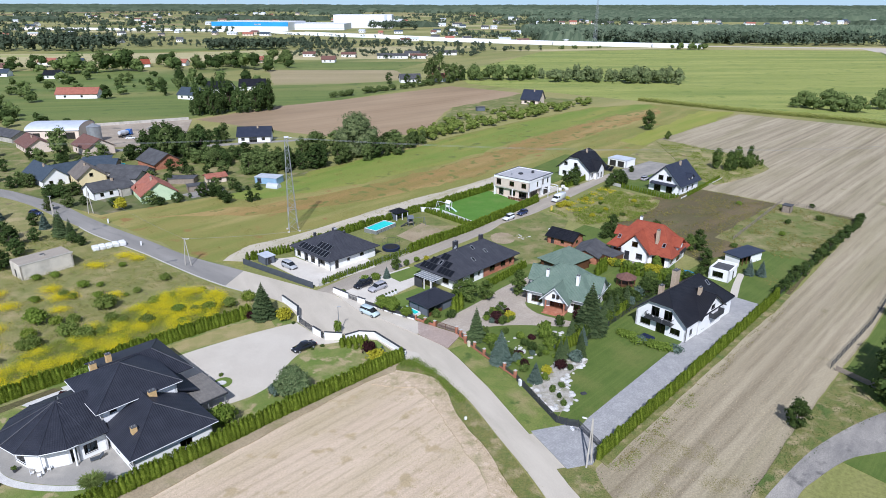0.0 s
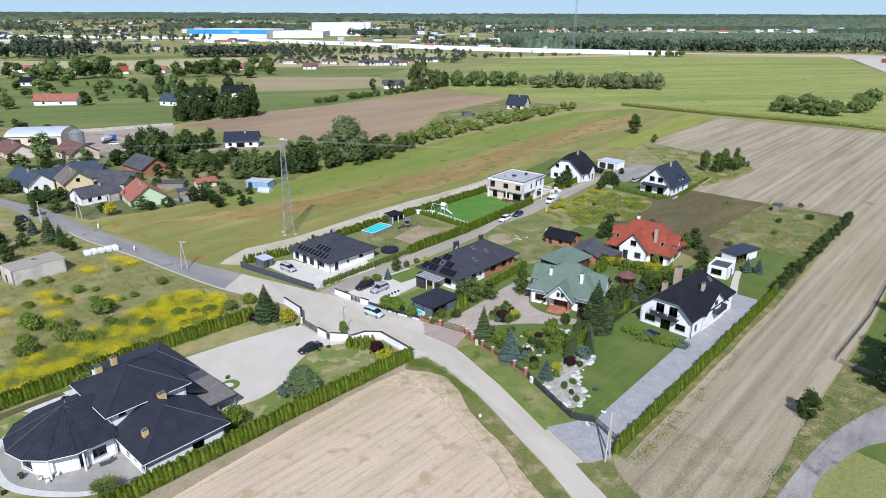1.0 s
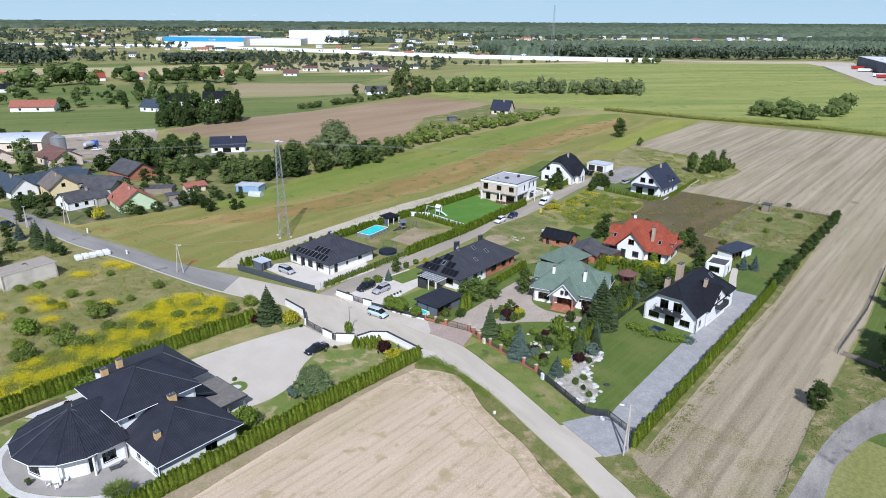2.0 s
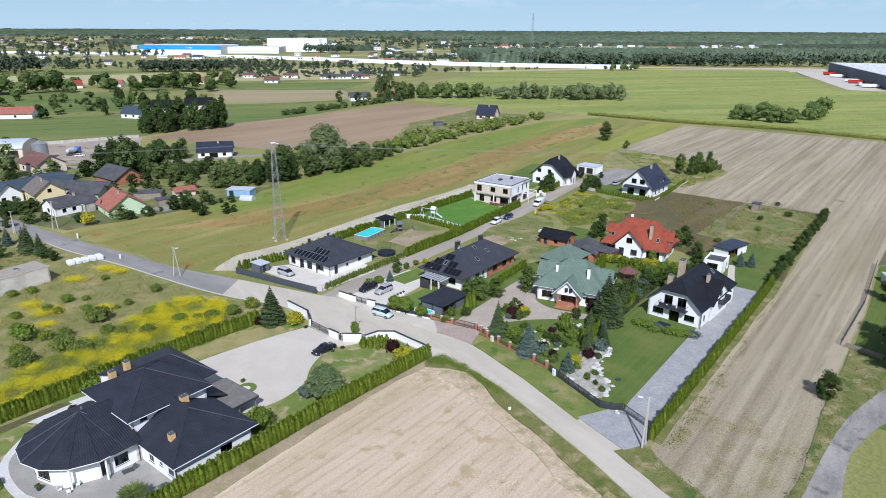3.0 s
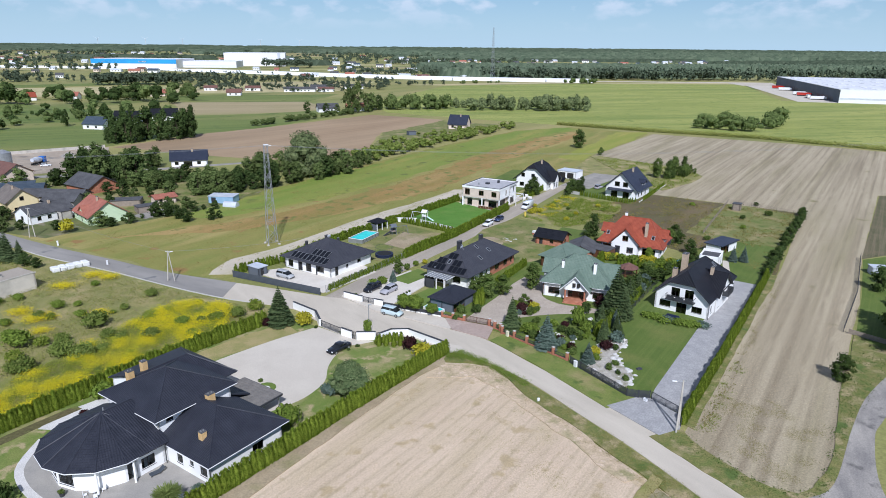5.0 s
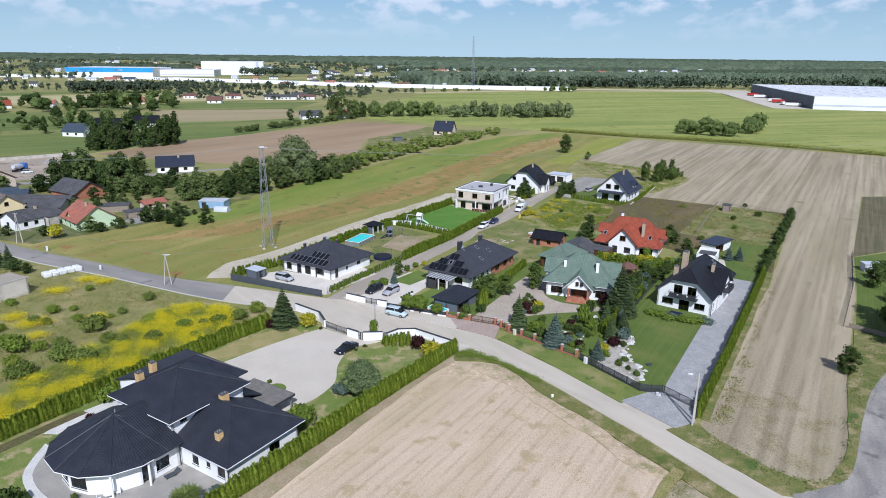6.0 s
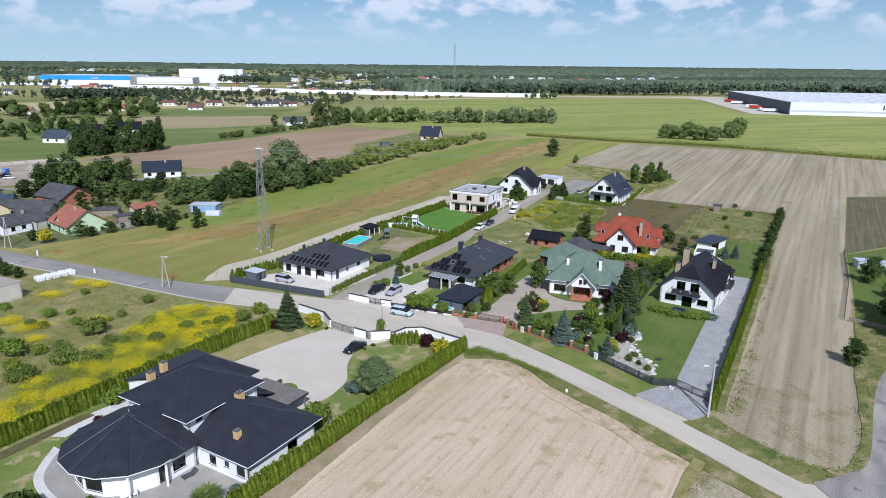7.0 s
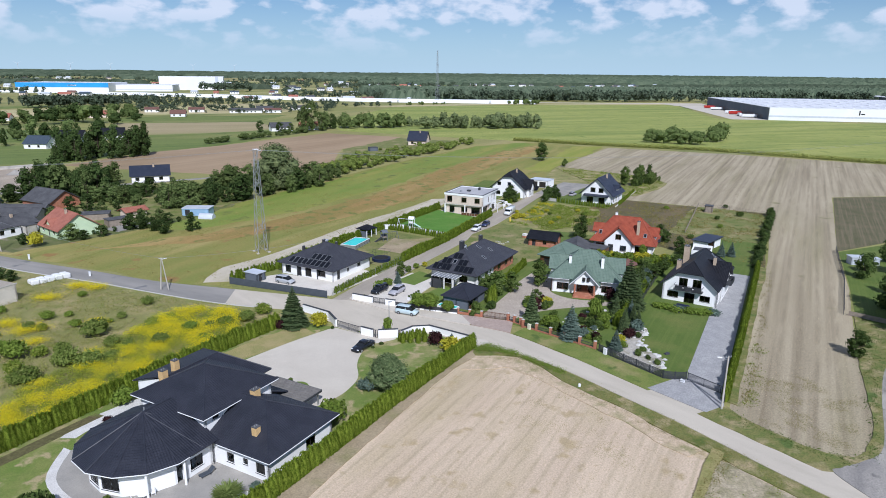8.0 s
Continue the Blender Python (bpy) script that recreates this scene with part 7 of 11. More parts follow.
# old concrete building by the weeds
oc = thing("concrete_building", pose(-97.3, 136.6, 0, 0, 0, 51.4), "old pale concrete building with a weathered flat roof", "building")
storey(oc, M_OLDRENDER, rect(0, 11.5, 0, 6.2), 0, 3.6, {3: [(2, 3.2, 0.1, 2.1, "door")], 1: [(3, 4.5, 1.2, 2.2)]})
part("roof", boxes((0.2, 11.7, 0.2, 6.4, 3.602, 3.72)), M_LANE, oc)
part("parapet", boxes((-0.05, 11.75, -0.05, 0.198, 3.602, 3.85)), M_CONCRETE, oc)
chimney(oc, 6, 3, 3.7, 4.2, 0.9, 0.6, M_CONCRETE)
# wrapped bales
for i, (k, w) in enumerate(itertools.product(range(5), (0, 1))):
    bm = boxes((-0.78, 0.78, -0.6, 0.6, 0, 1.15), bevel=0.2)
    for v in bm.verts:
        v.co += 0.09 * noise.noise_vector(v.co * 1.9 + Vector((i * 5.1, 0, 0)))
        v.co.z = max(v.co.z, 0.0)
    solo("wrapped_bale", bm, M_WRAP, pose(-90.2 + 1.27 * k - 0.85 * w, 156.2 + 0.98 * k + 1.1 * w, 0, 0, 0, 37 + random.uniform(-7, 7)) @ Matrix.Scale(random.uniform(0.9, 1.08), 4), "white plastic-wrapped bale lying by the road", "bale", "bales by the road")

# ---- the older village ----
gable_house(-151.7, 227, -41, 18, 8.5, 3.0, 0.8, M_ROOFBLUE, M_WALL, "white house with a blue-grey tiled gable roof", frames=M_WHITEFRAME, wins={0: [(1.5, 2.7, 0.9, 2.2), (5, 6.2, 0.9, 2.2), (9, 10.2, 0.9, 2.2), (13, 14.2, 0.9, 2.2)], 1: [(2, 3.4, 0.9, 2.2), (5, 6.4, 0.9, 2.2)]})
gable_house(-137, 221, 49, 10, 7.5, 3.2, 0.75, M_ROOFBLUE, M_YELLOWWALL, "yellow gabled house wing with a blue-grey roof", chim=False, wins={3: [(2, 3.2, 0.9, 2.2), (4.6, 5.8, 0.9, 2.2)]})
gable_house(-132.2, 222, -50, 12, 9, 4.2, 0.75, M_ROOFWORN, M_YELLOWWALL, "yellow rendered house with a brown-grey gable roof", wins={0: [(1.5, 2.7, 0.9, 2.2), (5, 6.2, 0.9, 2.2), (9.5, 10.7, 0.9, 2.2)], 1: [(2, 3.2, 0.9, 2.2), (5.6, 6.8, 0.9, 2.2), (3.8, 5, 4.2, 5.4)]})
gable_house(-113.2, 200.7, 51, 13, 8, 2.7, 0.55, M_FELT, M_WALL, "low white cottage with a dark felt roof", over=0.4, wins={0: [(2, 3.2, 0.9, 2.1), (5, 6.2, 0.9, 2.1), (9, 10.2, 0.9, 2.1)], 3: [(3, 4.4, 0.9, 2.1)]})
gable_house(-103.9, 207.9, -54, 13, 10.8, 2.7, 0.7, M_ROOFRED2, M_GREENWALL, "pale green house with a faded red tiled roof", wins={0: [(2, 3.4, 0.9, 2.1), (6, 7, 0.1, 2.1, "door"), (9, 10.4, 0.9, 2.1)]}, frames=M_WHITEFRAME)
gable_house(-121, 249.9, -42, 14.5, 11, 2.5, 0.6, M_FELT, M_BRICK, "red brick barn with a dark felt roof", chim=False)
gable_house(-118, 221.5, -10, 10, 7, 2.6, 0.5, M_FELT, M_CONCRETE, "grey outbuilding with a dark roof", chim=False, wins={0: [(2, 3, 0.9, 1.9), (6, 7.4, 0.1, 2.1, "door")]}, name="outbuilding")
gable_house(-128, 230, -12, 20, 7, 2.6, 0.45, M_FELT, M_CONCRETE, "long grey outbuilding with a dark roof", chim=False, name="outbuilding")
gable_house(-138, 238, 8, 13, 7, 2.6, 0.4, M_ROOFBLUE, M_WOOD, "timber barn with a blue sheet roof", chim=False, name="barn")
gable_house(-188, 280.5, -46, 19, 10, 3.0, 0.6, M_ROOFBROWN, M_CREAM, "cream bungalow with a brown tiled roof", wins={0: [(2, 3.4, 0.9, 2.2), (6, 7.4, 0.9, 2.2), (12, 13.6, 0.9, 2.2)]})
gable_house(-159, 273, -42, 16, 11, 3.6, 0.6, M_ROOFBROWN, M_CREAM, "cream workshop with a brown gable roof", chim=False, wins={0: [(3, 4.6, 0.9, 2.2)]})
gable_house(-208, 268, -40, 14, 9, 3, 0.6, M_ROOFBROWN, M_CREAM, "cream house with a brown roof at the village edge")
gable_house(-214, 300, -30, 22, 9, 3, 0.45, M_FELT, M_CONCRETE, "long grey farm building with a felt roof", chim=False)
gable_house(-83.5, 221, 35, 6.5, 4.6, 2.3, 0.35, M_ROOFRED2, M_CREAM, "cream garden house with a red roof", chim=False, name="garden_house", wins={0: [(1, 2, 0.1, 2.0, "door"), (3.4, 4.8, 0.9, 1.9)]})
flat_shed(-67.6, 222.8, -14, 8.6, 5, 2.3, M_BLUESHEET, M_SHEET, "light blue sheet-metal shed", "shed", {0: [(1, 2.6, 0.1, 2.0, "door")]})
gable_house(-94.5, 292.5, 8, 14.5, 9, 3.0, 0.75, M_ROOFNAVY, M_WALL, "white bungalow with a navy roof behind trees", wins={0: [(1.5, 3, 0.9, 2.2), (5, 8.5, 0.1, 2.3, "french"), (10.5, 12, 0.9, 2.2)]})
flat_shed(-97.5, 220.5, 5, 9, 5, 2.0, M_WOOD, M_FELT, "low dark lean-to between village houses")
shed = thing("open_shed", pose(-140, 244.5, 0, 0, 0, 20), "open timber shed with a blue-grey sheet roof", "shed")
part("roof", boxes((-0.4, 10.4, -0.4, 6.4, 2.9, 3.1)), M_ROOFBLUE, shed)
for u, v in ((0.2, 0.2), (5, 0.2), (9.8, 0.2), (0.2, 5.8), (9.8, 5.8)):
    part("post", boxes((u - 0.1, u + 0.1, v - 0.1, v + 0.1, 0, 2.9)), M_WOOD, shed)
part("back_wall", boxes((0.1, 9.9, 5.9, 6.0, 0, 2.9)), M_WOOD, shed)
solo("garden_pool", prism(bmesh.new(), (0, 0, 0), (0, 0, 1.1), 2.4, 20), M_WATER, pose(-127, 246.3, 0), "round above-ground garden pool with light blue water", "pool")
solo("yard_wall", boxes((0, 46, 0, 0.4, 0, 1.6)), M_CONCRETE, pose(-180, 331, 0, 0, 0, 27), "pale concrete wall round a works yard", "wall", "", "structure")
flat_shed(-106.4, 205.2, 51, 3.2, 3.4, 2.6, M_CONCRETE, M_FELT, "grey porch between two village houses", "porch", {3: [(0.8, 1.8, 0.1, 2.1, "door")]})
gable_house(-98.6, 201.2, 36, 4.6, 5.0, 2.9, 0.7, M_ROOFRED2, M_GREENWALL, "pale green porch wing with a faded red roof", chim=False, name="house_wing", wins={3: [(1.2, 2.2, 0.9, 2.1), (3, 4, 0.9, 2.1)]}, frames=M_WHITEFRAME, over=0.4)
flat_shed(-124.5, 236.5, -12, 12, 4, 2.4, M_WALL, M_FELT, "low white lean-to with a dark roof", wins={0: [(1.5, 2.5, 0.1, 2.0, "door"), (5, 6.4, 0.9, 1.8), (8.5, 9.9, 0.9, 1.8)]})
flat_shed(-86.5, 210.5, 30, 6, 4, 2.0, M_WOOD, M_FELT, "dark timber shed beside a paved yard")
# polytunnel behind the blue shed
bm = bmesh.new()
arc = [(1.4 * math.cos(math.pi * i / 10), 1.6 * math.sin(math.pi * i / 10)) for i in range(11)]
rows_ = [[bm.verts.new((a, y, b)) for a, b in arc] for y in (0, 1.5, 3, 4.5)]
for r0, r1 in zip(rows_, rows_[1:]):
    for i in range(10):
        bm.faces.new((r0[i], r0[i + 1], r1[i + 1], r1[i]))
bm.faces.new(rows_[0]), bm.faces.new(rows_[-1][::-1])
solo("garden_tunnel", bm, M_SHEET, pose(-57.5, 216.5, 0, 0, 0, 70), "small translucent garden polytunnel", "greenhouse")

# works hall with a curved roof
hall = thing("works_hall", pose(-194, 297.5, 0, 0, 0, 6), "white works hall with a curved sheet roof", "hall")
n = 12
for u0, u1, nm in ((0, 24, "curved_roof"),):
    bm = bmesh.new()
    arcs = [[bm.verts.new((u, 9 - 9.6 * math.cos(math.pi * i / n), 4.2 + 2.6 * math.sin(math.pi * i / n))) for i in range(n + 1)] for u in (u0, (u0 + u1) / 2, u1)]
    for p, q in zip(arcs, arcs[1:]):
        for i in range(n):
            bm.faces.new((p[i], q[i], q[i + 1], p[i + 1]))
    part(nm, bm, M_SHEET, hall)
top = [(9 + 9 * math.cos(math.pi * i / 8), 4.1 + 2.5 * math.sin(math.pi * i / 8)) for i in range(1, 8)]
storey(hall, M_CREAM, rect(0.3, 23.7, 0, 18), 0, 4.1, {0: [(3, 6, 0.1, 3, "garage"), (9, 11, 1.5, 2.8), (13, 15, 1.5, 2.8), (17.5, 21.5, 0.1, 3.2, "garage")]}, None, {1: top, 3: top})
silo = thing("silo", pose(-160.3, 294.5, 0), "galvanised steel grain silo", "silo")
part("barrel", prism(bmesh.new(), (0, 0, 0), (0, 0, 7), 3.0, 20), M_STEEL, silo)
part("cone_roof", prism(bmesh.new(), (0, 0, 7.002), (0, 0, 8.3), 3.1, 20, 0.4), M_STEEL, silo)
for i in range(3):
    part("hoop", prism(bmesh.new(), (0, 0, 1.5 + i * 2), (0, 0, 1.65 + i * 2), 3.05, 20), M_STEEL, silo)
for x, y, s in ((-139, 322, 3.2), (-132, 316, 2.4), (-147, 326, 2.6)):
    bm = bmesh.new()
    bmesh.ops.create_icosphere(bm, subdivisions=3, radius=1.0)
    for v in bm.verts:
        d = max(0.0, 1 - math.hypot(v.co.x, v.co.y))
        v.co = Vector((v.co.x * s * 1.6, v.co.y * s * 1.2, -0.05 if v.co.z <= 0 else d * s * 0.9 + 0.1 * noise.noise(v.co * 4)))
    solo("gravel_heap", bm, M_GRAVEL if s < 3 else M_SAND, pose(x, y, 0), "heap of sand and gravel in a works yard", "heap", "heaps in the yard")

# the lone house in the fields
gable_house(47.0, 413.5, -28, 11.5, 10, 3.4, 1.0, M_ROOFNAVY, M_CREAM, "cream house with a steep dark blue roof among fields", over=0.7, wins={0: [(2, 3.6, 0.9, 2.3), (6, 9, 0.1, 2.3, "french")], 1: [(3, 4.4, 0.9, 2.3), (4.4, 5.8, 4.2, 5.4)]})
flat_shed(18, 384, 15, 5, 3, 2.2, M_GREYHALL, M_FELT, "small dark shed beside an orchard row")
# farmstead and scattered houses
SCATTER = [(-36, 523, 12, 16, 9, M_FELT, M_WALL, "white farmhouse with a grey roof"), (-14, 531, 5, 14, 8, M_ROOFRED2, M_WALL, "white farm building with a faded red roof"), (-2, 538, 40, 9, 7, M_FELT, M_WALL, "small white farm building"),
           (-255, 430, 6, 26, 10, M_ROOFRED2, M_WALL, "white ranch house with a faded red roof"), (-176, 432, -20, 14, 11, M_ROOFBLUE, M_WALL, "white house with a dark blue roof"), (-168, 462, -10, 16, 12, M_ROOFBLK, M_WALL, "white house with a black roof"), (-148, 474, 10, 18, 12, M_ROOFBLK, M_WALL, "white house with a black roof"),
           (-405, 664, -10, 18, 10, M_ROOFRED2, M_WALL, "far white house with a red roof"), (-372, 650, 15, 18, 11, M_ROOFBLUE, M_WALL, "far white house with a grey-blue roof"), (-300, 640, 30, 16, 11, M_ROOFRED, M_WALL, "far white house with an orange roof"), (-345, 620, 80, 14, 9, M_ROOFRED, M_CREAM, "far cream house with an orange roof"), (-272, 660, -5, 16, 9, M_ROOFRED2, M_WALL, "far white house with a red roof"), (-420, 610, 0, 16, 9, M_ROOFBROWN, M_CREAM, "far cream house with a brown roof"), (-330, 545, 5, 14, 9, M_ROOFBLK, M_WALL, "far white house with a black roof"), (-200, 690, 20, 16, 9, M_ROOFRED2, M_CREAM, "far cream house with a red roof"), (-130, 700, 0, 14, 9, M_ROOFBROWN, M_WALL, "far house with a brown roof"), (-385, 560, 0, 16, 8, M_ROOFBLUE, M_WALL, "far white house with a blue roof")]
for x, y, turn, L, W, rm, wm, lab in SCATTER:
    gable_house(x, y, turn, L, W, 3.2, 0.7, rm, wm, lab, chim=False, wins={0: [(L * 0.2, L * 0.2 + 1.4, 0.9, 2.2), (L * 0.6, L * 0.6 + 1.4, 0.9, 2.2)]}, group="scattered houses")


# ---- walls, fences and gates ----
def run(a, b):
    """Length and pose of a straight run from a to b."""
    return math.dist(a, b), pose(*a, 0, 0, 0, math.degrees(math.atan2(b[1] - a[1], b[0] - a[0])))


def white_wall(pts, h, label, w=0.32):
    ob = None
    o = Vector((*pts[0], 0))
    ob = thing("garden_wall", pose(*pts[0], 0), label, "wall", "white walls along the road")
    for a, b in zip(pts, pts[1:]):
        L, m = run(a, b)
        p = part("wall_panel", boxes((-0.1, L + 0.1, -w / 2, w / 2, 0, h), bevel=0.02), M_WALL, ob)
        p.matrix_basis = Matrix.Translation(-o) @ m
        part("coping", boxes((-0.15, L + 0.15, -w / 2 - 0.06, w / 2 + 0.06, h + 0.002, h + 0.08), bevel=0.015), M_DARK, p)
    return ob


def slat_gate(a, b, h, label, material=None, lift=0.08, spacing=0.16, name="gate"):
    L, m = run(a, b)
    ob = thing(name, m, label, "gate")
    mt = material or M_DARK
    part("gate_frame", boxes((0, L, -0.03, 0.03, lift, lift + 0.08), (0, L, -0.03, 0.03, h - 0.08, h), (0, 0.08, -0.03, 0.03, lift + 0.08, h - 0.08), (L - 0.08, L, -0.03, 0.03, lift + 0.08, h - 0.08), (L / 2 - 0.04, L / 2 + 0.04, -0.03, 0.03, lift + 0.08, h - 0.08)), mt, ob)
    me = mesh_of("slat", boxes((0, 0.05, -0.015, 0.015, lift + 0.08, h - 0.08)), mt)
    for i in range(int((L - 0.2) / spacing)):
        shared("slat", me, ob, pose(0.12 + i * spacing, 0, 0))
    return ob


def panel_fence(pts, h, label, step=2.5, material=None, wall_h=0.0, wall_m=None, posts=None, post_w=0.1, post_h=None, group="fences"):
    """Posts and solid or railed panels along a line."""
    o = Vector((*pts[0], 0))
    ob = thing("fence", pose(*pts[0], 0), label, "fence", group)
    mt = material or M_DARK
    for a, b in zip(pts, pts[1:]):
        L, m = run(a, b)
        n = max(1, round(L / step))
        s = L / n
        m = Matrix.Translation(-o) @ m
        for i in range(n + 1):
            p = part("post", boxes((-post_w / 2, post_w / 2, -post_w / 2, post_w / 2, 0, post_h or h + 0.05)), posts or mt, ob)
            p.matrix_basis = m @ pose(i * s, 0, 0)
            if posts is M_BRICK:
                part("post_cap", boxes((-post_w / 2 - 0.05, post_w / 2 + 0.05, -post_w / 2 - 0.05, post_w / 2 + 0.05, (post_h or h) + 0.002, (post_h or h) + 0.08), bevel=0.02), M_KERB, p)
            if i < n:
                bm = boxes((post_w / 2, s - post_w / 2, -0.02, 0.02, max(0.08, wall_h), h))
                if posts is M_BRICK:
                    bm.free()
                    bm = bmesh.new()
                    for k in range(int(s / 0.2)):
                        box(bm, post_w / 2 + k * 0.2, post_w / 2 + k * 0.2 + 0.04, -0.02, 0.02, wall_h, h - 0.15)
                    box(bm, post_w / 2, s - post_w / 2, -0.025, 0.025, wall_h + 0.1, wall_h + 0.16)
                    box(bm, post_w / 2, s - post_w / 2, -0.025, 0.025, h - 0.3, h - 0.24)
                slatted = mt is M_DARK and posts is None and not wall_h
                if slatted:
                    bm.free()
                    bm = boxes((post_w / 2, post_w / 2 + 0.05, -0.03, 0.03, 0.06, h), (s - post_w / 2 - 0.05, s - post_w / 2, -0.03, 0.03, 0.06, h))
                p = part("panel", bm, mt, ob)
                p.matrix_basis = m @ pose(i * s, 0, 0)
                if slatted:
                    k = int((h - 0.1) / 0.15)
                    for j in range(k):
                        z = 0.08 + j * (h - 0.1) / k
                        part("slat", boxes((post_w / 2 + 0.052, s - post_w / 2 - 0.052, -0.012, 0.012, z, z + 0.115)), mt, p)
                if wall_h and wall_m:
                    p = part("base_wall", boxes((post_w / 2, s - post_w / 2, -0.12, 0.12, 0, wall_h - 0.004)), wall_m, ob)
                    p.matrix_basis = m @ pose(i * s, 0, 0)
    return ob


white_wall([(-34.9, 126.4), (-30.5, 121.2), (-29.6, 117.0)], 1.5, "white rendered garden wall with dark coping at a gate")
white_wall([(-25.6, 112.1), (-23.9, 110.4)], 1.6, "short white rendered gate wall with dark coping")
white_wall([(-22.9, 109.7), (-19.7, 109.3)], 1.7, "white rendered wall with dark coping beside a gate")
white_wall([(-18.9, 109.4), (-16.6, 110.9), (-13.5, 110.6), (-7.3, 103.6)], 1.3, "long white garden wall with dark coping along the pavement")
white_wall([(-24.7, 130.9), (-21.2, 127.9)], 1.4, "low white rendered wall with dark coping")
white_wall([(-18.7, 126.0), (-17.1, 124.9)], 1.4, "short white rendered gate pier")
slat_gate((-29.4, 116.5), (-25.8, 112.4), 1.5, "dark slatted metal gate of a villa")
slat_gate((-23.8, 110.3), (-23.1, 109.9), 1.6, "narrow dark metal wicket gate")
slat_gate((-19.5, 109.3), (-19.0, 109.4), 1.5, "narrow dark metal wicket gate")
slat_gate((-21.0, 127.8), (-18.9, 126.2), 1.4, "dark slatted sliding gate of a court")
panel_fence([(-49.6, 147.4), (-29.8, 133.2)], 1.6, "long slate-grey panel fence along the road", material=M_FENCEGREY)
panel_fence([(-17.0, 124.8), (-11.8, 121.3), (-6.2, 117.8)], 1.1, "low anthracite fence beside clipped trees", wall_h=0.4, wall_m=M_WALL)
panel_fence([(3.8, 108.7), (12.0, 96.4)], 1.25, "brick-pillared fence with dark railings and a low base wall", step=2.9, wall_h=0.4, wall_m=M_BRICK, posts=M_BRICK, post_w=0.42, post_h=1.55)
panel_fence([(-6.0, 117.9), (-2.1, 115.2)], 1.0, "low brick garden wall with pillars beside a gate", step=1.9, wall_h=0.6, wall_m=M_BRICK, posts=M_BRICK, post_w=0.42, post_h=1.3)
slat_gate((-1.8, 115.0), (1.9, 112.4), 1.4, "dark ironwork double gate between brick pillars", M_BROWNWOOD)
panel_fence([(2.2, 112.2), (3.7, 109.6)], 1.3, "brick pillars with a small wooden gate", step=1.6, wall_h=0.3, wall_m=M_BRICK, posts=M_BRICK, post_w=0.45, post_h=1.6)
panel_fence([(12.2, 95.4), (17.0, 83.8), (18.5, 83.0), (20.2, 82.6)], 1.5, "solid anthracite panel fence along a verge", step=2.5)
slat_gate((20.3, 82.4), (22.4, 77.4), 1.45, "dark slatted sliding gate across a sett drive")
panel_fence([(22.5, 77.2), (21.0, 74.8)], 1.6, "anthracite gate wing beside a lamp pole", step=1.3)
panel_fence([(57, 222.7), (60.5, 218.4)], 1.3, "pale panel fence beside a lane", step=2.2, material=M_KERB)
panel_fence([(77, 205), (100.5, 231)], 0.5, "low white concrete plinth fence", step=3, material=M_TRIM)
panel_fence([(68.5, 99.3), (74, 90.5)], 1.0, "low grey garden fence", step=2.4, material=M_WOOD)
def wire_fence(pts, h, label, step=2.8, material=None):
    """Posts and thin strands along a line."""
    o = Vector((*pts[0], 0))
    ob = thing("wire_fence", pose(*pts[0], 0), label, "fence", "wire fences")
    for a, b in zip(pts, pts[1:]):
        L, m = run(a, b)
        n = max(1, round(L / step))
        m = Matrix.Translation(-o) @ m
        for i in range(n + 1):
            p = part("post", boxes((-0.04, 0.04, -0.04, 0.04, 0, h + 0.05)), material or M_DARK, ob)
            p.matrix_basis = m @ pose(i * L / n, 0, 0)
        bm = bmesh.new()
        for k in range(int(h / 0.18)):
            prism(bm, (0, 0, 0.15 + k * 0.18), (L, 0, 0.15 + k * 0.18), 0.018, 4)
        for k in range(int(L / 0.7)):
            prism(bm, (k * 0.7, 0, 0.1), (k * 0.7, 0, h - 0.05), 0.014, 4)
        p = part("mesh", bm, material or M_DARK, ob)
        p.matrix_basis = m
    return ob


wire_fence([(68, 100), (86, 117.4), (106, 139.5)], 1.5, "dark green wire fence along the stubble field")
wire_fence([(26.6, 109.0), (40.2, 124.0), (46.6, 131.0)], 1.3, "thin wire fence between two gardens")
wire_fence([(73.5, 130.2), (91, 148.8), (121, 180.5)], 1.4, "dark wire fence along a rough plot")
wire_fence([(121.5, 181.5), (108.2, 201.6), (78, 166)], 1.3, "timber and wire fence round a rough plot", material=M_WOOD)
panel_fence([(-1, 188.5), (7.4, 178.4)], 1.2, "white panel fence between two gardens", step=2.1, material=M_TRIM)
panel_fence([(-7.8, 190.5), (-2.0, 189.0)], 1.5, "white rendered garden screen", step=2.1, material=M_TRIM)

# mesh fence with concrete foot along the lane
fence_line = [(-28.6, 134.4), (-13.8, 150.6), (6.2, 172.2), (25, 195.5)]
mf = thing("mesh_fence", pose(*fence_line[0], 0), "grey wire-mesh fence with concrete foot along a lane", "fence", "fences")
for a, b in zip(fence_line, fence_line[1:]):
    L, m = run(a, b)
    m = Matrix.Translation((-fence_line[0][0], -fence_line[0][1], 0)) @ m
    p = part("foot", boxes((0, L - 0.02, -0.06, 0.06, 0, 0.28)), M_KERB, mf)
    p.matrix_basis = m
    n = int(L / 2.5)
    for i in range(n + 1):
        p = part("post", boxes((-0.03, 0.03, -0.03, 0.03, 0, 1.75)), M_STEEL, mf)
        p.matrix_basis = m @ pose(i * L / n, 0, 0)
    for k in range(5):
        p = part("wire", prism(bmesh.new(), (0, 0, 0.4 + k * 0.3), (L, 0, 0.4 + k * 0.3), 0.012, 4), M_STEEL, mf)
        p.matrix_basis = m


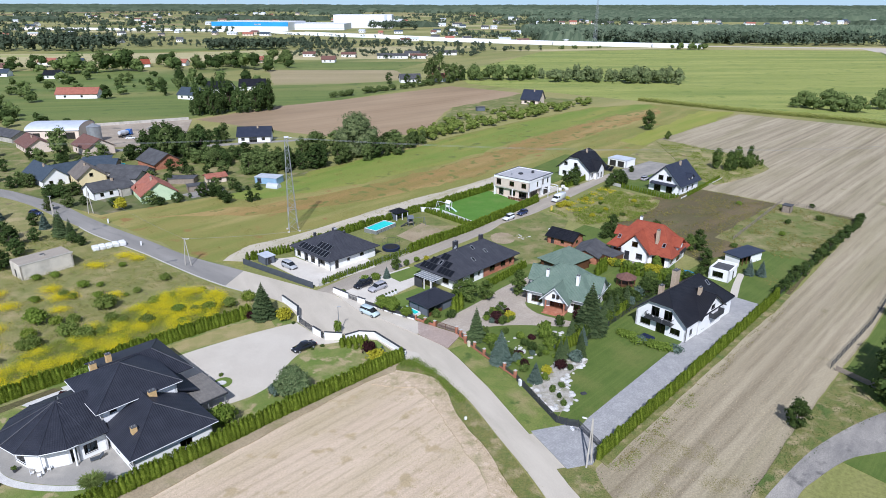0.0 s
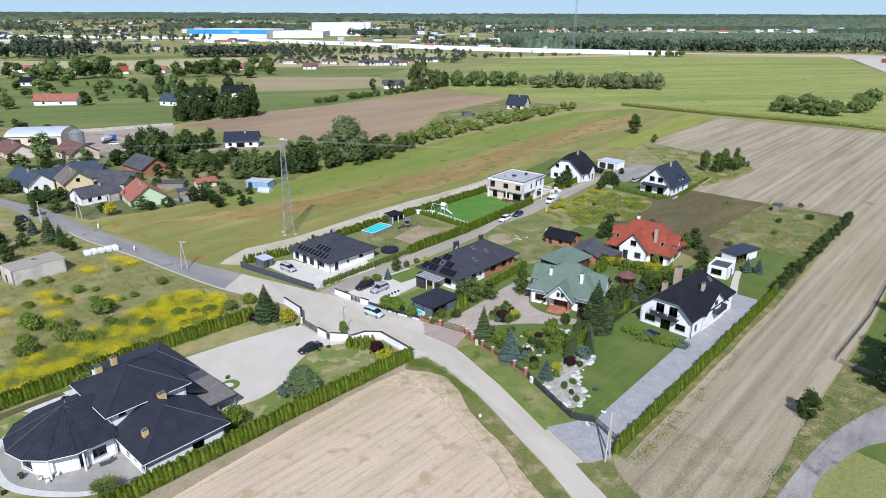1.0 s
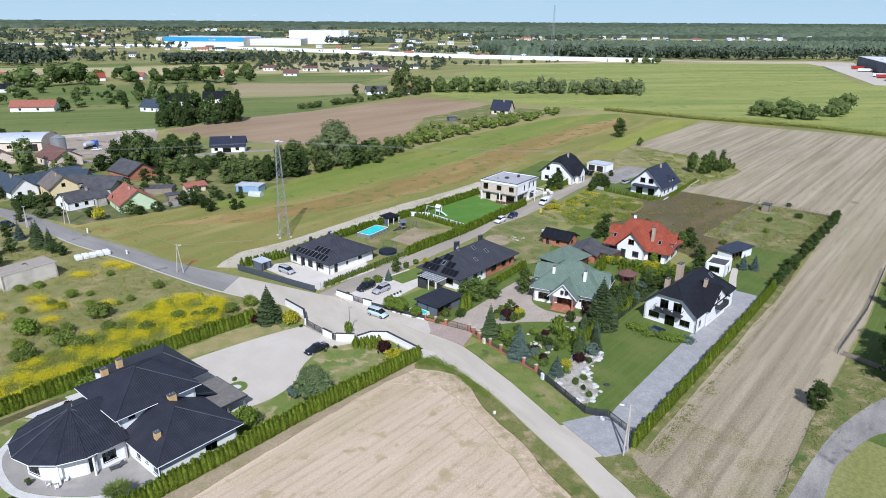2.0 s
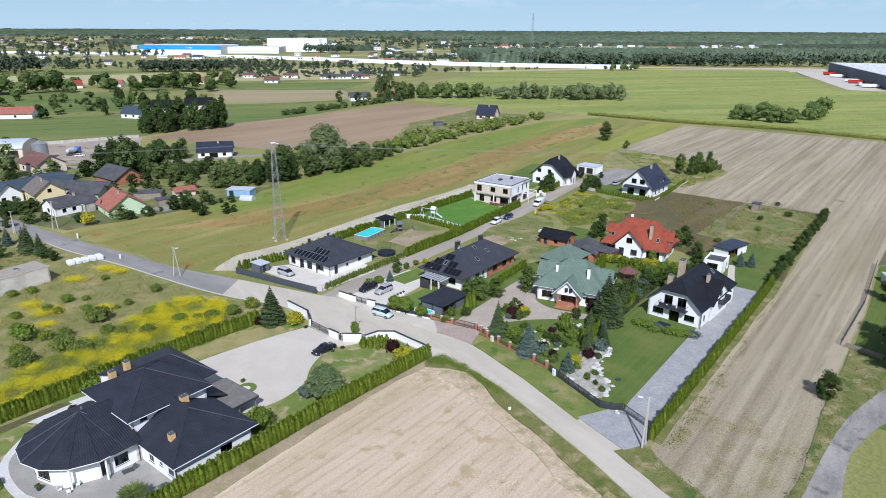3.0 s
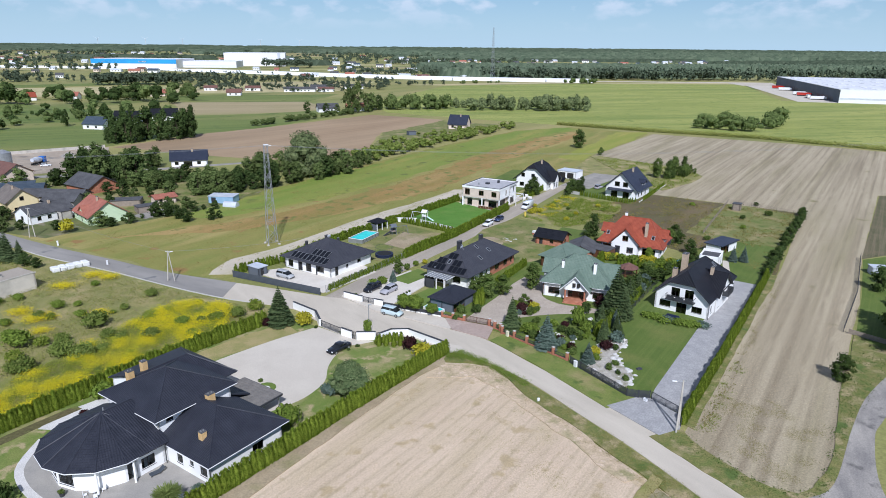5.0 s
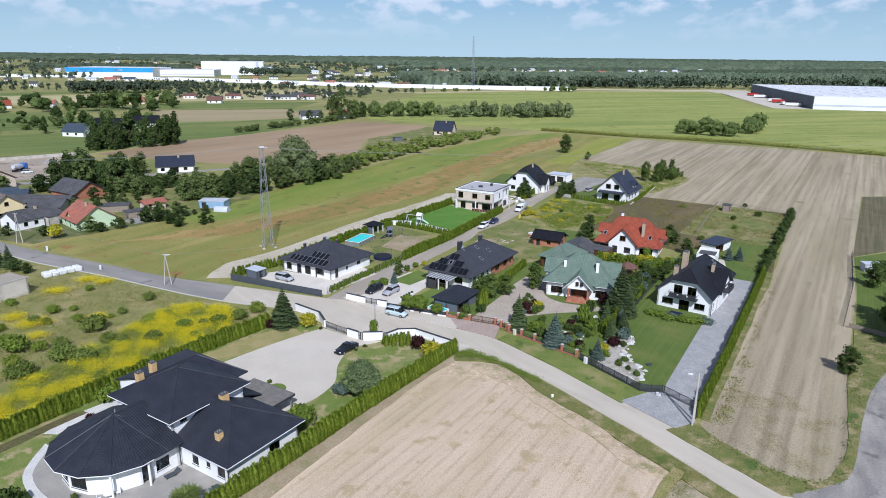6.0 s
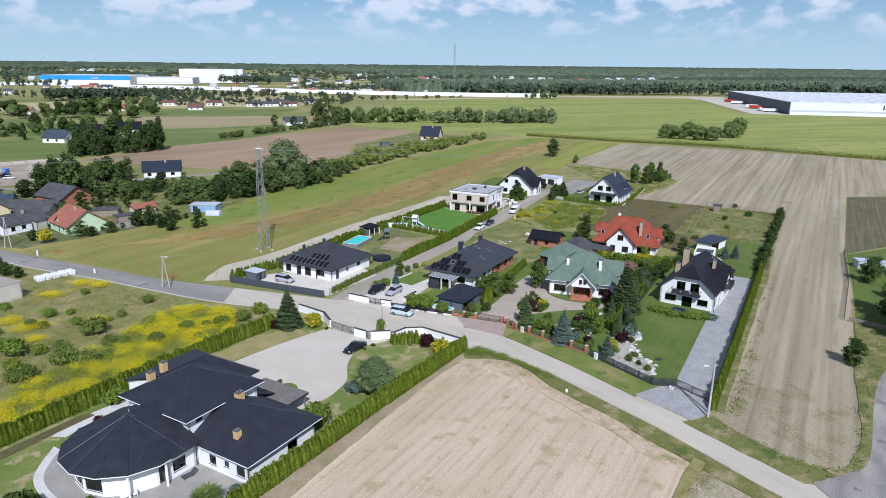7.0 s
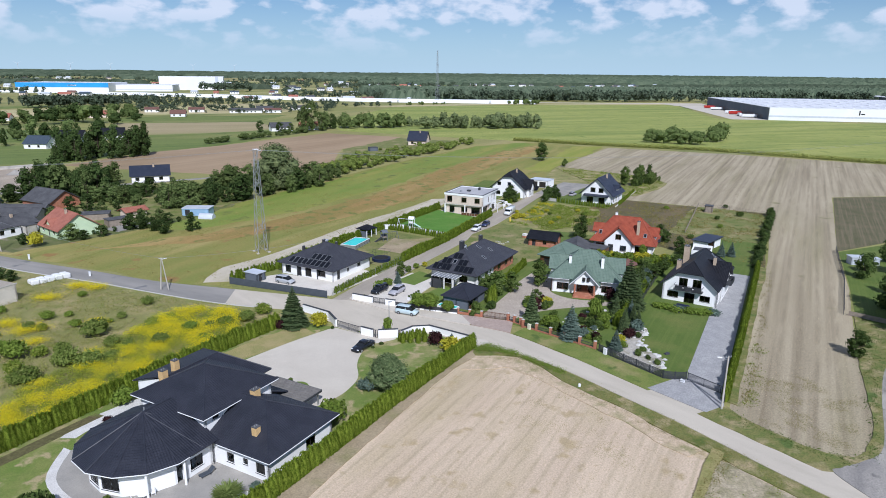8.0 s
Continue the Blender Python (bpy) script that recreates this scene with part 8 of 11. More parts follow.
# ---- vehicles ----
def paint(name, c):
    m = surface(name, c, tuple(x * 0.92 for x in c), size=1.5, fine=0.3, grain=0.03, rough=0.25, spec=0.5)
    m.node_tree.nodes["Principled BSDF"].inputs["Coat Weight"].default_value = 0.7
    return m


M_CARGLASS = surface("tinted_car_glass", (0.012, 0.014, 0.016), (0.016, 0.018, 0.02), size=1, fine=0.3, grain=0.02, rough=0.05, spec=0.6)


def loft(stations, top_round=0.75):
    """A hull through cross sections (x, z0, z1, half width)."""
    bm = bmesh.new()
    rings = []
    for x, z0, z1, w in stations:
        zz = z1 - z0
        prof = [(-w * 0.9, z0), (-w, z0 + zz * 0.25), (-w * 0.98, z0 + zz * 0.72), (-w * top_round, z1), (w * top_round, z1), (w * 0.98, z0 + zz * 0.72), (w, z0 + zz * 0.25), (w * 0.9, z0)]
        rings.append([bm.verts.new((x, y, z)) for y, z in prof])
    for r0, r1 in zip(rings, rings[1:]):
        for i in range(8):
            j = (i + 1) % 8
            bm.faces.new((r0[i], r0[j], r1[j], r1[i]))
    bm.faces.new(rings[0][::-1]), bm.faces.new(rings[-1])
    bmesh.ops.recalc_face_normals(bm, faces=bm.faces[:])
    for f in bm.faces:
        f.smooth = True
    return bm


def wheel_bm(r, w):
    bm = prism(bmesh.new(), (0, -w / 2, 0), (0, w / 2, 0), r, 18)
    bmesh.ops.bevel(bm, geom=[e for e in bm.edges if abs(e.verts[0].co.y - e.verts[1].co.y) < 1e-4], offset=0.03, segments=1, affect="EDGES")
    return bm


def car(x, y, turn, material, label, kind="hatch", L=4.4, group=""):
    """Front towards +x before turning."""
    H = {"sedan": 1.44, "hatch": 1.52, "suv": 1.66, "mpv": 1.72, "van": 2.45}[kind]
    ob = thing("van" if kind == "van" else "car", pose(x, y, 0.06, 0, 0, turn), label, "van" if kind == "van" else "car", group)
    h = L / 2
    belt = 0.95 if kind in ("sedan", "hatch") else 1.08
    if kind == "van":
        part("body", loft([(-h, 0.45, 2.35, 0.9), (-h + 0.1, 0.3, 2.45, 0.98), (h * 0.35, 0.28, 2.45, 1.0), (h * 0.55, 0.28, 2.2, 0.98), (h * 0.78, 0.28, 1.35, 0.96), (h - 0.1, 0.3, 1.1, 0.92), (h, 0.42, 0.9, 0.82)]), material, ob)
        part("windscreen", loft([(h * 0.5, 1.35, 2.05, 0.93), (h * 0.62, 1.32, 1.95, 0.93), (h * 0.80, 1.30, 1.36, 0.9)]), M_CARGLASS, ob)
        part("side_window", boxes((h * 0.3, h * 0.55, -1.003, 1.003, 1.35, 1.95)), M_CARGLASS, ob)
    else:
        tail = belt if kind != "sedan" else belt + 0.02
        part("body", loft([(-h, 0.42, 0.78, 0.76), (-h + 0.12, 0.28, tail, 0.86), (-h + 0.8, 0.22, belt + 0.02, 0.9), (0.3, 0.2, belt, 0.91), (h - 1.1, 0.2, belt - 0.05, 0.9), (h - 0.25, 0.24, belt - 0.2, 0.86), (h, 0.36, belt - 0.36, 0.74)], 0.86), material, ob)
        back = {"sedan": (-h + 0.75, -h + 1.5), "hatch": (-h + 0.12, -h + 0.75), "suv": (-h + 0.1, -h + 0.5), "mpv": (-h + 0.08, -h + 0.4)}[kind]
        f0, f1 = (h - 1.25, h - 2.0) if kind != "mpv" else (h - 0.8, h - 1.7)
        part("rear_window", loft([(back[0], belt - 0.03, belt + 0.04, 0.8), (back[1] - 0.01, belt - 0.03, H - 0.06, 0.72)], 0.86), M_CARGLASS, ob)
        part("cabin_glass", loft([(back[1], belt - 0.03, H - 0.06, 0.72), (f1, belt - 0.03, H - 0.05, 0.72)], 0.86), M_CARGLASS, ob)
        part("windscreen", loft([(f1 + 0.01, belt - 0.03, H - 0.05, 0.72), (f0, belt - 0.08, belt + 0.0, 0.8)], 0.86), M_CARGLASS, ob)
        part("roof_panel", loft([(back[1] - 0.12, H - 0.1, H - 0.03, 0.66), (back[1] + 0.15, H - 0.09, H, 0.7), (f1 - 0.15, H - 0.09, H, 0.7), (f1 + 0.1, H - 0.11, H - 0.04, 0.66)], 0.92), material, ob)
        for s in (-1, 1):
            part("door_pillar", boxes((-0.05, 0.05, s * 0.79 - 0.03, s * 0.79 + 0.03, belt - 0.05, H - 0.2)), material, ob)
    for s in (-1, 1):
        for k in (-h + 0.85, h - 0.85):
            wh = part("wheel", wheel_bm(0.33, 0.22), M_RUBBER, ob)
            wh.matrix_basis = pose(k, s * 0.82, 0.33)
            part("rim", prism(bmesh.new(), (0, s * 0.112, 0), (0, s * 0.122, 0), 0.21, 10), M_STEEL, wh)
        part("headlight", boxes((h - 0.22, h - 0.06, s * 0.62 - 0.16, s * 0.62 + 0.16, 0.58, 0.72), bevel=0.02), M_LAMP, ob)
        part("tail_light", boxes((-h + 0.0, -h + 0.12, s * 0.66 - 0.1, s * 0.66 + 0.1, 0.65, 0.9), bevel=0.02), M_REDLAMP, ob)
    part("bumper", boxes((h - 0.06, h + 0.03, -0.7, 0.7, 0.3, 0.48), bevel=0.02), M_RUBBER, ob)
    return ob


P_BLACK, P_NAVY = paint("black_car_paint", (0.008, 0.009, 0.014)), paint("navy_car_paint", (0.02, 0.03, 0.09))
P_SILVER, P_MINT = paint("silver_car_paint", (0.42, 0.43, 0.45)), paint("pale_green_car_paint", (0.50, 0.60, 0.62))
P_WHITE, P_BEIGE = paint("white_car_paint", (0.75, 0.76, 0.77)), paint("warm_grey_car_paint", (0.38, 0.37, 0.40))
P_BLUE = paint("bright_blue_paint", (0.02, 0.12, 0.45))
car(-26.2, 106.0, 222, P_BLACK, "black saloon car parked on a paved forecourt", "sedan", 4.6)
car(-15.6, 120.4, -38, P_MINT, "pale green people carrier parked at the roadside", "mpv", 4.5)
car(-18.6, 134.3, 226, P_BLACK, "black people carrier parked in a paved court", "mpv", 4.6)
car(-15.2, 132.6, 226, P_BEIGE, "warm grey estate car parked in a paved court", "suv", 4.5)
car(-37.8, 145.2, -40, P_SILVER, "silver people carrier parked in a paved court", "mpv", 4.4)
car(18.6, 183.0, 230, P_WHITE, "white car parked on a gravel lane", "suv", 4.4)
car(23.2, 188.0, 230, P_NAVY, "dark blue car parked on a gravel lane", "hatch", 4.2)
car(36.5, 202.5, 230, P_WHITE, "white delivery van parked on a gravel lane", "van", 6.2)
car(-147.0, 300.2, 20, P_WHITE, "white car parked in a works yard", "hatch", 4.2)
car(-137.8, 309.4, -30, P_WHITE, "white pickup parked in a works yard", "suv", 4.8)
car(-123.5, 186, -20, P_NAVY, "dark blue car parked on a paved yard", "hatch", 4.2)
car(72.0, 228.5, 40, P_BEIGE, "pale car parked before a white house", "suv", 4.3)
# lorry in the yard
lo = thing("lorry", pose(-152, 306, 0, 0, 0, 80), "bright blue concrete lorry in a works yard", "lorry")
part("cab", boxes((2.2, 4.2, -1.2, 1.2, 0.7, 3.1), bevel=0.15), P_BLUE, lo)
part("windscreen", boxes((4.15, 4.23, -1.0, 1.0, 1.8, 2.7)), M_CARGLASS, lo)
part("chassis", boxes((-4.4, 2.2, -0.5, 0.5, 0.7, 1.0)), M_RUBBER, lo)
part("drum", prism(prism(bmesh.new(), (-4.2, 0, 2.5), (-1.2, 0, 2.2), 0.8, 14, 1.25), (-1.2, 0, 2.2), (1.8, 0, 2.0), 1.25, 14, 0.9), M_SHEET, lo)
for s in (-1, 1):
    for k in (-3.2, -2.0, 3.0):
        wh = part("wheel", wheel_bm(0.5, 0.3), M_RUBBER, lo)
        wh.matrix_basis = pose(k, s * 1.0, 0.5)
        part("rim", prism(bmesh.new(), (0, s * 0.15, 0), (0, s * 0.165, 0), 0.28, 10), M_STEEL, wh)
# lorries by the big warehouse
m_red = paint("red_lorry_paint", (0.4, 0.03, 0.02))
for k, out, t, m_, lab in ((36, 10, -25, P_WHITE, "white lorry trailer at a warehouse"), (58, 14, 60, P_WHITE, "white lorry trailer at a warehouse"), (92, 11, -25, m_red, "red lorry trailer at a warehouse"), (110, 11, -25, P_WHITE, "white lorry trailer at a warehouse"), (190, 11, -25, P_WHITE, "white lorry trailer at a warehouse"), (232, 11, -25, m_red, "red lorry trailer at a warehouse")):
    x, y = 467 + 0.423 * k - 0.906 * out, 583 + 0.906 * k + 0.423 * out
    tr = thing("lorry", pose(x, y, 0, 0, 0, t), lab, "lorry", "lorries at the warehouse")
    part("trailer", boxes((-7, 6, -1.3, 1.3, 1.1, 4.0), bevel=0.05), m_, tr)
    part("cab", boxes((6.3, 8.3, -1.2, 1.2, 0.8, 3.4), bevel=0.15), m_, tr)
    part("wheels_frame", boxes((-6, 8, -1.1, 1.1, 0.0, 1.0)), M_RUBBER, tr)


# ---- poles, pylon and wires ----
def lattice(name, x, y, h, base, top, bays, label, r=0.07, category="pylon", turn=20, arms=()):
    ob = thing(name, pose(x, y, 0, 0, 0, turn), label, category)
    at = lambda i, k: Vector(((base + (top - base) * k) * (1, -1, -1, 1)[i], (base + (top - base) * k) * (1, 1, -1, -1)[i], h * k))
    for i in range(4):
        part("leg", prism(bmesh.new(), at(i, 0), at(i, 1), r, 4, r * 0.7), M_STEEL, ob)
    ks = [1 - (1 - j / bays) ** 1.25 for j in range(bays + 1)]
    for j in range(bays):
        for i in range(4):
            n_ = (i + 1) % 4
            a, b = (at(i, ks[j]), at(n_, ks[j + 1])) if j % 2 else (at(n_, ks[j]), at(i, ks[j + 1]))
            part("brace", prism(bmesh.new(), a, b, r * 0.55, 4), M_STEEL, ob)
            if j % 3 == 0 and j:
                part("tie", prism(bmesh.new(), at(i, ks[j]), at(n_, ks[j]), r * 0.55, 4), M_STEEL, ob)
    for z, w in arms:
        part("crossarm", bars(((-w, 0, z), (0, 0, z + 0.5)), ((w, 0, z), (0, 0, z + 0.5)), ((-w, 0, z), (w, 0, z)), r=r * 0.7), M_STEEL, ob)
    return ob


py = lattice("pylon", -42.9, 172.8, 26.4, 1.25, 0.4, 15, "tall galvanised lattice pylon standing in a meadow", 0.085)
part("insulator", bars(((0.4, 0, 25.9), (1.5, 0, 26.2)), ((0.4, 0.3, 25.9), (1.5, 0.5, 26.1)), r=0.09), M_TRIM, py)
part("head_plate", boxes((-0.5, 0.7, -0.5, 0.5, 26.3, 26.5)), M_TRIM, py)
for i in range(4):
    u, v = 1.5 * (1, -1, -1, 1)[i], 1.5 * (1, 1, -1, -1)[i]
    part("footing", boxes((u - 0.3, u + 0.3, v - 0.3, v + 0.3, 0, 0.3)), M_CONCRETE, py)
lattice("radio_mast", 214, 985, 76, 2.2, 0.6, 14, "distant thin lattice radio mast", 0.13, "mast")


def wire(p, q, sag, label="thin overhead power line", r=0.03, n=14):
    cu = bpy.data.curves.new("power_line", "CURVE")
    cu.dimensions, cu.bevel_depth, cu.bevel_resolution = "3D", r, 0
    sp = cu.splines.new("POLY")
    sp.points.add(n)
    p, q = Vector(p), Vector(q)
    for i in range(n + 1):
        t = i / n
        c = p.lerp(q, t) - Vector((0, 0, 4 * sag * t * (1 - t)))
        sp.points[i].co = (*c, 1)
    cu.materials.append(M_STEEL)
    return tagged(new("power_line", cu), label, "power line", "power lines")


for k in (-0.5, 0.5):
    wire((-42.4, 172.8 + k, 26.2), (260, 205 + k * 3, 27), 6.5, r=0.02)
    wire((-43.3, 172.8 + k, 26.2), (-330, 226 + k * 3, 25), 6, r=0.02)


def a_pole(x, y, dx, dy, h, label, lamp=None):
    ob = thing("utility_pole", pose(x, y, 0), label, "pole", "utility poles")
    part("shaft", prism(bmesh.new(), (0, 0, -0.1), (dx * 0.45, dy * 0.45, h), 0.14, 8, 0.09), M_CONCRETE, ob)
    part("strut", prism(bmesh.new(), (dx, dy, -0.1), (dx * 0.5, dy * 0.5, h * 0.95), 0.13, 8, 0.09), M_CONCRETE, ob)
    part("crossarm", bars(((dx * 0.45 - 0.5, dy * 0.45, h - 0.2), (dx * 0.45 + 0.5, dy * 0.45, h - 0.2)), r=0.05), M_STEEL, ob)
    for k in (-0.4, 0.0, 0.4):
        part("insulator", prism(bmesh.new(), (dx * 0.45 + k, dy * 0.45, h - 0.16), (dx * 0.45 + k, dy * 0.45, h + 0.04), 0.045, 6), M_STEEL, ob)
    if lamp:
        arm = part("lamp_arm", bars(((dx * 0.45, dy * 0.45, h - 0.6), (dx * 0.45 + lamp[0], dy * 0.45 + lamp[1], h - 0.35)), r=0.04), M_STEEL, ob)
        part("lamp_head", boxes((-0.32, 0.32, -0.13, 0.13, -0.07, 0.07), bevel=0.03), M_TRIM, arm).matrix_basis = pose(dx * 0.45 + lamp[0], dy * 0.45 + lamp[1], h - 0.36, 0, 0, math.degrees(math.atan2(lamp[1], lamp[0])))
    return ob


a_pole(19.6, 73.5, 0.9, 1.0, 8.0, "concrete twin-leg utility pole with a street lamp", (-1.0, 0.5))
a_pole(-63.6, 146.6, 1.6, -0.3, 7.2, "concrete twin-leg utility pole with a lamp beside the road", (0.7, 0.3))
a_pole(-107.1, 187.8, -1.4, -0.2, 8.2, "concrete twin-leg utility pole at a village road")
a_pole(-117.2, 184, 0.3, 0.2, 6.5, "slender utility pole at a village road")
wire((-62.9, 146.5, 7.0), (-30, 160, 5.5), 0.6, r=0.02)
wire((-62.9, 146.5, 7.0), (-106.6, 187.7, 7.9), 1.0, r=0.02)
lp = thing("lamp_post", pose(-20.6, 112.2, 0), "thin grey lamp post with ivy at its foot", "lamp post")
part("shaft", prism(bmesh.new(), (0, 0, 0), (0, 0, 5.8), 0.09, 8, 0.06), M_STEEL, lp)
part("lamp_head", boxes((-0.1, 0.55, -0.12, 0.12, 5.75, 5.88), bevel=0.03), M_STEEL, lp)

# ---- garden things ----
# frame pool with ladder
pool = thing("frame_pool", pose(-19.2, 168.9, 0, 0, 0, 55), "rectangular grey frame pool with turquoise water", "pool")
bm = boxes((0, 8.6, 0, 0.18, 0, 1.2), (0, 8.6, 4.2, 4.38, 0, 1.2), (0, 0.18, 0.18, 4.2, 0, 1.2), (8.42, 8.6, 0.18, 4.2, 0, 1.2))
part("liner_wall", bm, M_STEEL, pool)
part("rim", bars(((0, 0.09, 1.22), (8.6, 0.09, 1.22)), ((0, 4.29, 1.22), (8.6, 4.29, 1.22)), ((0.09, 0, 1.22), (0.09, 4.38, 1.22)), ((8.51, 0, 1.22), (8.51, 4.38, 1.22)), r=0.07), M_TRIM, pool)
part("water", boxes((0.18, 8.42, 0.18, 4.2, 0.05, 1.05)), M_WATER, pool, "clear turquoise water")
for i in range(6):
    part("strut", bars(((0.6 + i * 1.5, -0.45, 0), (0.6 + i * 1.5, 0, 1.1)), r=0.04), M_DARK, pool)
# trampoline
tr = thing("trampoline", pose(-14.2, 157.8, 0), "round trampoline with a blue skirt and net", "trampoline")
part("skirt", prism(bmesh.new(), (0, 0, 0.72), (0, 0, 0.84), 2.3, 20), M_BLUETARP, tr)
part("mat", prism(bmesh.new(), (0, 0, 0.845), (0, 0, 0.86), 1.8, 20), M_RUBBER, tr)
for i in range(6):
    a = i * math.pi / 3
    part("pole", bars(((2.2 * math.cos(a), 2.2 * math.sin(a), 0), (2.25 * math.cos(a), 2.25 * math.sin(a), 2.6)), r=0.02), M_DARK, tr)
part("net_ring", bars(*[((2.25 * math.cos(i * 0.5236), 2.25 * math.sin(i * 0.5236), 2.6), (2.25 * math.cos(i * 0.5236 + 0.5236), 2.25 * math.sin(i * 0.5236 + 0.5236), 2.6)) for i in range(12)], r=0.03), M_DARK, tr)
part("skirt_hanging", prism(bmesh.new(), (0, 0, 0.1), (0, 0, 0.715), 2.28, 20), M_BLUETARP, tr)
# garden arbour with dark roof
ar = thing("garden_arbour", pose(-14.4, 180.4, 0, 0, 0, 40), "open garden arbour with white posts and dark roof", "arbour")
pl, rd = hip(0, 4.6, 0, 4.2, 2.4, 0.5)
part("roof", roof_mesh(pl), M_ROOFBLK, ar)
for u, v in ((0.3, 0.3), (2.3, 0.3), (4.3, 0.3), (0.3, 3.9), (4.3, 3.9)):
    part("post", boxes((u - 0.09, u + 0.09, v - 0.09, v + 0.09, 0, 2.4)), M_TRIM, ar)
part("side_wall", boxes((0.3, 0.36, 0.5, 3.8, 0.05, 1.9)), M_GREYHALL, ar)
part("table", boxes((1.6, 3.0, 1.4, 2.6, 0.7, 0.76), (2.2, 2.4, 1.9, 2.1, 0, 0.7)), M_WOOD, ar)


def play_tower(x, y, turn, label, wall_m, slide_m):
    ob = thing("play_tower", pose(x, y, 0, 0, 0, turn), label, "play tower", "play towers")
    for u in (0, 1.3):
        for v in (0, 1.3):
            part("post", boxes((u - 0.06, u + 0.06, v - 0.06, v + 0.06, 0, 2.6)), wall_m, ob)
    part("deck", boxes((-0.06, 1.36, -0.06, 1.36, 1.15, 1.25)), M_WOOD, ob)
    part("side_panel", boxes((-0.05, 0.0, 0.06, 1.24, 1.25, 1.9)), wall_m, ob)
    part("side_panel", boxes((0.06, 1.24, -0.05, 0.0, 1.25, 1.9)), wall_m, ob)
    pl_, rd_ = gable(-0.25, 1.55, -0.25, 1.55, 2.45, 0.9)
    part("roof", roof_mesh(pl_, 0.3, 0.015, 0.06), wall_m, ob)
    sl = bmesh.new()
    for k in range(5):
        a, b = (1.36 + k * 0.5, 1.2 - k * 0.25), (1.36 + k * 0.5 + 0.5, 1.2 - k * 0.25 - 0.25)
        for dz, v0, v1 in ((0.0, 0.4, 0.9), (0.12, 0.36, 0.42), (0.12, 0.88, 0.94)):
            vs = [sl.verts.new(c) for c in ((a[0], v0, a[1] + dz), (b[0], v0, b[1] + dz), (b[0], v1, b[1] + dz), (a[0], v1, a[1] + dz), (a[0], v0, a[1] - 0.05), (b[0], v0, b[1] - 0.05), (b[0], v1, b[1] - 0.05), (a[0], v1, a[1] - 0.05))]
            for q in ((0, 1, 2, 3), (7, 6, 5, 4), (0, 4, 5, 1), (2, 6, 7, 3), (1, 5, 6, 2), (0, 3, 7, 4)):
                sl.faces.new([vs[i] for i in q])
    part("slide", sl, slide_m, ob)
    fr = part("swing_frame", bars(((-0.1, 0.6, 2.3), (-3.6, 0.6, 2.3)), ((-3.6, 0.6, 2.3), (-3.6, -0.5, 0)), ((-3.6, 0.6, 2.3), (-3.6, 1.7, 0)), r=0.06), wall_m, ob)
    for k in (-1.2, -2.4):
        part("swing_seat", boxes((k - 0.25, k + 0.25, 0.5, 0.75, 0.45, 0.5)), M_DARK, fr)
        part("swing_rope", bars(((k - 0.22, 0.62, 0.5), (k - 0.22, 0.62, 2.25)), ((k + 0.22, 0.62, 0.5), (k + 0.22, 0.62, 2.25)), r=0.015), M_DARK, fr)
    return ob


play_tower(-9.8, 177.6, 200, "small grey wooden play tower with a slide", M_GREYHALL, M_DARK)
play_tower(0.0, 191.6, -35, "white play tower with slide and swings", M_TRIM, paint("pale_mint_plastic", (0.55, 0.72, 0.66)))
# court bits
shed = flat_shed(-43.8, 146.6, 46, 2.6, 3.6, 2.0, M_GREYHALL, M_SHEET, "grey garden shed with a pale roof in a court", "shed", {0: [(0.6, 1.6, 0.1, 1.8, "door")]})
solo("inflatable_pool", prism(bmesh.new(), (0, 0, 0.02), (0, 0, 0.7), 2.1, 20), M_POOLBLUE, pose(56.5, 141.2, 0), "round bright blue inflatable pool", "pool")
solo("white_screen", boxes((0, 3.8, -0.08, 0.08, 0, 0.6)), M_WALL, pose(-8.0, 119.6, 0, 0, 0, -37), "low white rendered wall beside a pavilion", "wall")
pp = thing("paddling_pool", pose(-9.2, 122.0, 0, 0, 0, -45), "white-sided raised pool with light blue water", "pool")
part("rim", boxes((0, 4.2, 0, 0.14, 0, 0.8), (0, 4.2, 1.46, 1.6, 0, 0.8), (0, 0.14, 0.142, 1.458, 0, 0.8), (4.06, 4.2, 0.142, 1.458, 0, 0.8), bevel=0.02), M_TRIM, pp)
part("water", boxes((0.144, 4.056, 0.144, 1.456, 0.02, 0.72)), M_WATER, pp, "clear turquoise water")
solo("covered_table", boxes((-1.3, 1.3, -0.8, 0.8, 0, 0.85), bevel=0.2), M_BLUETARP, pose(38.6, 110.3, 0, 0, 0, -50), "garden furniture under a navy blue cover", "cover")
solo("robot_mower_house", boxes((-0.5, 0.5, -0.35, 0.35, 0, 0.4), bevel=0.12), M_DARK, pose(22.8, 91.6, 0, 0, 0, 20), "small dark plastic cover on a lawn", "cover")
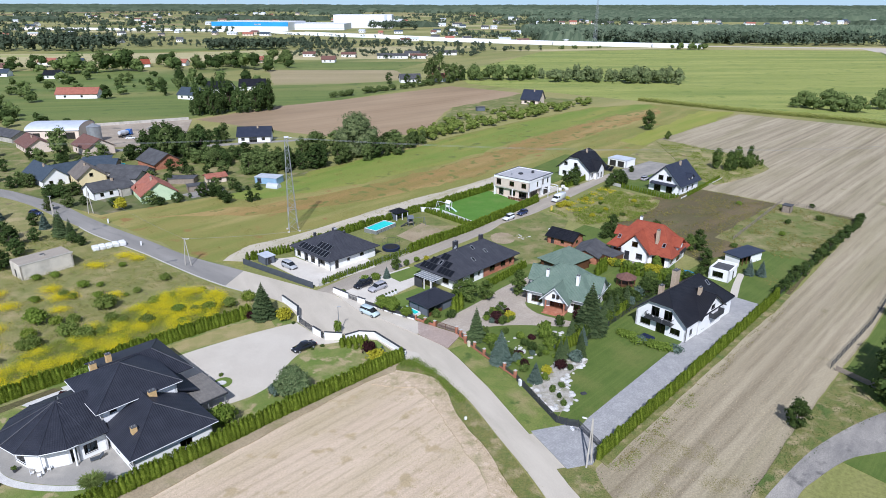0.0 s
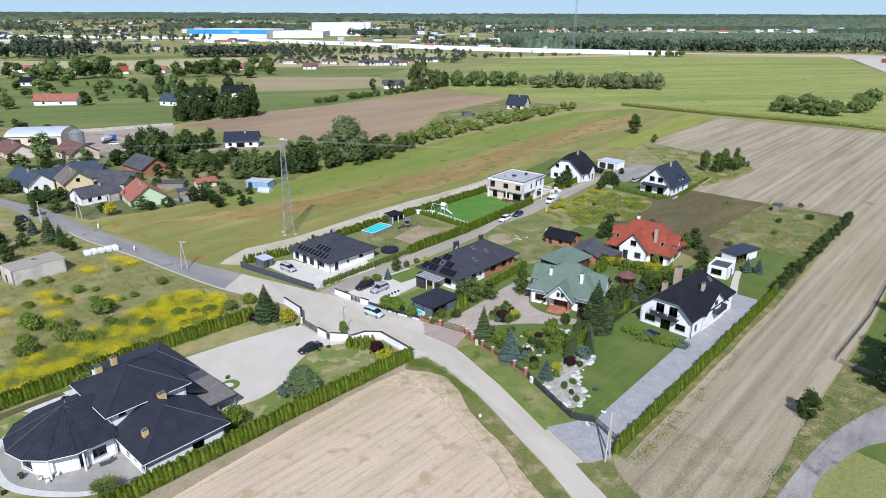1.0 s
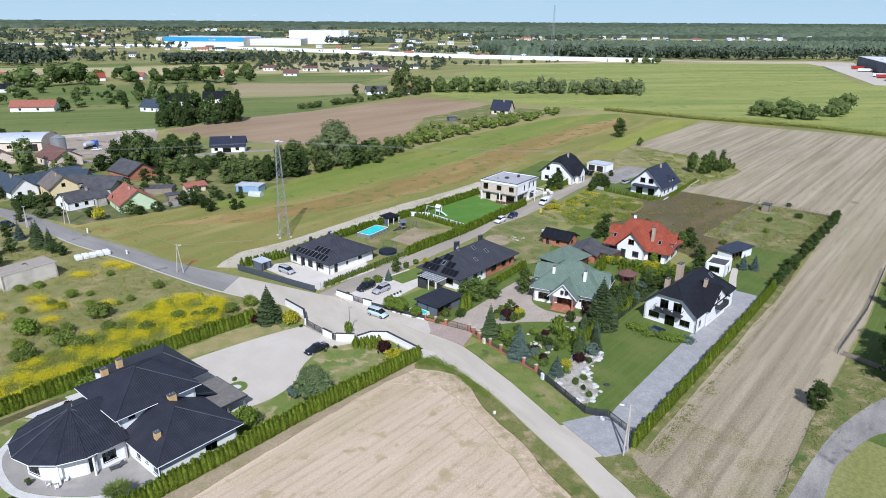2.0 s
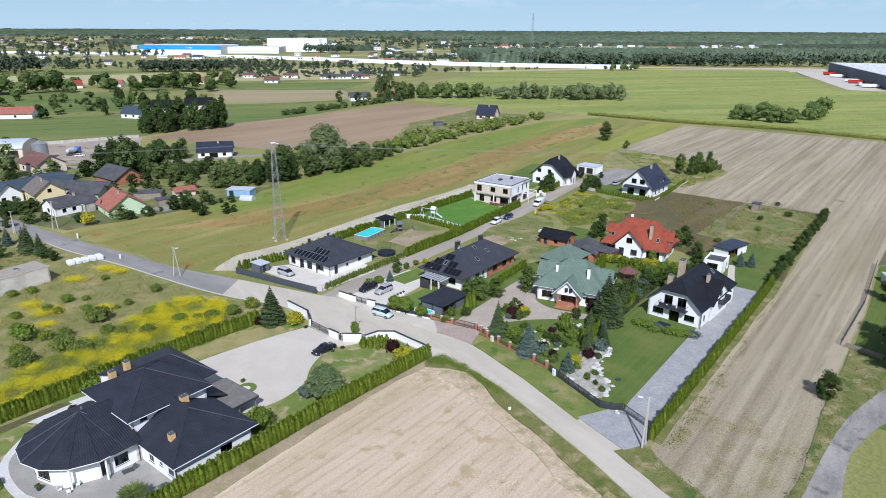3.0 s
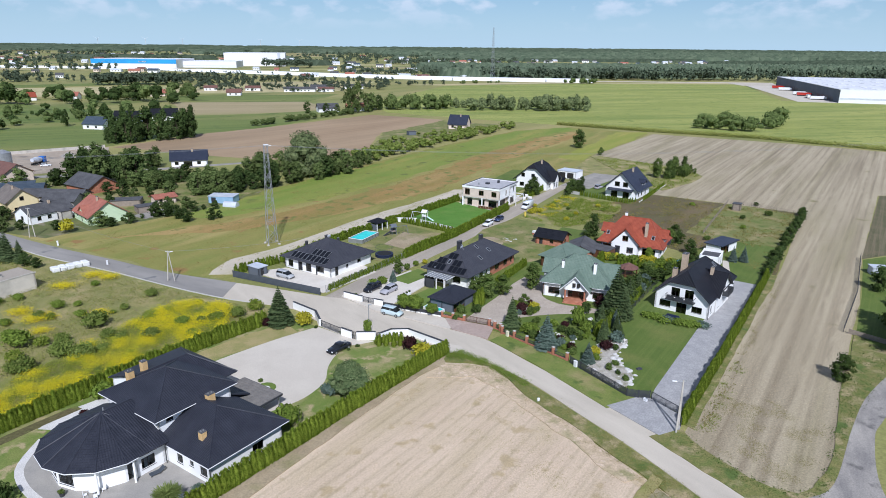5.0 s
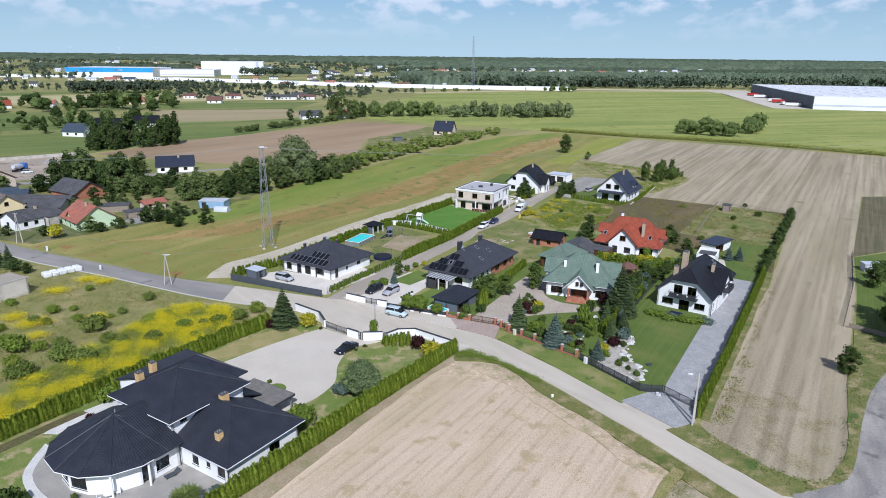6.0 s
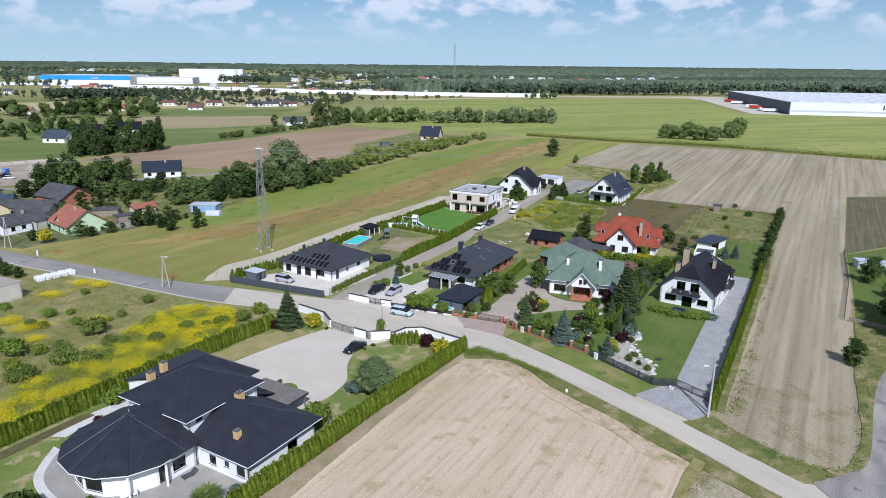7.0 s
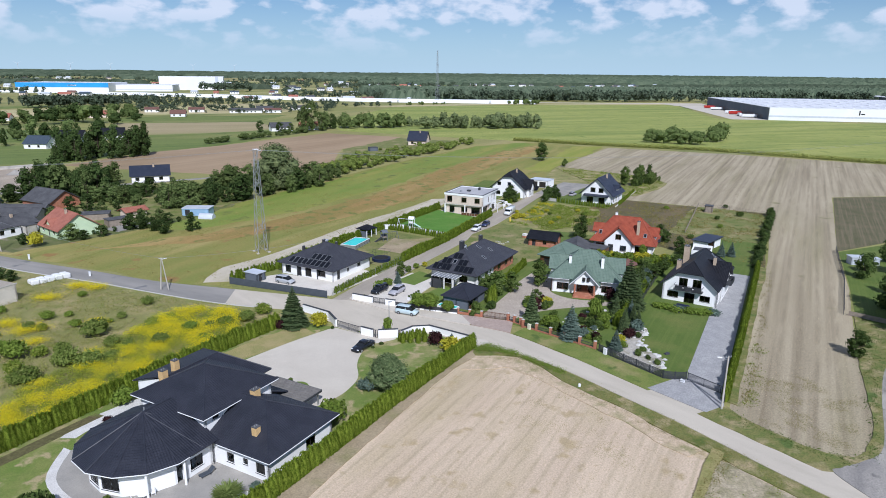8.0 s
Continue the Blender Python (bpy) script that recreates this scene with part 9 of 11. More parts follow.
for x, y, h_, m_, lab in ((4.4, 107.2, 1.1, M_PALEBOX, "cream utility box beside a brick fence"), (12.6, 94.0, 1.2, M_TRIM, "white utility box before a fence"), (-80.4, 160.3, 1.0, M_TRIM, "white utility box beside the road"), (-98, 178.5, 1.2, M_TRIM, "white utility box at the roadside"), (32.5, 191.5, 1.6, M_YELLOWBOX, "yellow gas cabinet on a plot"), (19.2, 82.0, 0.5, M_TRIM, "small white lamp on a fence")):
    b = thing("utility_box", pose(x, y, 0, 0, 0, 115), lab, "utility box", "utility boxes")
    part("cabinet", boxes((-0.3, 0.3, -0.18, 0.18, 0.1, h_), bevel=0.02), m_, b)
    part("plinth", boxes((-0.32, 0.32, -0.2, 0.2, 0, 0.098)), M_KERB, b)
    part("lid", boxes((-0.34, 0.34, -0.22, 0.22, h_ + 0.002, h_ + 0.05)), m_, b)
for i in range(3):
    bn = thing("brick_pallet", pose(29.5 + i * 2.0, 171.6 - i * 1.2, 0, 0, 0, 30), "pallet of wrapped red bricks on a plot", "pallet", "brick pallets")
    part("bricks", boxes((-0.6, 0.6, -0.5, 0.5, 0.14, 1.2), bevel=0.03), M_BRICK, bn)
    part("wrap", boxes((-0.62, 0.62, -0.52, 0.52, 0.7, 1.23)), M_CLOTH, bn)
    part("base", boxes((-0.6, 0.6, -0.5, 0.5, 0, 0.136)), M_WOOD, bn)
for i, (x, y) in enumerate(((-51.4, 75.2), (-49.6, 74.2))):
    lg = thing("sun_lounger", pose(x, y, 0.05, 0, 0, 35), "dark grey padded sun lounger on a terrace", "lounger", "loungers on the terrace")
    part("mattress", boxes((0, 1.3, -0.38, 0.38, 0.35, 0.47), bevel=0.04), M_FENCEGREY, lg)
    part("backrest", boxes((0, 0.7, -0.35, 0.35, 0, 0.1), bevel=0.03), M_FENCEGREY, lg).matrix_basis = pose(1.3, 0, 0.4, 0, -40, 0)
    for u in (0.1, 1.2):
        for v in (-0.3, 0.3):
            part("leg", boxes((u - 0.03, u + 0.03, v - 0.03, v + 0.03, 0, 0.35)), M_DARK, lg)
tb = thing("garden_table", pose(-55.2, 71.9, 0.05, 0, 0, 10), "small white garden table on a terrace", "table")
part("tabletop", prism(bmesh.new(), (0, 0, 0.7), (0, 0, 0.74), 0.6, 14), M_TRIM, tb)
part("pedestal", prism(bmesh.new(), (0, 0, 0), (0, 0, 0.7), 0.06, 8), M_TRIM, tb)
for k in range(4):
    a = k * math.pi / 2 + 0.4
    ch = thing("garden_chair", pose(-55.2 + 1.0 * math.cos(a), 71.9 + 1.0 * math.sin(a), 0.05, 0, 0, math.degrees(a) + 90), "white garden chair at a terrace table", "chair", "chairs round the table")
    part("seat", boxes((-0.22, 0.22, -0.22, 0.22, 0.42, 0.46)), M_TRIM, ch)
    part("backrest", boxes((-0.22, 0.22, -0.24, -0.2, 0.46, 0.9)), M_TRIM, ch)
    for u in (-0.19, 0.19):
        for v in (-0.19, 0.19):
            part("leg", boxes((u - 0.02, u + 0.02, v - 0.02, v + 0.02, 0, 0.42)), M_TRIM, ch)
for x, y in ((-48.8, 77.3), (-52.5, 76.4), (-58.8, 72.0)):
    pt = thing("plant_pot", pose(x, y, 0.05), "dark plant pot with a small shrub", "plant pot", "pots on the terrace")
    part("pot", prism(bmesh.new(), (0, 0, 0), (0, 0, 0.55), 0.22, 10, 0.3), M_DARK, pt)
    shared("leaves", bush_mesh(7, L_BROAD, 0.45, 0.6, 160, 0.1, 4), pt, pose(0, 0, 0.5))
for k, (x, y, z) in enumerate(((38.9, 214.6, 0), (40.6, 216.2, 0), (41.2, 214.9, 0), (40.0, 215.4, 0.8))):
    bm = boxes((-0.55, 0.55, -0.55, 0.55, 0, 0.95), bevel=0.16)
    for v in bm.verts:
        v.co += 0.1 * noise.noise_vector(v.co * 2.3 + Vector((k * 7, 0, 0)))
    solo("builders_bag", bm, M_CLOTH, pose(x, y, z, 0, 0, 25 * k), "bulging white builder's bag beside a lane", "bag", "builder's bags")
# planters before the bungalow
for i in range(5):
    t = i / 4
    b = thing("planter", pose(-13.6 + 2.6 * t, 127.9 + 2.7 * t, 0.05, 0, 0, 46), "white planter box with a clipped shrub", "planter", "planters in the court")
    part("box", boxes((-0.28, 0.28, -0.28, 0.28, 0, 0.6), bevel=0.02), M_TRIM, b)
    shared("leaves", bush_mesh(9, L_DARKER, 0.35, 0.5, 120, 0.09, 3), b, pose(0, 0, 0.55))


# ---- plants ----
for sd in range(5):
    HEDGE_MESHES.append(cone_mesh(40 + sd, L_THUJA, 2.25, 0.58, 410, 0.10, 0.42))
for sd in range(3):
    HEDGE_MESHES.append(cone_mesh(48 + sd, L_THUJA, 2.25, 0.56, 170, 0.16, 0.46))
hedge("thuja_hedge", [(-46.2, 64.2), (-33.2, 77.4), (-24.4, 86.4), (-7.6, 102.6)], 2.6, "tall clipped thuja hedge along a harvested field", 0.64, 0.98)
hedge("thuja_hedge", [(-77.6, 81.6), (-70.5, 89.2), (-65, 94.8), (-56.2, 104.4), (-50.8, 109.4), (-46, 113.8), (-39.6, 119.4)], 2.7, "tall thuja hedge between villa and wild plot", 0.64, 0.98)
hedge("thuja_hedge", [(21.4, 75.2), (45.6, 100.6), (72.6, 129.4)], 2.3, "row of pointed thujas along a sett drive", 0.66, 0.92, lo=0.85, hi=1.18)
hedge("thuja_hedge", [(-28.0, 135.4), (-13.2, 151.6), (-9.5, 155.6)], 1.5, "low thuja hedge behind a mesh fence", 0.6, 1.0)
hedge("thuja_hedge", [(-9.5, 155.6), (6.8, 173.0), (24.6, 195.2), (29.5, 201.5)], 2.3, "thuja hedge behind a mesh fence along a lane", 0.7, 1.2)
hedge("thuja_hedge", [(-49.4, 149.4), (-40.2, 156.0)], 2.1, "pointed thujas behind a dark fence", 0.8, 1.0)
hedge("thuja_hedge", [(-39.4, 156.8), (-26.4, 172.1), (-12.6, 186.1), (-6.4, 192.4), (13, 213), (16, 216.4)], 2.1, "long thuja hedge beside a field track", 0.8, 1.3)
hedge("thuja_hedge", [(-6.5, 190.5), (7.4, 176.0)], 1.7, "thuja hedge between two gardens", 0.75, 1.0)
hedge("thuja_hedge", [(57, 223.5), (72.2, 204.6), (76.5, 206.5)], 1.6, "row of young thujas before a white house", 0.95, 0.8)
hedge("thuja_hedge", [(80, 208), (99.5, 230.5)], 1.5, "low hedge beside a white plinth", 0.9, 0.9)
hedge("thuja_hedge", [(41, 217.5), (57, 237)], 1.9, "hedge before a white house on a lane", 0.9, 1.1)
hedge("thuja_hedge", [(8.6, 133), (19.5, 146.4)], 1.9, "hedge between bungalow and drive", 0.75, 1.1)
hedge("thuja_hedge", [(-20, 107.5), (-14.8, 108.8)], 1.6, "row of low thujas behind a white wall", 0.6, 1.1)
hedge("thuja_hedge", [(20.4, 104.5), (29.5, 113.5), (38, 123)], 2.4, "hedge along a garden boundary", 0.9, 1.0)
hedge("thuja_hedge", [(35.4, 140.8), (38.6, 144.6)], 3.4, "clump of tall columnar thujas beside a garage", 0.9, 0.75)
hedge("thuja_hedge", [(1.2, 121.2), (3.6, 123.6)], 3.4, "clump of columnar thujas beside a pavilion", 0.95, 0.75)
hedge("thuja_hedge", [(41.5, 143.2), (54, 136.5)], 1.5, "yellow-green hedge behind a garden", 0.8, 1.2)

BROAD = [broad_template(11, L_BROAD, clumps=34, leaves=1200, size=0.245), broad_template(12, L_BROAD, w=5.2, clumps=30, leaves=1200, size=0.245, low=0.05), broad_template(13, L_BROAD, w=6.4, clumps=38, leaves=1200, size=0.245, shape=0.8), broad_template(21, L_DARKER, w=5.8, clumps=34, leaves=1200, size=0.245, low=0.06)]
FAR = [broad_template(14 + i, m, w=w_, clumps=28, leaves=680, size=0.28, low=0.07, fat=1.05, shape=s_) for i, (m, w_, s_) in enumerate(((L_FARTREE, 6.2, 0.6), (L_FARTREE, 5.6, 0.8), (L_FARTREE, 6.8, 0.5), (L_FARDARK, 6.0, 0.6), (L_FARDARK, 5.4, 0.8)))]
FARLOW = [broad_template(35 + i, m, w=5.8, clumps=18, leaves=340, size=0.36, low=0.05, fat=1.15) for i, m in enumerate((L_FARDARK, L_DARKER))]
LIME = broad_template(31, L_LIME, w=5.6, clumps=30, leaves=2400, fat=1.15)
SPRUCE = [conifer_template(51 + i, L_SPRUCE, "spruce", 7.0, 1.75) for i in range(2)]
BLUES = [conifer_template(61 + i, L_BLUE, "blue_spruce", 7.0, 2.0, tiers=20, per=32) for i in range(2)]
PINE = broad_template(71, L_PINE, 6.0, 6.6, 95, 9000, 0.15, "mountain_pine", 0.02, 0.75)
WILLOW = broad_template(81, L_WILLOW, 14.6, 17, 70, 7000, 0.37, "willow", 0.05, 0.5)
BUSH = {k: [bush_mesh(90 + 7 * j + i, m, 1.0, 1.15, n_, 0.13, 8) for i in range(2)] for j, (k, m, n_) in enumerate((("green", L_BROAD, 500), ("dark", L_DARKER, 480), ("yellow", L_YELLOW, 520), ("purple", L_PURPLE, 480), ("lime", L_LIME, 520), ("blue", L_BLUE, 480)))}
WILDBUSH = [bush_mesh(170 + i, m, 1.0, 1.15, 950, 0.095, 13) for i, m in enumerate((L_WILDBUSH, L_LIME, L_WILDBUSH, L_RODGREEN))]


def reed_mesh(seed, n=1500, h=1.5, r=0.42):
    rng = np.random.default_rng(seed)
    a, q = rng.uniform(0, 6.28, n), rng.uniform(0.2, 1.0, n)
    d = np.stack([np.cos(a), np.sin(a), np.zeros(n)], 1)
    s = np.stack([-np.sin(a), np.cos(a), np.zeros(n)], 1) * 0.03
    p0 = d * (r * 0.4 * q)[:, None]
    p1 = d * (r * 1.3 * q)[:, None] + np.array([0, 0, 1]) * (h * 0.75 * rng.uniform(0.8, 1.1, n))[:, None]
    p2 = d * (r * 2.6 * q)[:, None] + np.array([0, 0, 1]) * (h * rng.uniform(0.55, 0.95, n))[:, None]
    v = np.concatenate([np.stack([p0 - s, p0 + s, p1 + s, p1 - s], 1), np.stack([p1 - s, p1 + s, p2 + s * 0.3, p2 - s * 0.3], 1)], 1).reshape(-1, 3)
    return np_mesh("blades", v, np.arange(len(v)).reshape(-1, 4), L_REED)


REED = reed_mesh(140)


def bush(x, y, r, kind, label, tall=1.0, group="shrubs"):
    return put_mesh("shrub", random.choice(BUSH[kind]), x, y, r, label, "shrub", group, tall)


# villa garden
put(SPRUCE[0], -37.1, 119.0, 7.9, 7.0, "dark green spruce beside a thuja hedge", "spruces", 1.4, category="tree")
put(PINE, -24.6, 90.7, 5.2, 6.0, "broad dark green pine on a lawn", "", 1.22, category="tree")
bush(-27.4, 90.6, 1.5, "blue", "low blue-grey spruce beside a pine", 1.3, "blue spruces")
bush(-28.4, 91.8, 1.1, "blue", "low blue-grey spruce beside a pine", 1.2, "blue spruces")
put(BLUES[1], -11.4, 103.4, 2.6, 7.0, "small blue spruce behind a white wall", "blue spruces", 1.3, category="tree")
bush(-32.4, 117.6, 1.9, "yellow", "round golden yellow shrub beside a wall", 1.2)
bush(-12.3, 101.6, 2.0, "yellow", "golden yellow shrub behind a hedge", 1.1)
bush(-39.6, 118.2, 1.0, "purple", "small dark purple shrub on a lawn", 1.5)
bush(-13.8, 104.6, 1.4, "purple", "dark purple shrub behind a wall", 1.5)
bush(-33.6, 83.2, 2.2, "lime", "bright green shrub at a villa corner", 1.3)
bush(-65.8, 71.8, 1.9, "dark", "dark green shrub on a lawn", 1.3)
bush(-61.5, 95.0, 1.7, "lime", "green shrub behind a villa", 1.3)
bush(-62.6, 90.6, 0.7, "purple", "small purple shrub in stone chippings", 1.0)
bush(-43.4, 70.9, 0.8, "blue", "low blue-grey juniper beside a terrace", 0.9)
for i, (x, y) in enumerate(((-17.9, 106.6), (-16.6, 106.2), (-15.4, 106.4), (-19.2, 106.8))):
    put_mesh("clipped_cone", HEDGE_MESHES[i % 5], x, y, 0.85, "small clipped conical evergreen on a lawn", "shrub", "clipped cones")
ob = put_mesh("ornamental_grass", REED, -46.2, 68.4, 1.7, "large arching tuft of ornamental grass", "ornamental grass")
for x, y, s in ((-27.0, 107.3, 0.4), (-24.6, 105.8, 0.4), (-38.6, 96.6, 0.5), (-23.0, 106.9, 0.5), (-30.4, 116.0, 0.5), (-64, 69.6, 0.7), (-59.5, 69.2, 0.5)):
    bush(x, y, s, random.choice(["green", "dark", "lime"]), "low garden shrub beside paving", 1.0)
# roadside and bungalow court
CLIPPED = broad_template(33, L_LIME, h=8.0, w=7.4, clumps=60, leaves=4200, size=0.22, name="clipped_tree", low=0.42, shape=0.35)
for x, y, h_ in ((-12.9, 121.6, 3.6), (-11.0, 120.5, 3.7), (-7.9, 118.5, 2.7)):
    put(CLIPPED, x, y, h_, 8.0, "clipped light green tree over a fence", "clipped trees", 1.15, category="tree")
put(BROAD[0], -11.9, 144.3, 3.7, 8.0, "young light green tree beside a lane", "", 1.1, category="tree")
put(BLUES[1], -13.7, 139.2, 3.0, 7.0, "small blue spruce on a court edge", "blue spruces", 1.2, category="tree")
for x, y, r, k in ((-18.3, 135.8, 1.5, "lime"), (-16.2, 138.0, 1.3, "lime"), (-9.6, 147.2, 1.0, "green"), (-7.2, 149.6, 0.9, "lime"), (-22.6, 130.4, 0.8, "green"), (-4.8, 150.6, 0.8, "yellow"), (-20.9, 112.3, 0.85, "lime")):
    bush(x, y, r, k, "leafy garden shrub beside paving", 2.9 if (x, y) == (-20.9, 112.3) else 1.2)
bush(-1.8, 119.2, 1.2, "green", "rounded shrub beside a pavilion", 1.2)
bush(1.3, 119.0, 1.3, "dark", "clipped green shrub beside a drive", 1.2)
bush(-3.6, 116.2, 0.8, "green", "shrub with white blossom behind a low wall", 1.1)
put(BROAD[0], 5.2, 126.6, 5.6, 8.0, "leafy broadleaf tree beside a drive", "garden trees", 1.25, category="tree")
put(BROAD[1], 8.8, 127.4, 4.8, 8.0, "leafy broadleaf tree beside a drive", "garden trees", 1.3, category="tree")
put(BROAD[2], 3.0, 127.6, 4.6, 8.0, "leafy broadleaf tree beside a bungalow", "garden trees", 1.2, category="tree")
# green house garden
put(SPRUCE[1], 5.9, 109.8, 7.2, 7.0, "blue-green spruce behind a brick fence", "spruces", 1.05, category="tree")
put(BLUES[0], 9.9, 101.4, 6.8, 7.0, "large blue spruce behind a brick fence", "blue spruces", 1.15, category="tree")
put(SPRUCE[0], 28.2, 113.4, 10.6, 7.0, "tall dark spruce beside a green-roofed house", "spruces", 1.3, category="tree")
put(SPRUCE[1], 31.5, 116.5, 5.5, 7.0, "dark spruce beside a green-roofed house", "spruces", 1.0, category="tree")
put(BROAD[0], 16.0, 130.0, 6.0, 8.0, "round-crowned tree at a house corner", "garden trees", 1.05, category="tree")
put(BROAD[1], 11.4, 120.4, 3.0, 8.0, "bushy small tree beside a brick drive", "garden trees", 1.5, category="tree")
bush(9.0, 107.9, 1.9, "lime", "wide light green juniper behind a fence", 1.0)
bush(7.2, 112.2, 1.2, "green", "green shrub beside a drive", 1.2)
bush(10.2, 118.0, 1.3, "purple", "reddish shrub beside a brick drive", 1.4)
bush(13.2, 119.0, 1.2, "yellow", "yellow-green shrub beside a brick drive", 1.2)
bush(26.6, 117.6, 1.5, "purple", "dark purple shrub before a house", 1.5)
bush(18.9, 109.8, 1.5, "lime", "bright yellow-green conifer on a lawn", 2.4)
bush(19.6, 107.4, 1.5, "lime", "yellow-green shrub on a lawn", 1.2)
bush(16.2, 106.0, 1.3, "dark", "dark shrub in a stone bed", 1.1)
bush(13.4, 103.4, 1.1, "purple", "brown-leaved shrub in a stone bed", 1.1)
bush(22.6, 115.2, 1.0, "dark", "dark conical shrub on a lawn", 2.4)
for x, y, h_, w_ in ((20.6, 102.0, 5.0, 0.6), (21.8, 103.4, 4.6, 0.55), (25.2, 106.4, 4.0, 0.6), (24.6, 103.6, 3.4, 0.9)):
    put(SPRUCE[0], x, y, h_, 7.0, "slim dark conifer along a garden boundary", "slim conifers", w_ * 1.5, category="tree")
put(BLUES[1], 15.3, 95.4, 3.9, 7.0, "blue spruce behind a dark fence", "blue spruces", 1.2, category="tree")
put(BLUES[0], 25.8, 108.2, 4.0, 7.0, "blue spruce along a garden boundary", "blue spruces", 1.0, category="tree")
for x, y, r, k in ((17.6, 97.8, 1.1, "yellow"), (17.0, 95.9, 0.9, "lime"), (17.8, 92.4, 0.8, "green"), (19.6, 93.6, 0.7, "green"), (19.0, 88.4, 0.7, "green"), (20.2, 99.6, 1.3, "purple"), (23.4, 102.0, 1.6, "blue"), (18.6, 90.6, 0.6, "dark"), (22.0, 99.2, 0.8, "dark"), (21.8, 105.4, 1.1, "green"), (14.4, 110.4, 1.0, "lime"), (11.6, 112.4, 0.9, "green")):
    bush(x, y, r, k, "rounded shrub in a stone rockery", 1.2)
for i, (x, y) in enumerate(((34.4, 112.0), (35.8, 110.8), (37.2, 109.2), (38.6, 107.9), (40.0, 106.9), (41.4, 106.2), (42.8, 105.9), (36.4, 108.9))):
    bush(x, y, 1.6, ("lime", "lime", "blue", "lime")[i % 4], "spreading juniper before a white house", 0.6, "junipers before the house")
# dense planting behind the brick fence and round the drive
KINDS = ["lime", "green", "dark", "blue", "lime", "dark", "purple", "green"]
for i in range(16):
    t = i / 15
    bush(5.6 + 8.6 * t + random.uniform(-0.5, 0.9), 110.6 - 13.0 * t + random.uniform(0.2, 1.8), random.uniform(0.7, 1.3), KINDS[i % 8], "garden shrub behind a brick fence", random.uniform(0.9, 1.5), "fence-side shrubs")
for i in range(14):
    a = i * 0.449
    bush(10.9 + 2.6 * math.cos(a) + random.uniform(-0.4, 0.4), 118.6 + 2.2 * math.sin(a) + random.uniform(-0.4, 0.4), random.uniform(0.6, 1.1), KINDS[(i * 3) % 8], "garden shrub on a mound beside the drive", random.uniform(1.0, 1.7), "shrubs on the mound")
for i in range(18):
    bush(14.5 + random.uniform(-1.5, 7.0), 105.5 + random.uniform(-3.0, 5.0), random.uniform(0.5, 1.0), KINDS[(i * 5) % 8], "garden shrub among rockery stones", random.uniform(0.9, 1.6), "rockery shrubs")
# close planting along the boundary between the green-roofed and the black-roofed house
for i in range(30):
    t, k = (i + 0.5) / 30, 0.9 + 2.6 * ((i * 7) % 10) / 10
    bush(26.6 + 17.0 * t - 0.74 * k, 109.6 + 18.4 * t + 0.67 * k, random.uniform(0.9, 1.5), ("dark", "green", "dark", "lime", "green", "blue")[i % 6], "dense shrub along a garden boundary", random.uniform(1.1, 1.9), "boundary shrubs")
for i, (x, y, h_) in enumerate(((31.0, 114.8, 5.2), (33.2, 118.4, 6.2), (35.4, 121.6, 4.6), (38.2, 124.6, 5.4), (24.2, 111.0, 4.4))):
    put(SPRUCE[i % 2], x, y, h_, 7.0, "slim dark conifer along a garden boundary", "slim conifers", 0.95, category="tree")
# red house garden and behind
put(LIME, 50.6, 144.6, 3.6, 8.0, "light green tree before a red-roofed house", "garden trees", 1.1, category="tree")
for x, y, h_, k, w_ in ((45.3, 168.0, 6.6, 3, 1.1), (43.2, 166.4, 4.6, 3, 1.1), (47, 137.5, 2.8, 0, 1.9), (43.8, 129.5, 3.4, 3, 1.6), (39.0, 127.0, 3.6, 3, 1.6), (36.4, 124.6, 4.2, 3, 1.5), (46.5, 131.0, 3.2, 3, 1.6), (50.5, 134.5, 3.2, 3, 1.6), (55.5, 137.5, 2.8, 3, 1.7), (59.5, 140.5, 2.8, 3, 1.6), (34.2, 127.8, 4.2, 3, 1.5), (63, 158, 4.6, 1, 1.4), (67.5, 163, 4.0, 3, 1.4), (57, 167, 5.2, 3, 1.3), (33.6, 119.6, 4.6, 3, 1.4), (45, 134.6, 2.6, 3, 1.7), (62.5, 145, 3.0, 3, 1.5), (64, 148.6, 4.2, 3, 1.3), (66, 158, 3.4, 3, 1.5)):
    put(BROAD[k], x, y, h_, 8.0, "leafy garden tree among shrubs", "garden trees", w_, category="tree")
for i in range(14):
    t = i / 13
    bush(40.6 + 15.5 * t + random.uniform(-0.6, 0.6), 147.6 - 8.4 * t + random.uniform(-0.6, 0.6), random.uniform(1.2, 1.7), random.choice(["lime", "lime", "yellow"]), "yellow-green hedge shrub in a garden", 1.1)
for x, y in ((71.6, 141.6), (74.2, 141.0)):
    put(BLUES[0], x, y, 4.2, 7.0, "blue spruce behind a white garden house", "blue spruces", 1.1, category="tree")
rng = np.random.default_rng(8)
for i in range(64):
    t = i / 63
    x, y = 73.0 + 49 * t + rng.uniform(-0.7, 0.7), 130.4 + 51.4 * t + rng.uniform(-0.7, 0.7)
    put(FARLOW[i % 2], x, y, float(rng.uniform(1.6, 3.2)), 8.0, "scrubby tree in a field-edge row", "field-edge row", 1.35, category="tree")
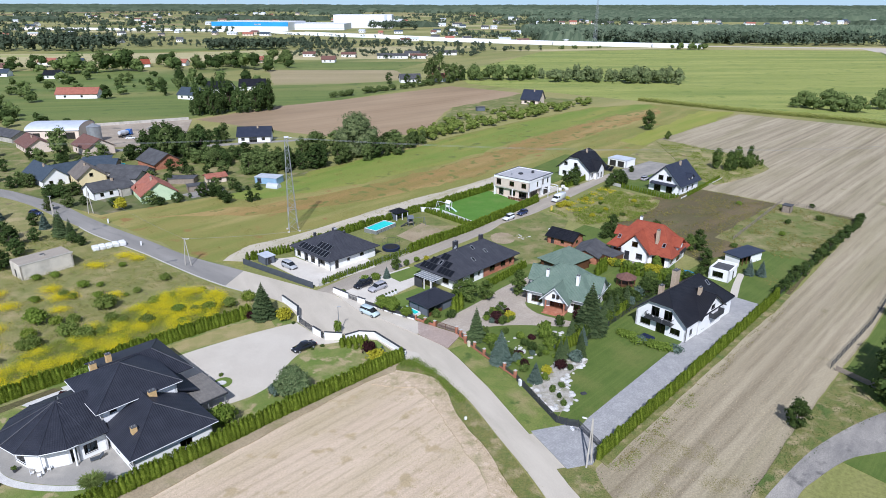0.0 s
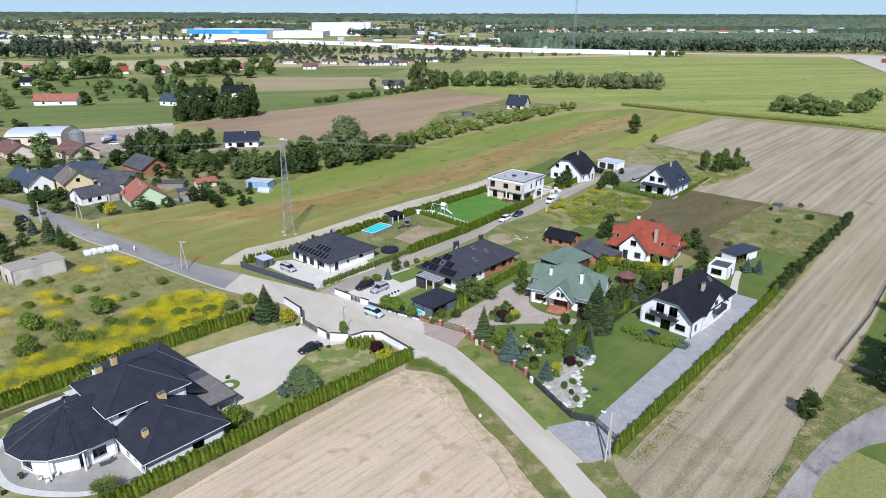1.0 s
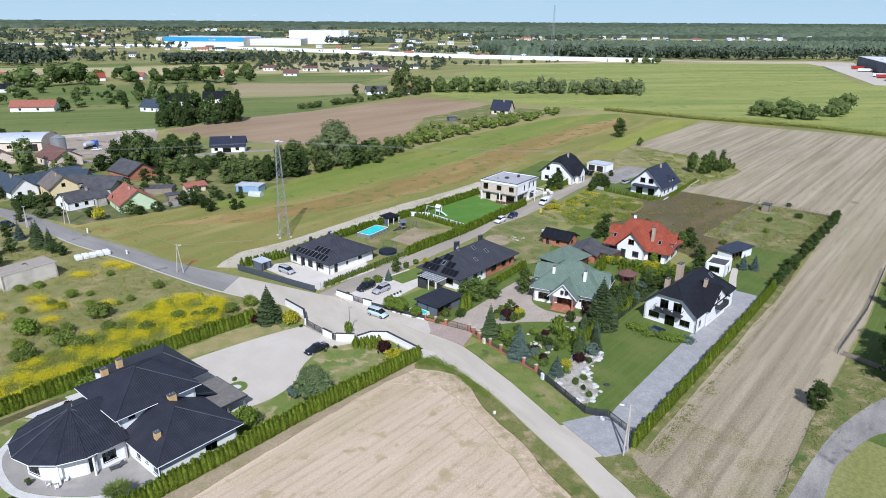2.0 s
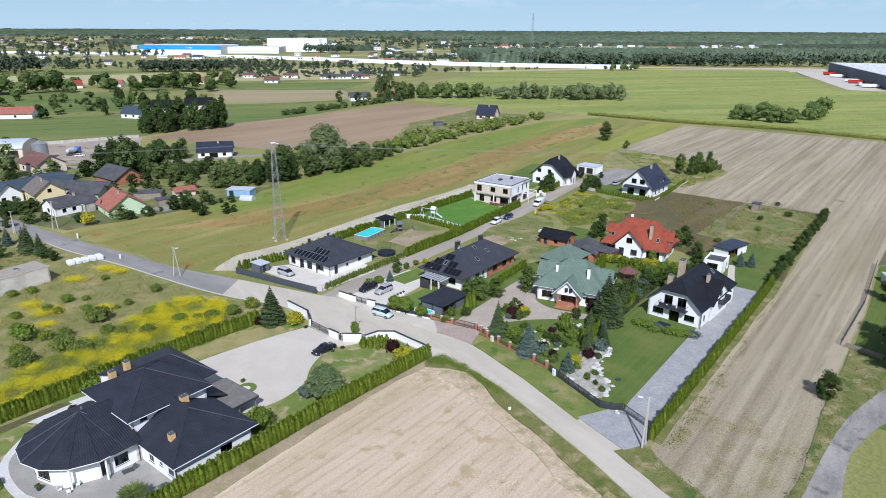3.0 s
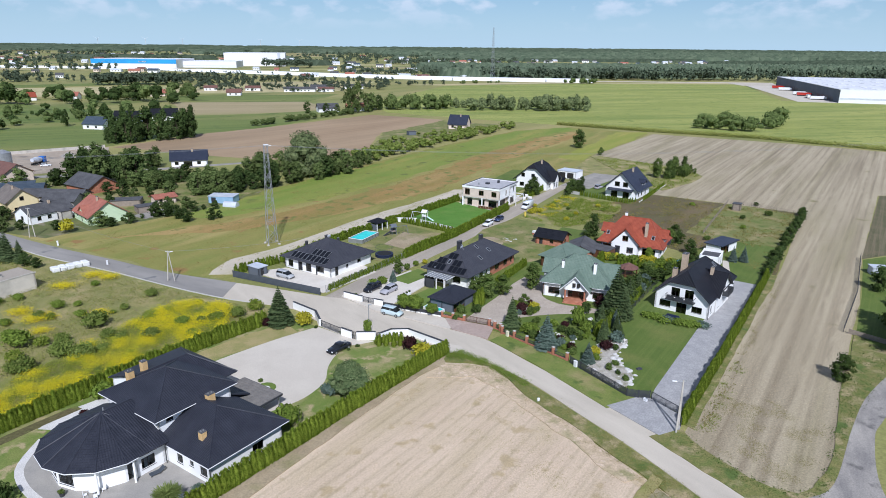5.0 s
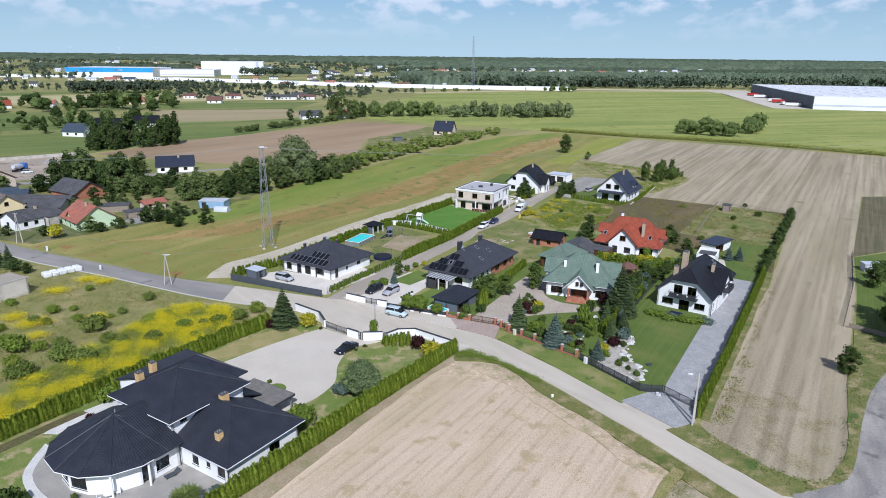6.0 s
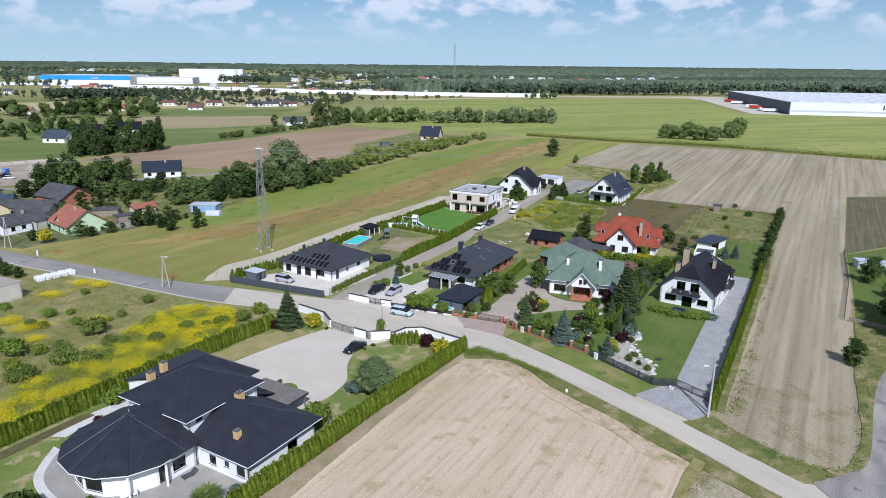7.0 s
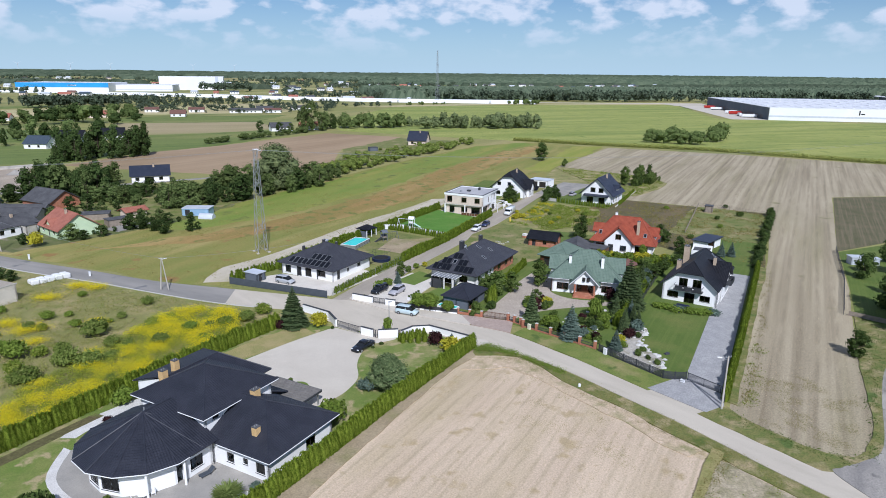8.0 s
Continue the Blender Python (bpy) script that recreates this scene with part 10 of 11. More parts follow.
# shrubs on the fallow plots
for i in range(9):
    a, b = rng.uniform(0, 1, 2)
    x, y = 66 + 48 * a + 14 * b - 8, 146 + 44 * a - 22 * b + 22
    bush(float(x), float(y), float(rng.uniform(0.7, 1.6)), random.choice(["green", "dark", "dark", "lime"]), "low wild shrub on a fallow plot", 1.1, "wild shrubs")
for i in range(16):
    x, y = 38 + rng.uniform(0, 26), 184 + rng.uniform(0, 26)
    bush(float(x), float(y), float(rng.uniform(0.5, 1.1)), random.choice(["green", "lime", "yellow", "yellow"]), "wild flowering weeds on a building plot", 0.9, "wild shrubs")
for x, y in ((35.6, 195.4), (36.6, 196.6), (37.8, 197.6)):
    bush(x, y, 1.4, "yellow", "clump of yellow wild flowers beside a lane", 0.9, "wild shrubs")
# behind the far houses
for i in range(26):
    k = float(rng.uniform(0, 1))
    x, y = 103 + 21 * k + rng.uniform(-2, 2), 243 + 6 * k + rng.uniform(-4, 9) * (0.4 + 0.6 * k)
    put(BROAD[(0, 1, 0, 3)[i % 4]], float(x), float(y), float(rng.choice((2.6, 3.6, 4.6, 5.6, 8.0)) * rng.uniform(0.85, 1.1)), 8.0, "scrubby tree beside a stubble field", "scrub trees", 0.85, category="tree")
for x, y, h_ in ((44, 224, 4.6), (47, 229, 5.0), (41.5, 219.5, 4.4), (45.5, 221.5, 4.2), (50, 232, 4.5), (58, 221, 4.4), (60, 224.5, 5.0), (62.5, 222, 4.2), (56, 218.4, 3.4), (63, 226.5, 4.0), (64, 233, 3.0), (70, 240, 2.6), (82, 226, 2.5)):
    put(BROAD[3], x, y, h_, 8.0, "leafy tree beside a white house", "garden trees", 1.4, category="tree")
put(BROAD[3], 101.5, 327.2, 9.6, 8.0, "lone dark tree in a meadow", "", 1.2, category="tree")
put(BROAD[2], 103.5, 303, 4, 8.0, "small lone tree at a field corner", "", 1.2, category="tree")
# right edge
put(BROAD[3], 53.4, 83.4, 4.8, 8.0, "round leafy tree at a field edge", "", 1.25, category="tree")
for x, y, h_ in ((72, 89, 10), (76, 94, 9.5), (79, 100, 8), (84, 92, 9), (92, 118, 6), (97, 121, 5), (88, 108, 4.5), (103, 118, 7), (110, 128, 6)):
    put(BROAD[3], x, y, h_, 8.0, "dense dark tree in a garden", "garden trees", 1.25, category="tree")
# goldenrod plot
for x, y, r in ((-71.1, 122.6, 2.7), (-81.5, 115.6, 2.7), (-72.7, 110.8, 2.5), (-69.2, 109.5, 2.4), (-59.4, 115.7, 1.8), (-55.1, 120.4, 1.8), (-49.1, 121.7, 2.0), (-45.6, 123.8, 1.9), (-42.4, 127.0, 2.0), (-76.6, 105.5, 2.5), (-68.3, 130.7, 1.1), (-91.1, 139.0, 1.4), (-81.5, 133.3, 1.6), (-94.4, 137.2, 1.4), (-61.3, 108.5, 1.4), (-87.9, 125.5, 1.4), (-79.5, 109.5, 1.8), (-84.5, 119, 1.6), (-64.5, 116, 1.3), (-52.6, 115.8, 1.4), (-74.5, 116, 1.6)):
    put_mesh("shrub", random.choice(WILDBUSH), x, y, r * 0.92, "leafy wild bush among goldenrod", "shrub", "wild bushes", random.uniform(0.9, 1.2))


def herb_field(name, spots, material, label, n_each=7, size=0.16, h=0.9, seed=3, lo=0.15, spread=0.35, loose=0.8):
    """Upright flower heads or weeds in loose tufts."""
    rg = np.random.default_rng(seed)
    p = np.repeat(np.asarray(spots, float), n_each, 0)
    k = len(p)
    grown = np.repeat(rg.uniform(0.6, 1.15, len(spots)), n_each)
    pts = np.column_stack([p[:, 0] + rg.normal(0, spread, k), p[:, 1] + rg.normal(0, spread, k), h * grown * rg.uniform(lo, 1.0, k)])
    v, f = leaf_quads(rg, pts, np.tile([0, -0.3, 1.0], (k, 1)), size, 0.55, loose)
    return tagged(new(name, np_mesh(name, v, f, material)), label, "weeds", "", "stuff")


def inside(p, poly):
    x, y = p[:, 0], p[:, 1]
    r = np.zeros(len(p), bool)
    for (x0, y0), (x1, y1) in zip(poly, poly[1:] + poly[:1]):
        c = (y0 > y) != (y1 > y)
        r ^= c & (x < (x1 - x0) * (y - y0) / ((y1 - y0) or 1e-9) + x0)
    return r


def sow(poly, n, seed, patch=0.0, thr=0.0):
    rg = np.random.default_rng(seed)
    q = np.array(poly)
    p = rg.uniform(q.min(0), q.max(0), (n, 2))
    p = p[inside(p, poly)]
    if patch:
        keep = [noise.noise(Vector((a / patch, b / patch, seed * 3.7))) + 0.35 * noise.noise(Vector((a / patch * 3, b / patch * 3, seed))) > thr for a, b in p]
        p = p[np.array(keep)]
    return p


WILD = [(-37, 123.5), (-44, 128.8), (-58, 137.8), (-78, 153), (-96, 165), (-112, 170), (-130, 130), (-110, 80), (-90, 66), (-78, 83), (-66.2, 95.6), (-51.6, 110.8), (-41, 120.4), (-37.5, 122)]
ROD = [(-49, 129.6), (-56, 132), (-62.5, 129.5), (-66.5, 119), (-71, 112), (-77, 102), (-77, 93), (-72, 89), (-62.5, 99.2), (-53, 111), (-47.5, 117), (-46, 125)]
SPOTS = [(-83.4, 127.4, 3.2), (-84.6, 145.2, 2.4), (-80.4, 152.0, 2.6), (-76.6, 149.8, 1.8), (-87.5, 131.0, 2.0), (-72, 128.5, 1.4), (-92, 122, 2.2), (-80, 121, 1.4), (-98, 128, 2.4), (-88, 112, 2.2), (-84, 104, 2.6)]
herb_field("goldenrod_stems", sow(WILD, 14000, 1, 6, -0.32), L_WILDGRASS, "wild green and straw weeds on an overgrown plot", 7, 0.12, 0.8, 3, 0.15, 0.4, 0.55)
herb_field("goldenrod", sow(ROD, 6600, 2, 4.5, -0.02), L_ROD, "dense yellow goldenrod in bloom", 28, 0.075, 1.5, 4, 0.55, 0.5, 0.5)
herb_field("goldenrod_buds", sow(ROD, 5000, 2, 4.5, -0.22), L_RODBUD, "yellow-green goldenrod coming into bloom", 16, 0.085, 1.3, 46, 0.35, 0.55, 0.5)
herb_field("goldenrod_leaves", sow(ROD, 4600, 41), L_RODLEAF, "leafy green growth between goldenrod", 16, 0.10, 1.1, 44, 0.3, 0.45, 0.5)
lobes = np.concatenate([np.column_stack([rng.normal(x, r * 0.5, int(42 * r)), rng.normal(y, r * 0.36, int(42 * r))]) for x, y, r in SPOTS])
herb_field("goldenrod", lobes, L_ROD, "scattered yellow goldenrod among dry grass", 24, 0.07, 1.2, 6, 0.4, 0.6, 0.5)
for x, y in sow([(-40, 122), (-46, 128), (-60, 135), (-78, 147), (-92, 157), (-106, 164), (-122, 130), (-106, 84), (-88, 72), (-64, 97), (-50, 110)], 74, 118):
    if not (-103 < x < -82 and 130 < y < 154):
        put_mesh("shrub", random.choice(WILDBUSH), float(x), float(y), random.uniform(0.6, 1.6), "leafy wild bush among dry grass", "shrub", "wild bushes", random.uniform(0.8, 1.2))
herb_field("plot_scrub", sow(WILD, 1500, 131, 4, 0.05), L_WILDBUSH, "low green scrub scattered over an overgrown plot", 18, 0.10, 0.95, 132, 0.2, 0.55, 0.5)
herb_field("plot_scrub", sow(WILD, 1300, 133, 5, 0.08), L_GRASS, "dry straw-coloured clumps on an overgrown plot", 16, 0.09, 0.7, 134, 0.2, 0.5, 0.5)
VERGE = [(-8.2, 100), (-8, 101.8), (-5.4, 101.6), (-0.6, 96.6), (3.5, 89.6), (8, 79.6), (12, 70), (17, 56), (24, 40), (20.5, 41), (13.8, 56.6), (10.9, 64.8), (7.6, 72.4), (6.2, 77.2), (2, 85.9), (0.4, 91.9), (-1.6, 96.2), (-5, 98.4)]
herb_field("verge_weeds", sow(VERGE, 15000, 9, 3, -0.2), L_WILDGRASS, "rough grass and weeds along a road verge", 10, 0.06, 0.28, 7, 0.15, 0.35, 0.55)
herb_field("ridge_weeds", sow([(12.6, 65), (3.6, 57.4), (-3, 50.5), (-1.6, 49), (4.6, 56), (13.4, 63)], 2200, 61), L_GRASS, "dry tufts on a ridge of earth", 6, 0.09, 0.3, 62)
herb_field("ground_tufts", sow([(11, 63), (3.8, 56.4), (-1, 49.6), (8, 31), (24, 33), (13.6, 57)], 3600, 63, 2.2, 0.1), L_RODGREEN, "tufts of grass on rough sandy ground", 6, 0.09, 0.2, 64)
herb_field("verge_weeds", sow([(17.6, 72.8), (20.8, 66), (23, 60.6), (25, 57.6), (30.5, 58), (45.2, 71.2), (55, 79), (69.6, 86.9), (69, 94), (59, 88.4), (52.4, 82.2), (44.7, 73.6), (37.6, 66.4), (34.2, 62.8), (30.4, 60.3), (27.8, 59.7), (25.2, 61), (21.8, 67.5), (20.6, 73)], 7000, 19, 3, -0.3), L_BROAD, "rough dark grass and weeds at a field end", 6, 0.10, 0.3, 17)
herb_field("verge_weeds", sow([(-7.8, 101.9), (-5.2, 102.4), (-1.2, 97.6), (3.2, 89.6), (2.3, 88.6), (-0.6, 94.6), (-4.6, 99.2), (-8, 100.2)], 2600, 12), L_LIME, "dense tall grass at a road corner", 18, 0.075, 0.6, 8, 0.15, 0.4, 0.6)
herb_field("field_edge_weeds", sow([(22.4, 73.4), (74, 127.6), (75, 128.6), (75.5, 127.8), (24.4, 72.4)], 4200, 14), L_GRASS, "rough weeds along a hedge foot", 6, 0.11, 0.35, 10)
TIP = [(-10, 97.6), (-3, 96.2), (-0.6, 91.8), (5, 77), (9.6, 65.6), (5, 60), (-3, 66), (-9, 78), (-17, 88)]
herb_field("field_weeds", sow(TIP, 5200, 15, 3.4, 0.2), L_GRASS, "patches of dry ochre weeds in harvested stubble", 13, 0.045, 0.06, 11, 0.2, 0.26, 0.3)
herb_field("field_weeds", sow(TIP, 5200, 95, 2.6, 0.26), L_WILDGRASS, "patches of green weeds in harvested stubble", 13, 0.045, 0.06, 96, 0.2, 0.26, 0.3)
herb_field("field_weeds", sow([(-7.8, 98.8), (-1.8, 96.4), (0.2, 92), (6, 77.4), (10.6, 65), (9.2, 64.4), (4.6, 76.6), (-1.2, 91), (-2.6, 94.8), (-7, 97.4)], 3600, 97, 1.6, -0.12), L_GRASS, "ragged dry weeds at the edge of a harvested field", 9, 0.065, 0.25, 98, 0.15, 0.28)
herb_field("field_weeds", sow([(22, 72), (26, 61), (31, 61), (42, 72), (38, 80), (30, 82)], 5200, 16, 3, 0.08), L_GRASS, "dry brown weeds at the end of a stubble strip", 12, 0.05, 0.07, 12, 0.2, 0.3, 0.3)
herb_field("field_weeds", sow([(22.2, 73.6), (40, 92), (42, 90.6), (31, 79), (25, 73)], 2000, 26, 2.5, 0.0), L_RODGREEN, "green weeds at the edge of a stubble strip", 8, 0.08, 0.14, 27, 0.2, 0.3, 0.4)
herb_field("meadow_tufts", sow([(-76, 214), (-96, 178), (-66, 154), (-50, 146), (24, 236), (62, 244), (96, 300), (34, 345), (-12, 290)], 16000, 17, 8, 0.02), L_GRASS, "tufts of dry meadow grass", 5, 0.16, 0.16, 13, 0.2, 0.5, 0.3)
herb_field("plot_flowers", sow([(33, 191.5), (54, 218), (58, 214), (45, 196), (40, 188)], 2200, 81, 4, 0.12), L_ROD, "patches of yellow wild flowers on an unbuilt plot", 6, 0.12, 0.7, 82, 0.4)
herb_field("plot_weeds", sow([(32, 191), (55, 219), (70, 203), (56, 182), (40, 178)], 9000, 83, 5, -0.15), L_RODGREEN, "green weeds on an unbuilt plot", 5, 0.15, 0.5, 84)
herb_field("scrub_weeds", sow([(97, 298), (101, 300), (114, 281), (126, 262), (124, 247), (112, 235), (96, 223), (89, 233), (92, 248)], 6000, 85, 6, -0.1), L_RODGREEN, "rough green weeds beside a stubble field", 4, 0.2, 0.6, 86)
herb_field("plot_weeds", sow([(76, 131), (123, 184), (88, 216), (60, 203), (46, 186), (58, 160)], 9000, 18, 5, -0.05), L_GRASS, "rough dry weeds on a fallow plot", 4, 0.17, 0.45, 14)


def in_rows(p, spacing, angle=46):
    """Points drawn towards parallel sowing rows."""
    c, s = math.cos(radians(angle)), math.sin(radians(angle))
    u, v = p[:, 0] * c + p[:, 1] * s, -p[:, 0] * s + p[:, 1] * c
    v = np.round(v / spacing) * spacing + np.random.default_rng(5).normal(0, spacing * 0.13, len(v))
    return np.column_stack([u * c - v * s, u * s + v * c])


herb_field("stubble_straw", in_rows(sow([(-9, 98), (-2, 95.5), (0, 91), (6.4, 76), (10, 65), (4, 58), (-4, 50), (-20, 46), (-46, 60), (-31, 76)], 10000, 91), 0.95), L_STRAW, "short cut straw in rows on a harvested field", 3, 0.07, 0.10, 92)
herb_field("stubble_straw", in_rows(sow([(23, 70), (30, 62.4), (50, 81), (68, 98), (86, 117), (105, 139), (120, 160), (118, 178), (76, 130), (50, 101)], 9000, 93), 1.15), L_STRAW, "short cut straw in rows on a harvested strip", 3, 0.085, 0.10, 94)
mk = thing("marker_stone", pose(3.2, 84.5, 0.03, 0, 0, 20), "short white concrete marker stone at a field edge", "marker stone")
part("stone", boxes((-0.2, 0.2, -0.15, 0.15, 0, 0.55), bevel=0.05), M_TRIM, mk)
part("foot", boxes((-0.3, 0.3, -0.25, 0.25, -0.05, 0.06), bevel=0.02), M_KERB, mk)
# boulders of the rockery
bm = bmesh.new()
bmesh.ops.create_icosphere(bm, subdivisions=2, radius=1.0)
for v in bm.verts:
    v.co *= 1 + 0.35 * noise.noise(v.co * 1.7)
    v.co.z *= 0.7
BOULDER = mesh_of("boulder", bm, M_ROCK)
rock_spots = [(17.4 + 0.4 * k + random.uniform(-0.5, 0.5), 87 + 1.2 * k + random.uniform(-0.8, 0.8)) for k in range(14)] + [(24 + random.uniform(-1.6, 1), 101.5 + random.uniform(-1.2, 1.6)) for k in range(9)] + [(14 + random.uniform(-1.5, 2.5), 103.5 + random.uniform(-1.4, 3.4)) for k in range(12)] + [(20 + random.uniform(-1, 4), 112 + random.uniform(-1, 1)) for k in range(6)]
edge = smooth_line([(17, 86.5), (14.8, 92), (16.6, 97.2), (20.4, 101.6), (24.6, 103.6), (25.2, 101.6), (21.6, 97.6), (20.8, 93.5), (20.8, 89.6), (18.8, 87.0)], 7)
rock_spots += [(x + random.uniform(-0.5, 0.4), y + random.uniform(-0.4, 0.4)) for x, y in edge] + [(8.6 + 6 * random.random(), 104.5 + 6 * random.random()) for k in range(16)]
for x, y in rock_spots:
    put_mesh("boulder", BOULDER, x, y, random.uniform(0.22, 0.6), "pale boulder in a garden rockery", "boulder", "rockery boulders", 0.9, 0.05)

for i in range(16):
    put_mesh("boulder", BOULDER, 21.6 + random.uniform(-2.2, 2.4), 167.6 + random.uniform(-2.2, 2.4), random.uniform(0.25, 0.55), "pale broken stone lying on bare ground", "stone", "rubble behind the bungalow", 0.6, 0.03)

# ---- trees of the middle distance ----
def grove_stuff(name, spots, label, dark=0.4):
    """Trees too many to count, joined: crowns on short trunks."""
    vs, fs, o = {}, {}, {}
    for x, y, h_, w_ in spots:
        k = random.choice((3, 4)) if random.random() < dark else random.randrange(3)
        me = [c for c in FAR[k].children if c.name.startswith("crown")][0].data
        co = np.empty(len(me.vertices) * 3)
        me.vertices.foreach_get("co", co)
        co = co.reshape(-1, 3)
        a, s = random.uniform(0, 6.28), float(h_) / 8.0
        ca, sa = math.cos(a) * s * w_, math.sin(a) * s * w_
        v = np.column_stack([co[:, 0] * ca - co[:, 1] * sa + x, co[:, 0] * sa + co[:, 1] * ca + y, co[:, 2] * s])
        m = me.materials[0]
        vs.setdefault(m, []).append(v)
    for m, parts in vs.items():
        v = np.concatenate(parts)
        tagged(new(name, np_mesh(name, v, np.arange(len(v)).reshape(-1, 4), m)), label, "trees", "", "stuff")


def grove(spots, label, group, dark=0.4):
    for x, y, h_, w_ in spots:
        k = random.choice((3, 4)) if random.random() < dark else random.randrange(3)
        put(FAR[k], float(x), float(y), float(h_), 8.0, label, group, float(w_), category="tree")


put(WILLOW, -37.5, 267, 16.5, 14.6, "great round willow beside a meadow", "", 1.05, category="tree")
rng = np.random.default_rng(21)


def belt(a, b, width, n, h, w):
    s = scatter(rng, a, b, width, n, h, (1, 1))
    s[:, 3] = rng.uniform(*w, n)
    return s


grove(belt((-56, 243), (-22, 274), 10, 22, (5, 10), (1.0, 1.5)), "leafy tree in a belt beside a meadow", "meadow tree belt")
grove(belt((-22, 276), (-8, 294), 6, 9, (4, 7), (1.0, 1.4)), "leafy tree in a belt beside a meadow", "meadow tree belt")
grove(belt((-58, 262), (-44, 284), 10, 12, (6, 10), (1.0, 1.4)), "tall leafy tree behind a meadow", "meadow tree belt")
grove(belt((-122, 266), (-100, 260), 14, 17, (7, 14), (0.75, 1.0)), "dense leafy tree in a village", "village trees", 0.75)
grove(belt((-98, 258), (-58, 246), 18, 40, (3.5, 6.2), (1.1, 1.6)), "low leafy tree in village gardens", "village trees", 0.6)
grove(belt((-74, 236), (-56, 246), 10, 10, (5, 9), (1.1, 1.5)), "leafy tree behind garden sheds", "village trees")
grove(belt((-114, 288), (-100, 292), 10, 9, (6, 10), (1.0, 1.3)), "leafy tree beside a navy-roofed bungalow", "village trees")
sp = belt((-12, 302), (90, 418), 9, 70, (2.4, 5.4), (0.9, 1.3))
sp = np.concatenate([sp, belt((-4, 334), (60, 408), 22, 34, (1.6, 4.2), (0.9, 1.4)), belt((-14, 297), (14, 330), 8, 16, (3.5, 6.5), (0.9, 1.2))])
sp[:, 3] *= sp[:, 2]
woods("orchard_row", sp, L_LIGHTTREE, "light green orchard trees in rows across the fields", 210, 0.07, 51, "trees", blobs=5)
sp = belt((-78, 436), (-8, 516), 5, 56, (2.4, 5.2), (1.0, 1.5))
sp[:, 3] *= sp[:, 2]
woods("hedgerow", sp, L_FARTREE, "bushes of a hedgerow between fields", 180, 0.075, 52, "bushes", blobs=4)
grove(belt((-144, 368), (-104, 392), 16, 26, (8, 19), (0.65, 1.0)), "tall dark tree in a dense grove", "dark grove", 1.0)
grove([(-156, 445, 13, 0.55), (-149, 440, 14, 0.5), (-190, 446, 11, 0.6), (-176, 450, 12, 0.55)], "slim dark tree beside houses", "slim trees", 1.0)
grove([(-154.6, 256.2, 13.5, 0.9), (-113.5, 262, 15, 0.9), (-121, 270, 13, 0.9), (-116, 281, 10, 1), (-178, 250, 6, 1.3), (-166, 238, 5, 1.3), (-143, 229, 5, 1.4), (-128, 205, 4, 1.5), (-124, 210, 4, 1.5), (-118, 194, 4.4, 1.4), (-90, 196, 3, 1.8), (-86, 199, 3.4, 1.7), (-80, 206, 5, 1.4), (-78, 212, 5, 1.4), (-73, 216, 4, 1.5), (-82, 233, 6, 1.3), (-92, 228, 5, 1.4), (-98, 236, 6, 1.3), (-106, 226, 4, 1.5), (-98, 222, 4, 1.4), (-150, 248, 5, 1.3), (-168, 258, 5, 1.3), (-186, 262, 6, 1.3), (-200, 255, 7, 1.2), (-160, 222, 6, 1.3), (-172, 226, 8, 1.1), (-184, 240, 7, 1.2), (-70, 212, 3.4, 1.6), (-64, 214, 3, 1.6), (-104, 194, 3.2, 1.6), (-114, 196, 3, 1.6)], "leafy tree in a village garden", "village trees", 0.5)
bush(-100.1, 191.1, 2.2, "yellow", "round golden shrub at the roadside", 1.5)
for x, y, h_ in ((-104.8, 166.5, 8), (-106.8, 168.5, 6.8), (-113.5, 173.5, 5.2), (-101.6, 165.4, 6), (-128, 172, 7), (-132, 180, 8)):
    put(BLUES[1] if x < -108 else SPRUCE[1], x, y, h_, 7.0, "garden spruce beside the village road", "spruces", 1.1, category="tree")
grove([(-113.3, 157.7, 6.2, 1.3), (-118, 162, 6.5, 1.3), (-108, 152, 5, 1.4), (-122, 150, 6, 1.3), (-106, 143, 5.6, 1.3), (-126, 168, 6, 1.2), (-110, 163, 4, 1.5), (-99, 162, 3.4, 1.6), (-96, 160, 2.8, 1.6), (-118, 176, 4, 1.5), (-122, 190, 4, 1.4)], "leafy garden tree beside the road", "roadside trees", 0.7)
grove([(-6, 520, 24, 0.75), (-12, 516, 20, 0.8), (-30, 514, 8, 1.2), (-22, 516, 7, 1.2), (6, 535, 14, 1), (12, 542, 12, 1.1), (-44, 516, 9, 1.1), (2, 522, 15, 0.9)], "farmyard tree beside white buildings", "farmyard trees", 0.3)

# ---- corn edge, hedgerow at the far field ----
rows_n = []
for k in range(5):
    t = np.linspace(0, 1, 900)
    for (x0, y0), (x1, y1) in (((124, 428), (168, 388)), ((168, 388), (220, 351)), ((220, 351), (278, 280)), ((278, 280), (330, 230))):
        rows_n.append(np.column_stack([x0 + (x1 - x0) * t[::4] + k * 0.7, y0 + (y1 - y0) * t[::4] + k * 0.9]))
herb_field("corn_edge", np.concatenate(rows_n), L_CORN, "edge rows of tall light green corn", 5, 0.4, 2.1, 15)
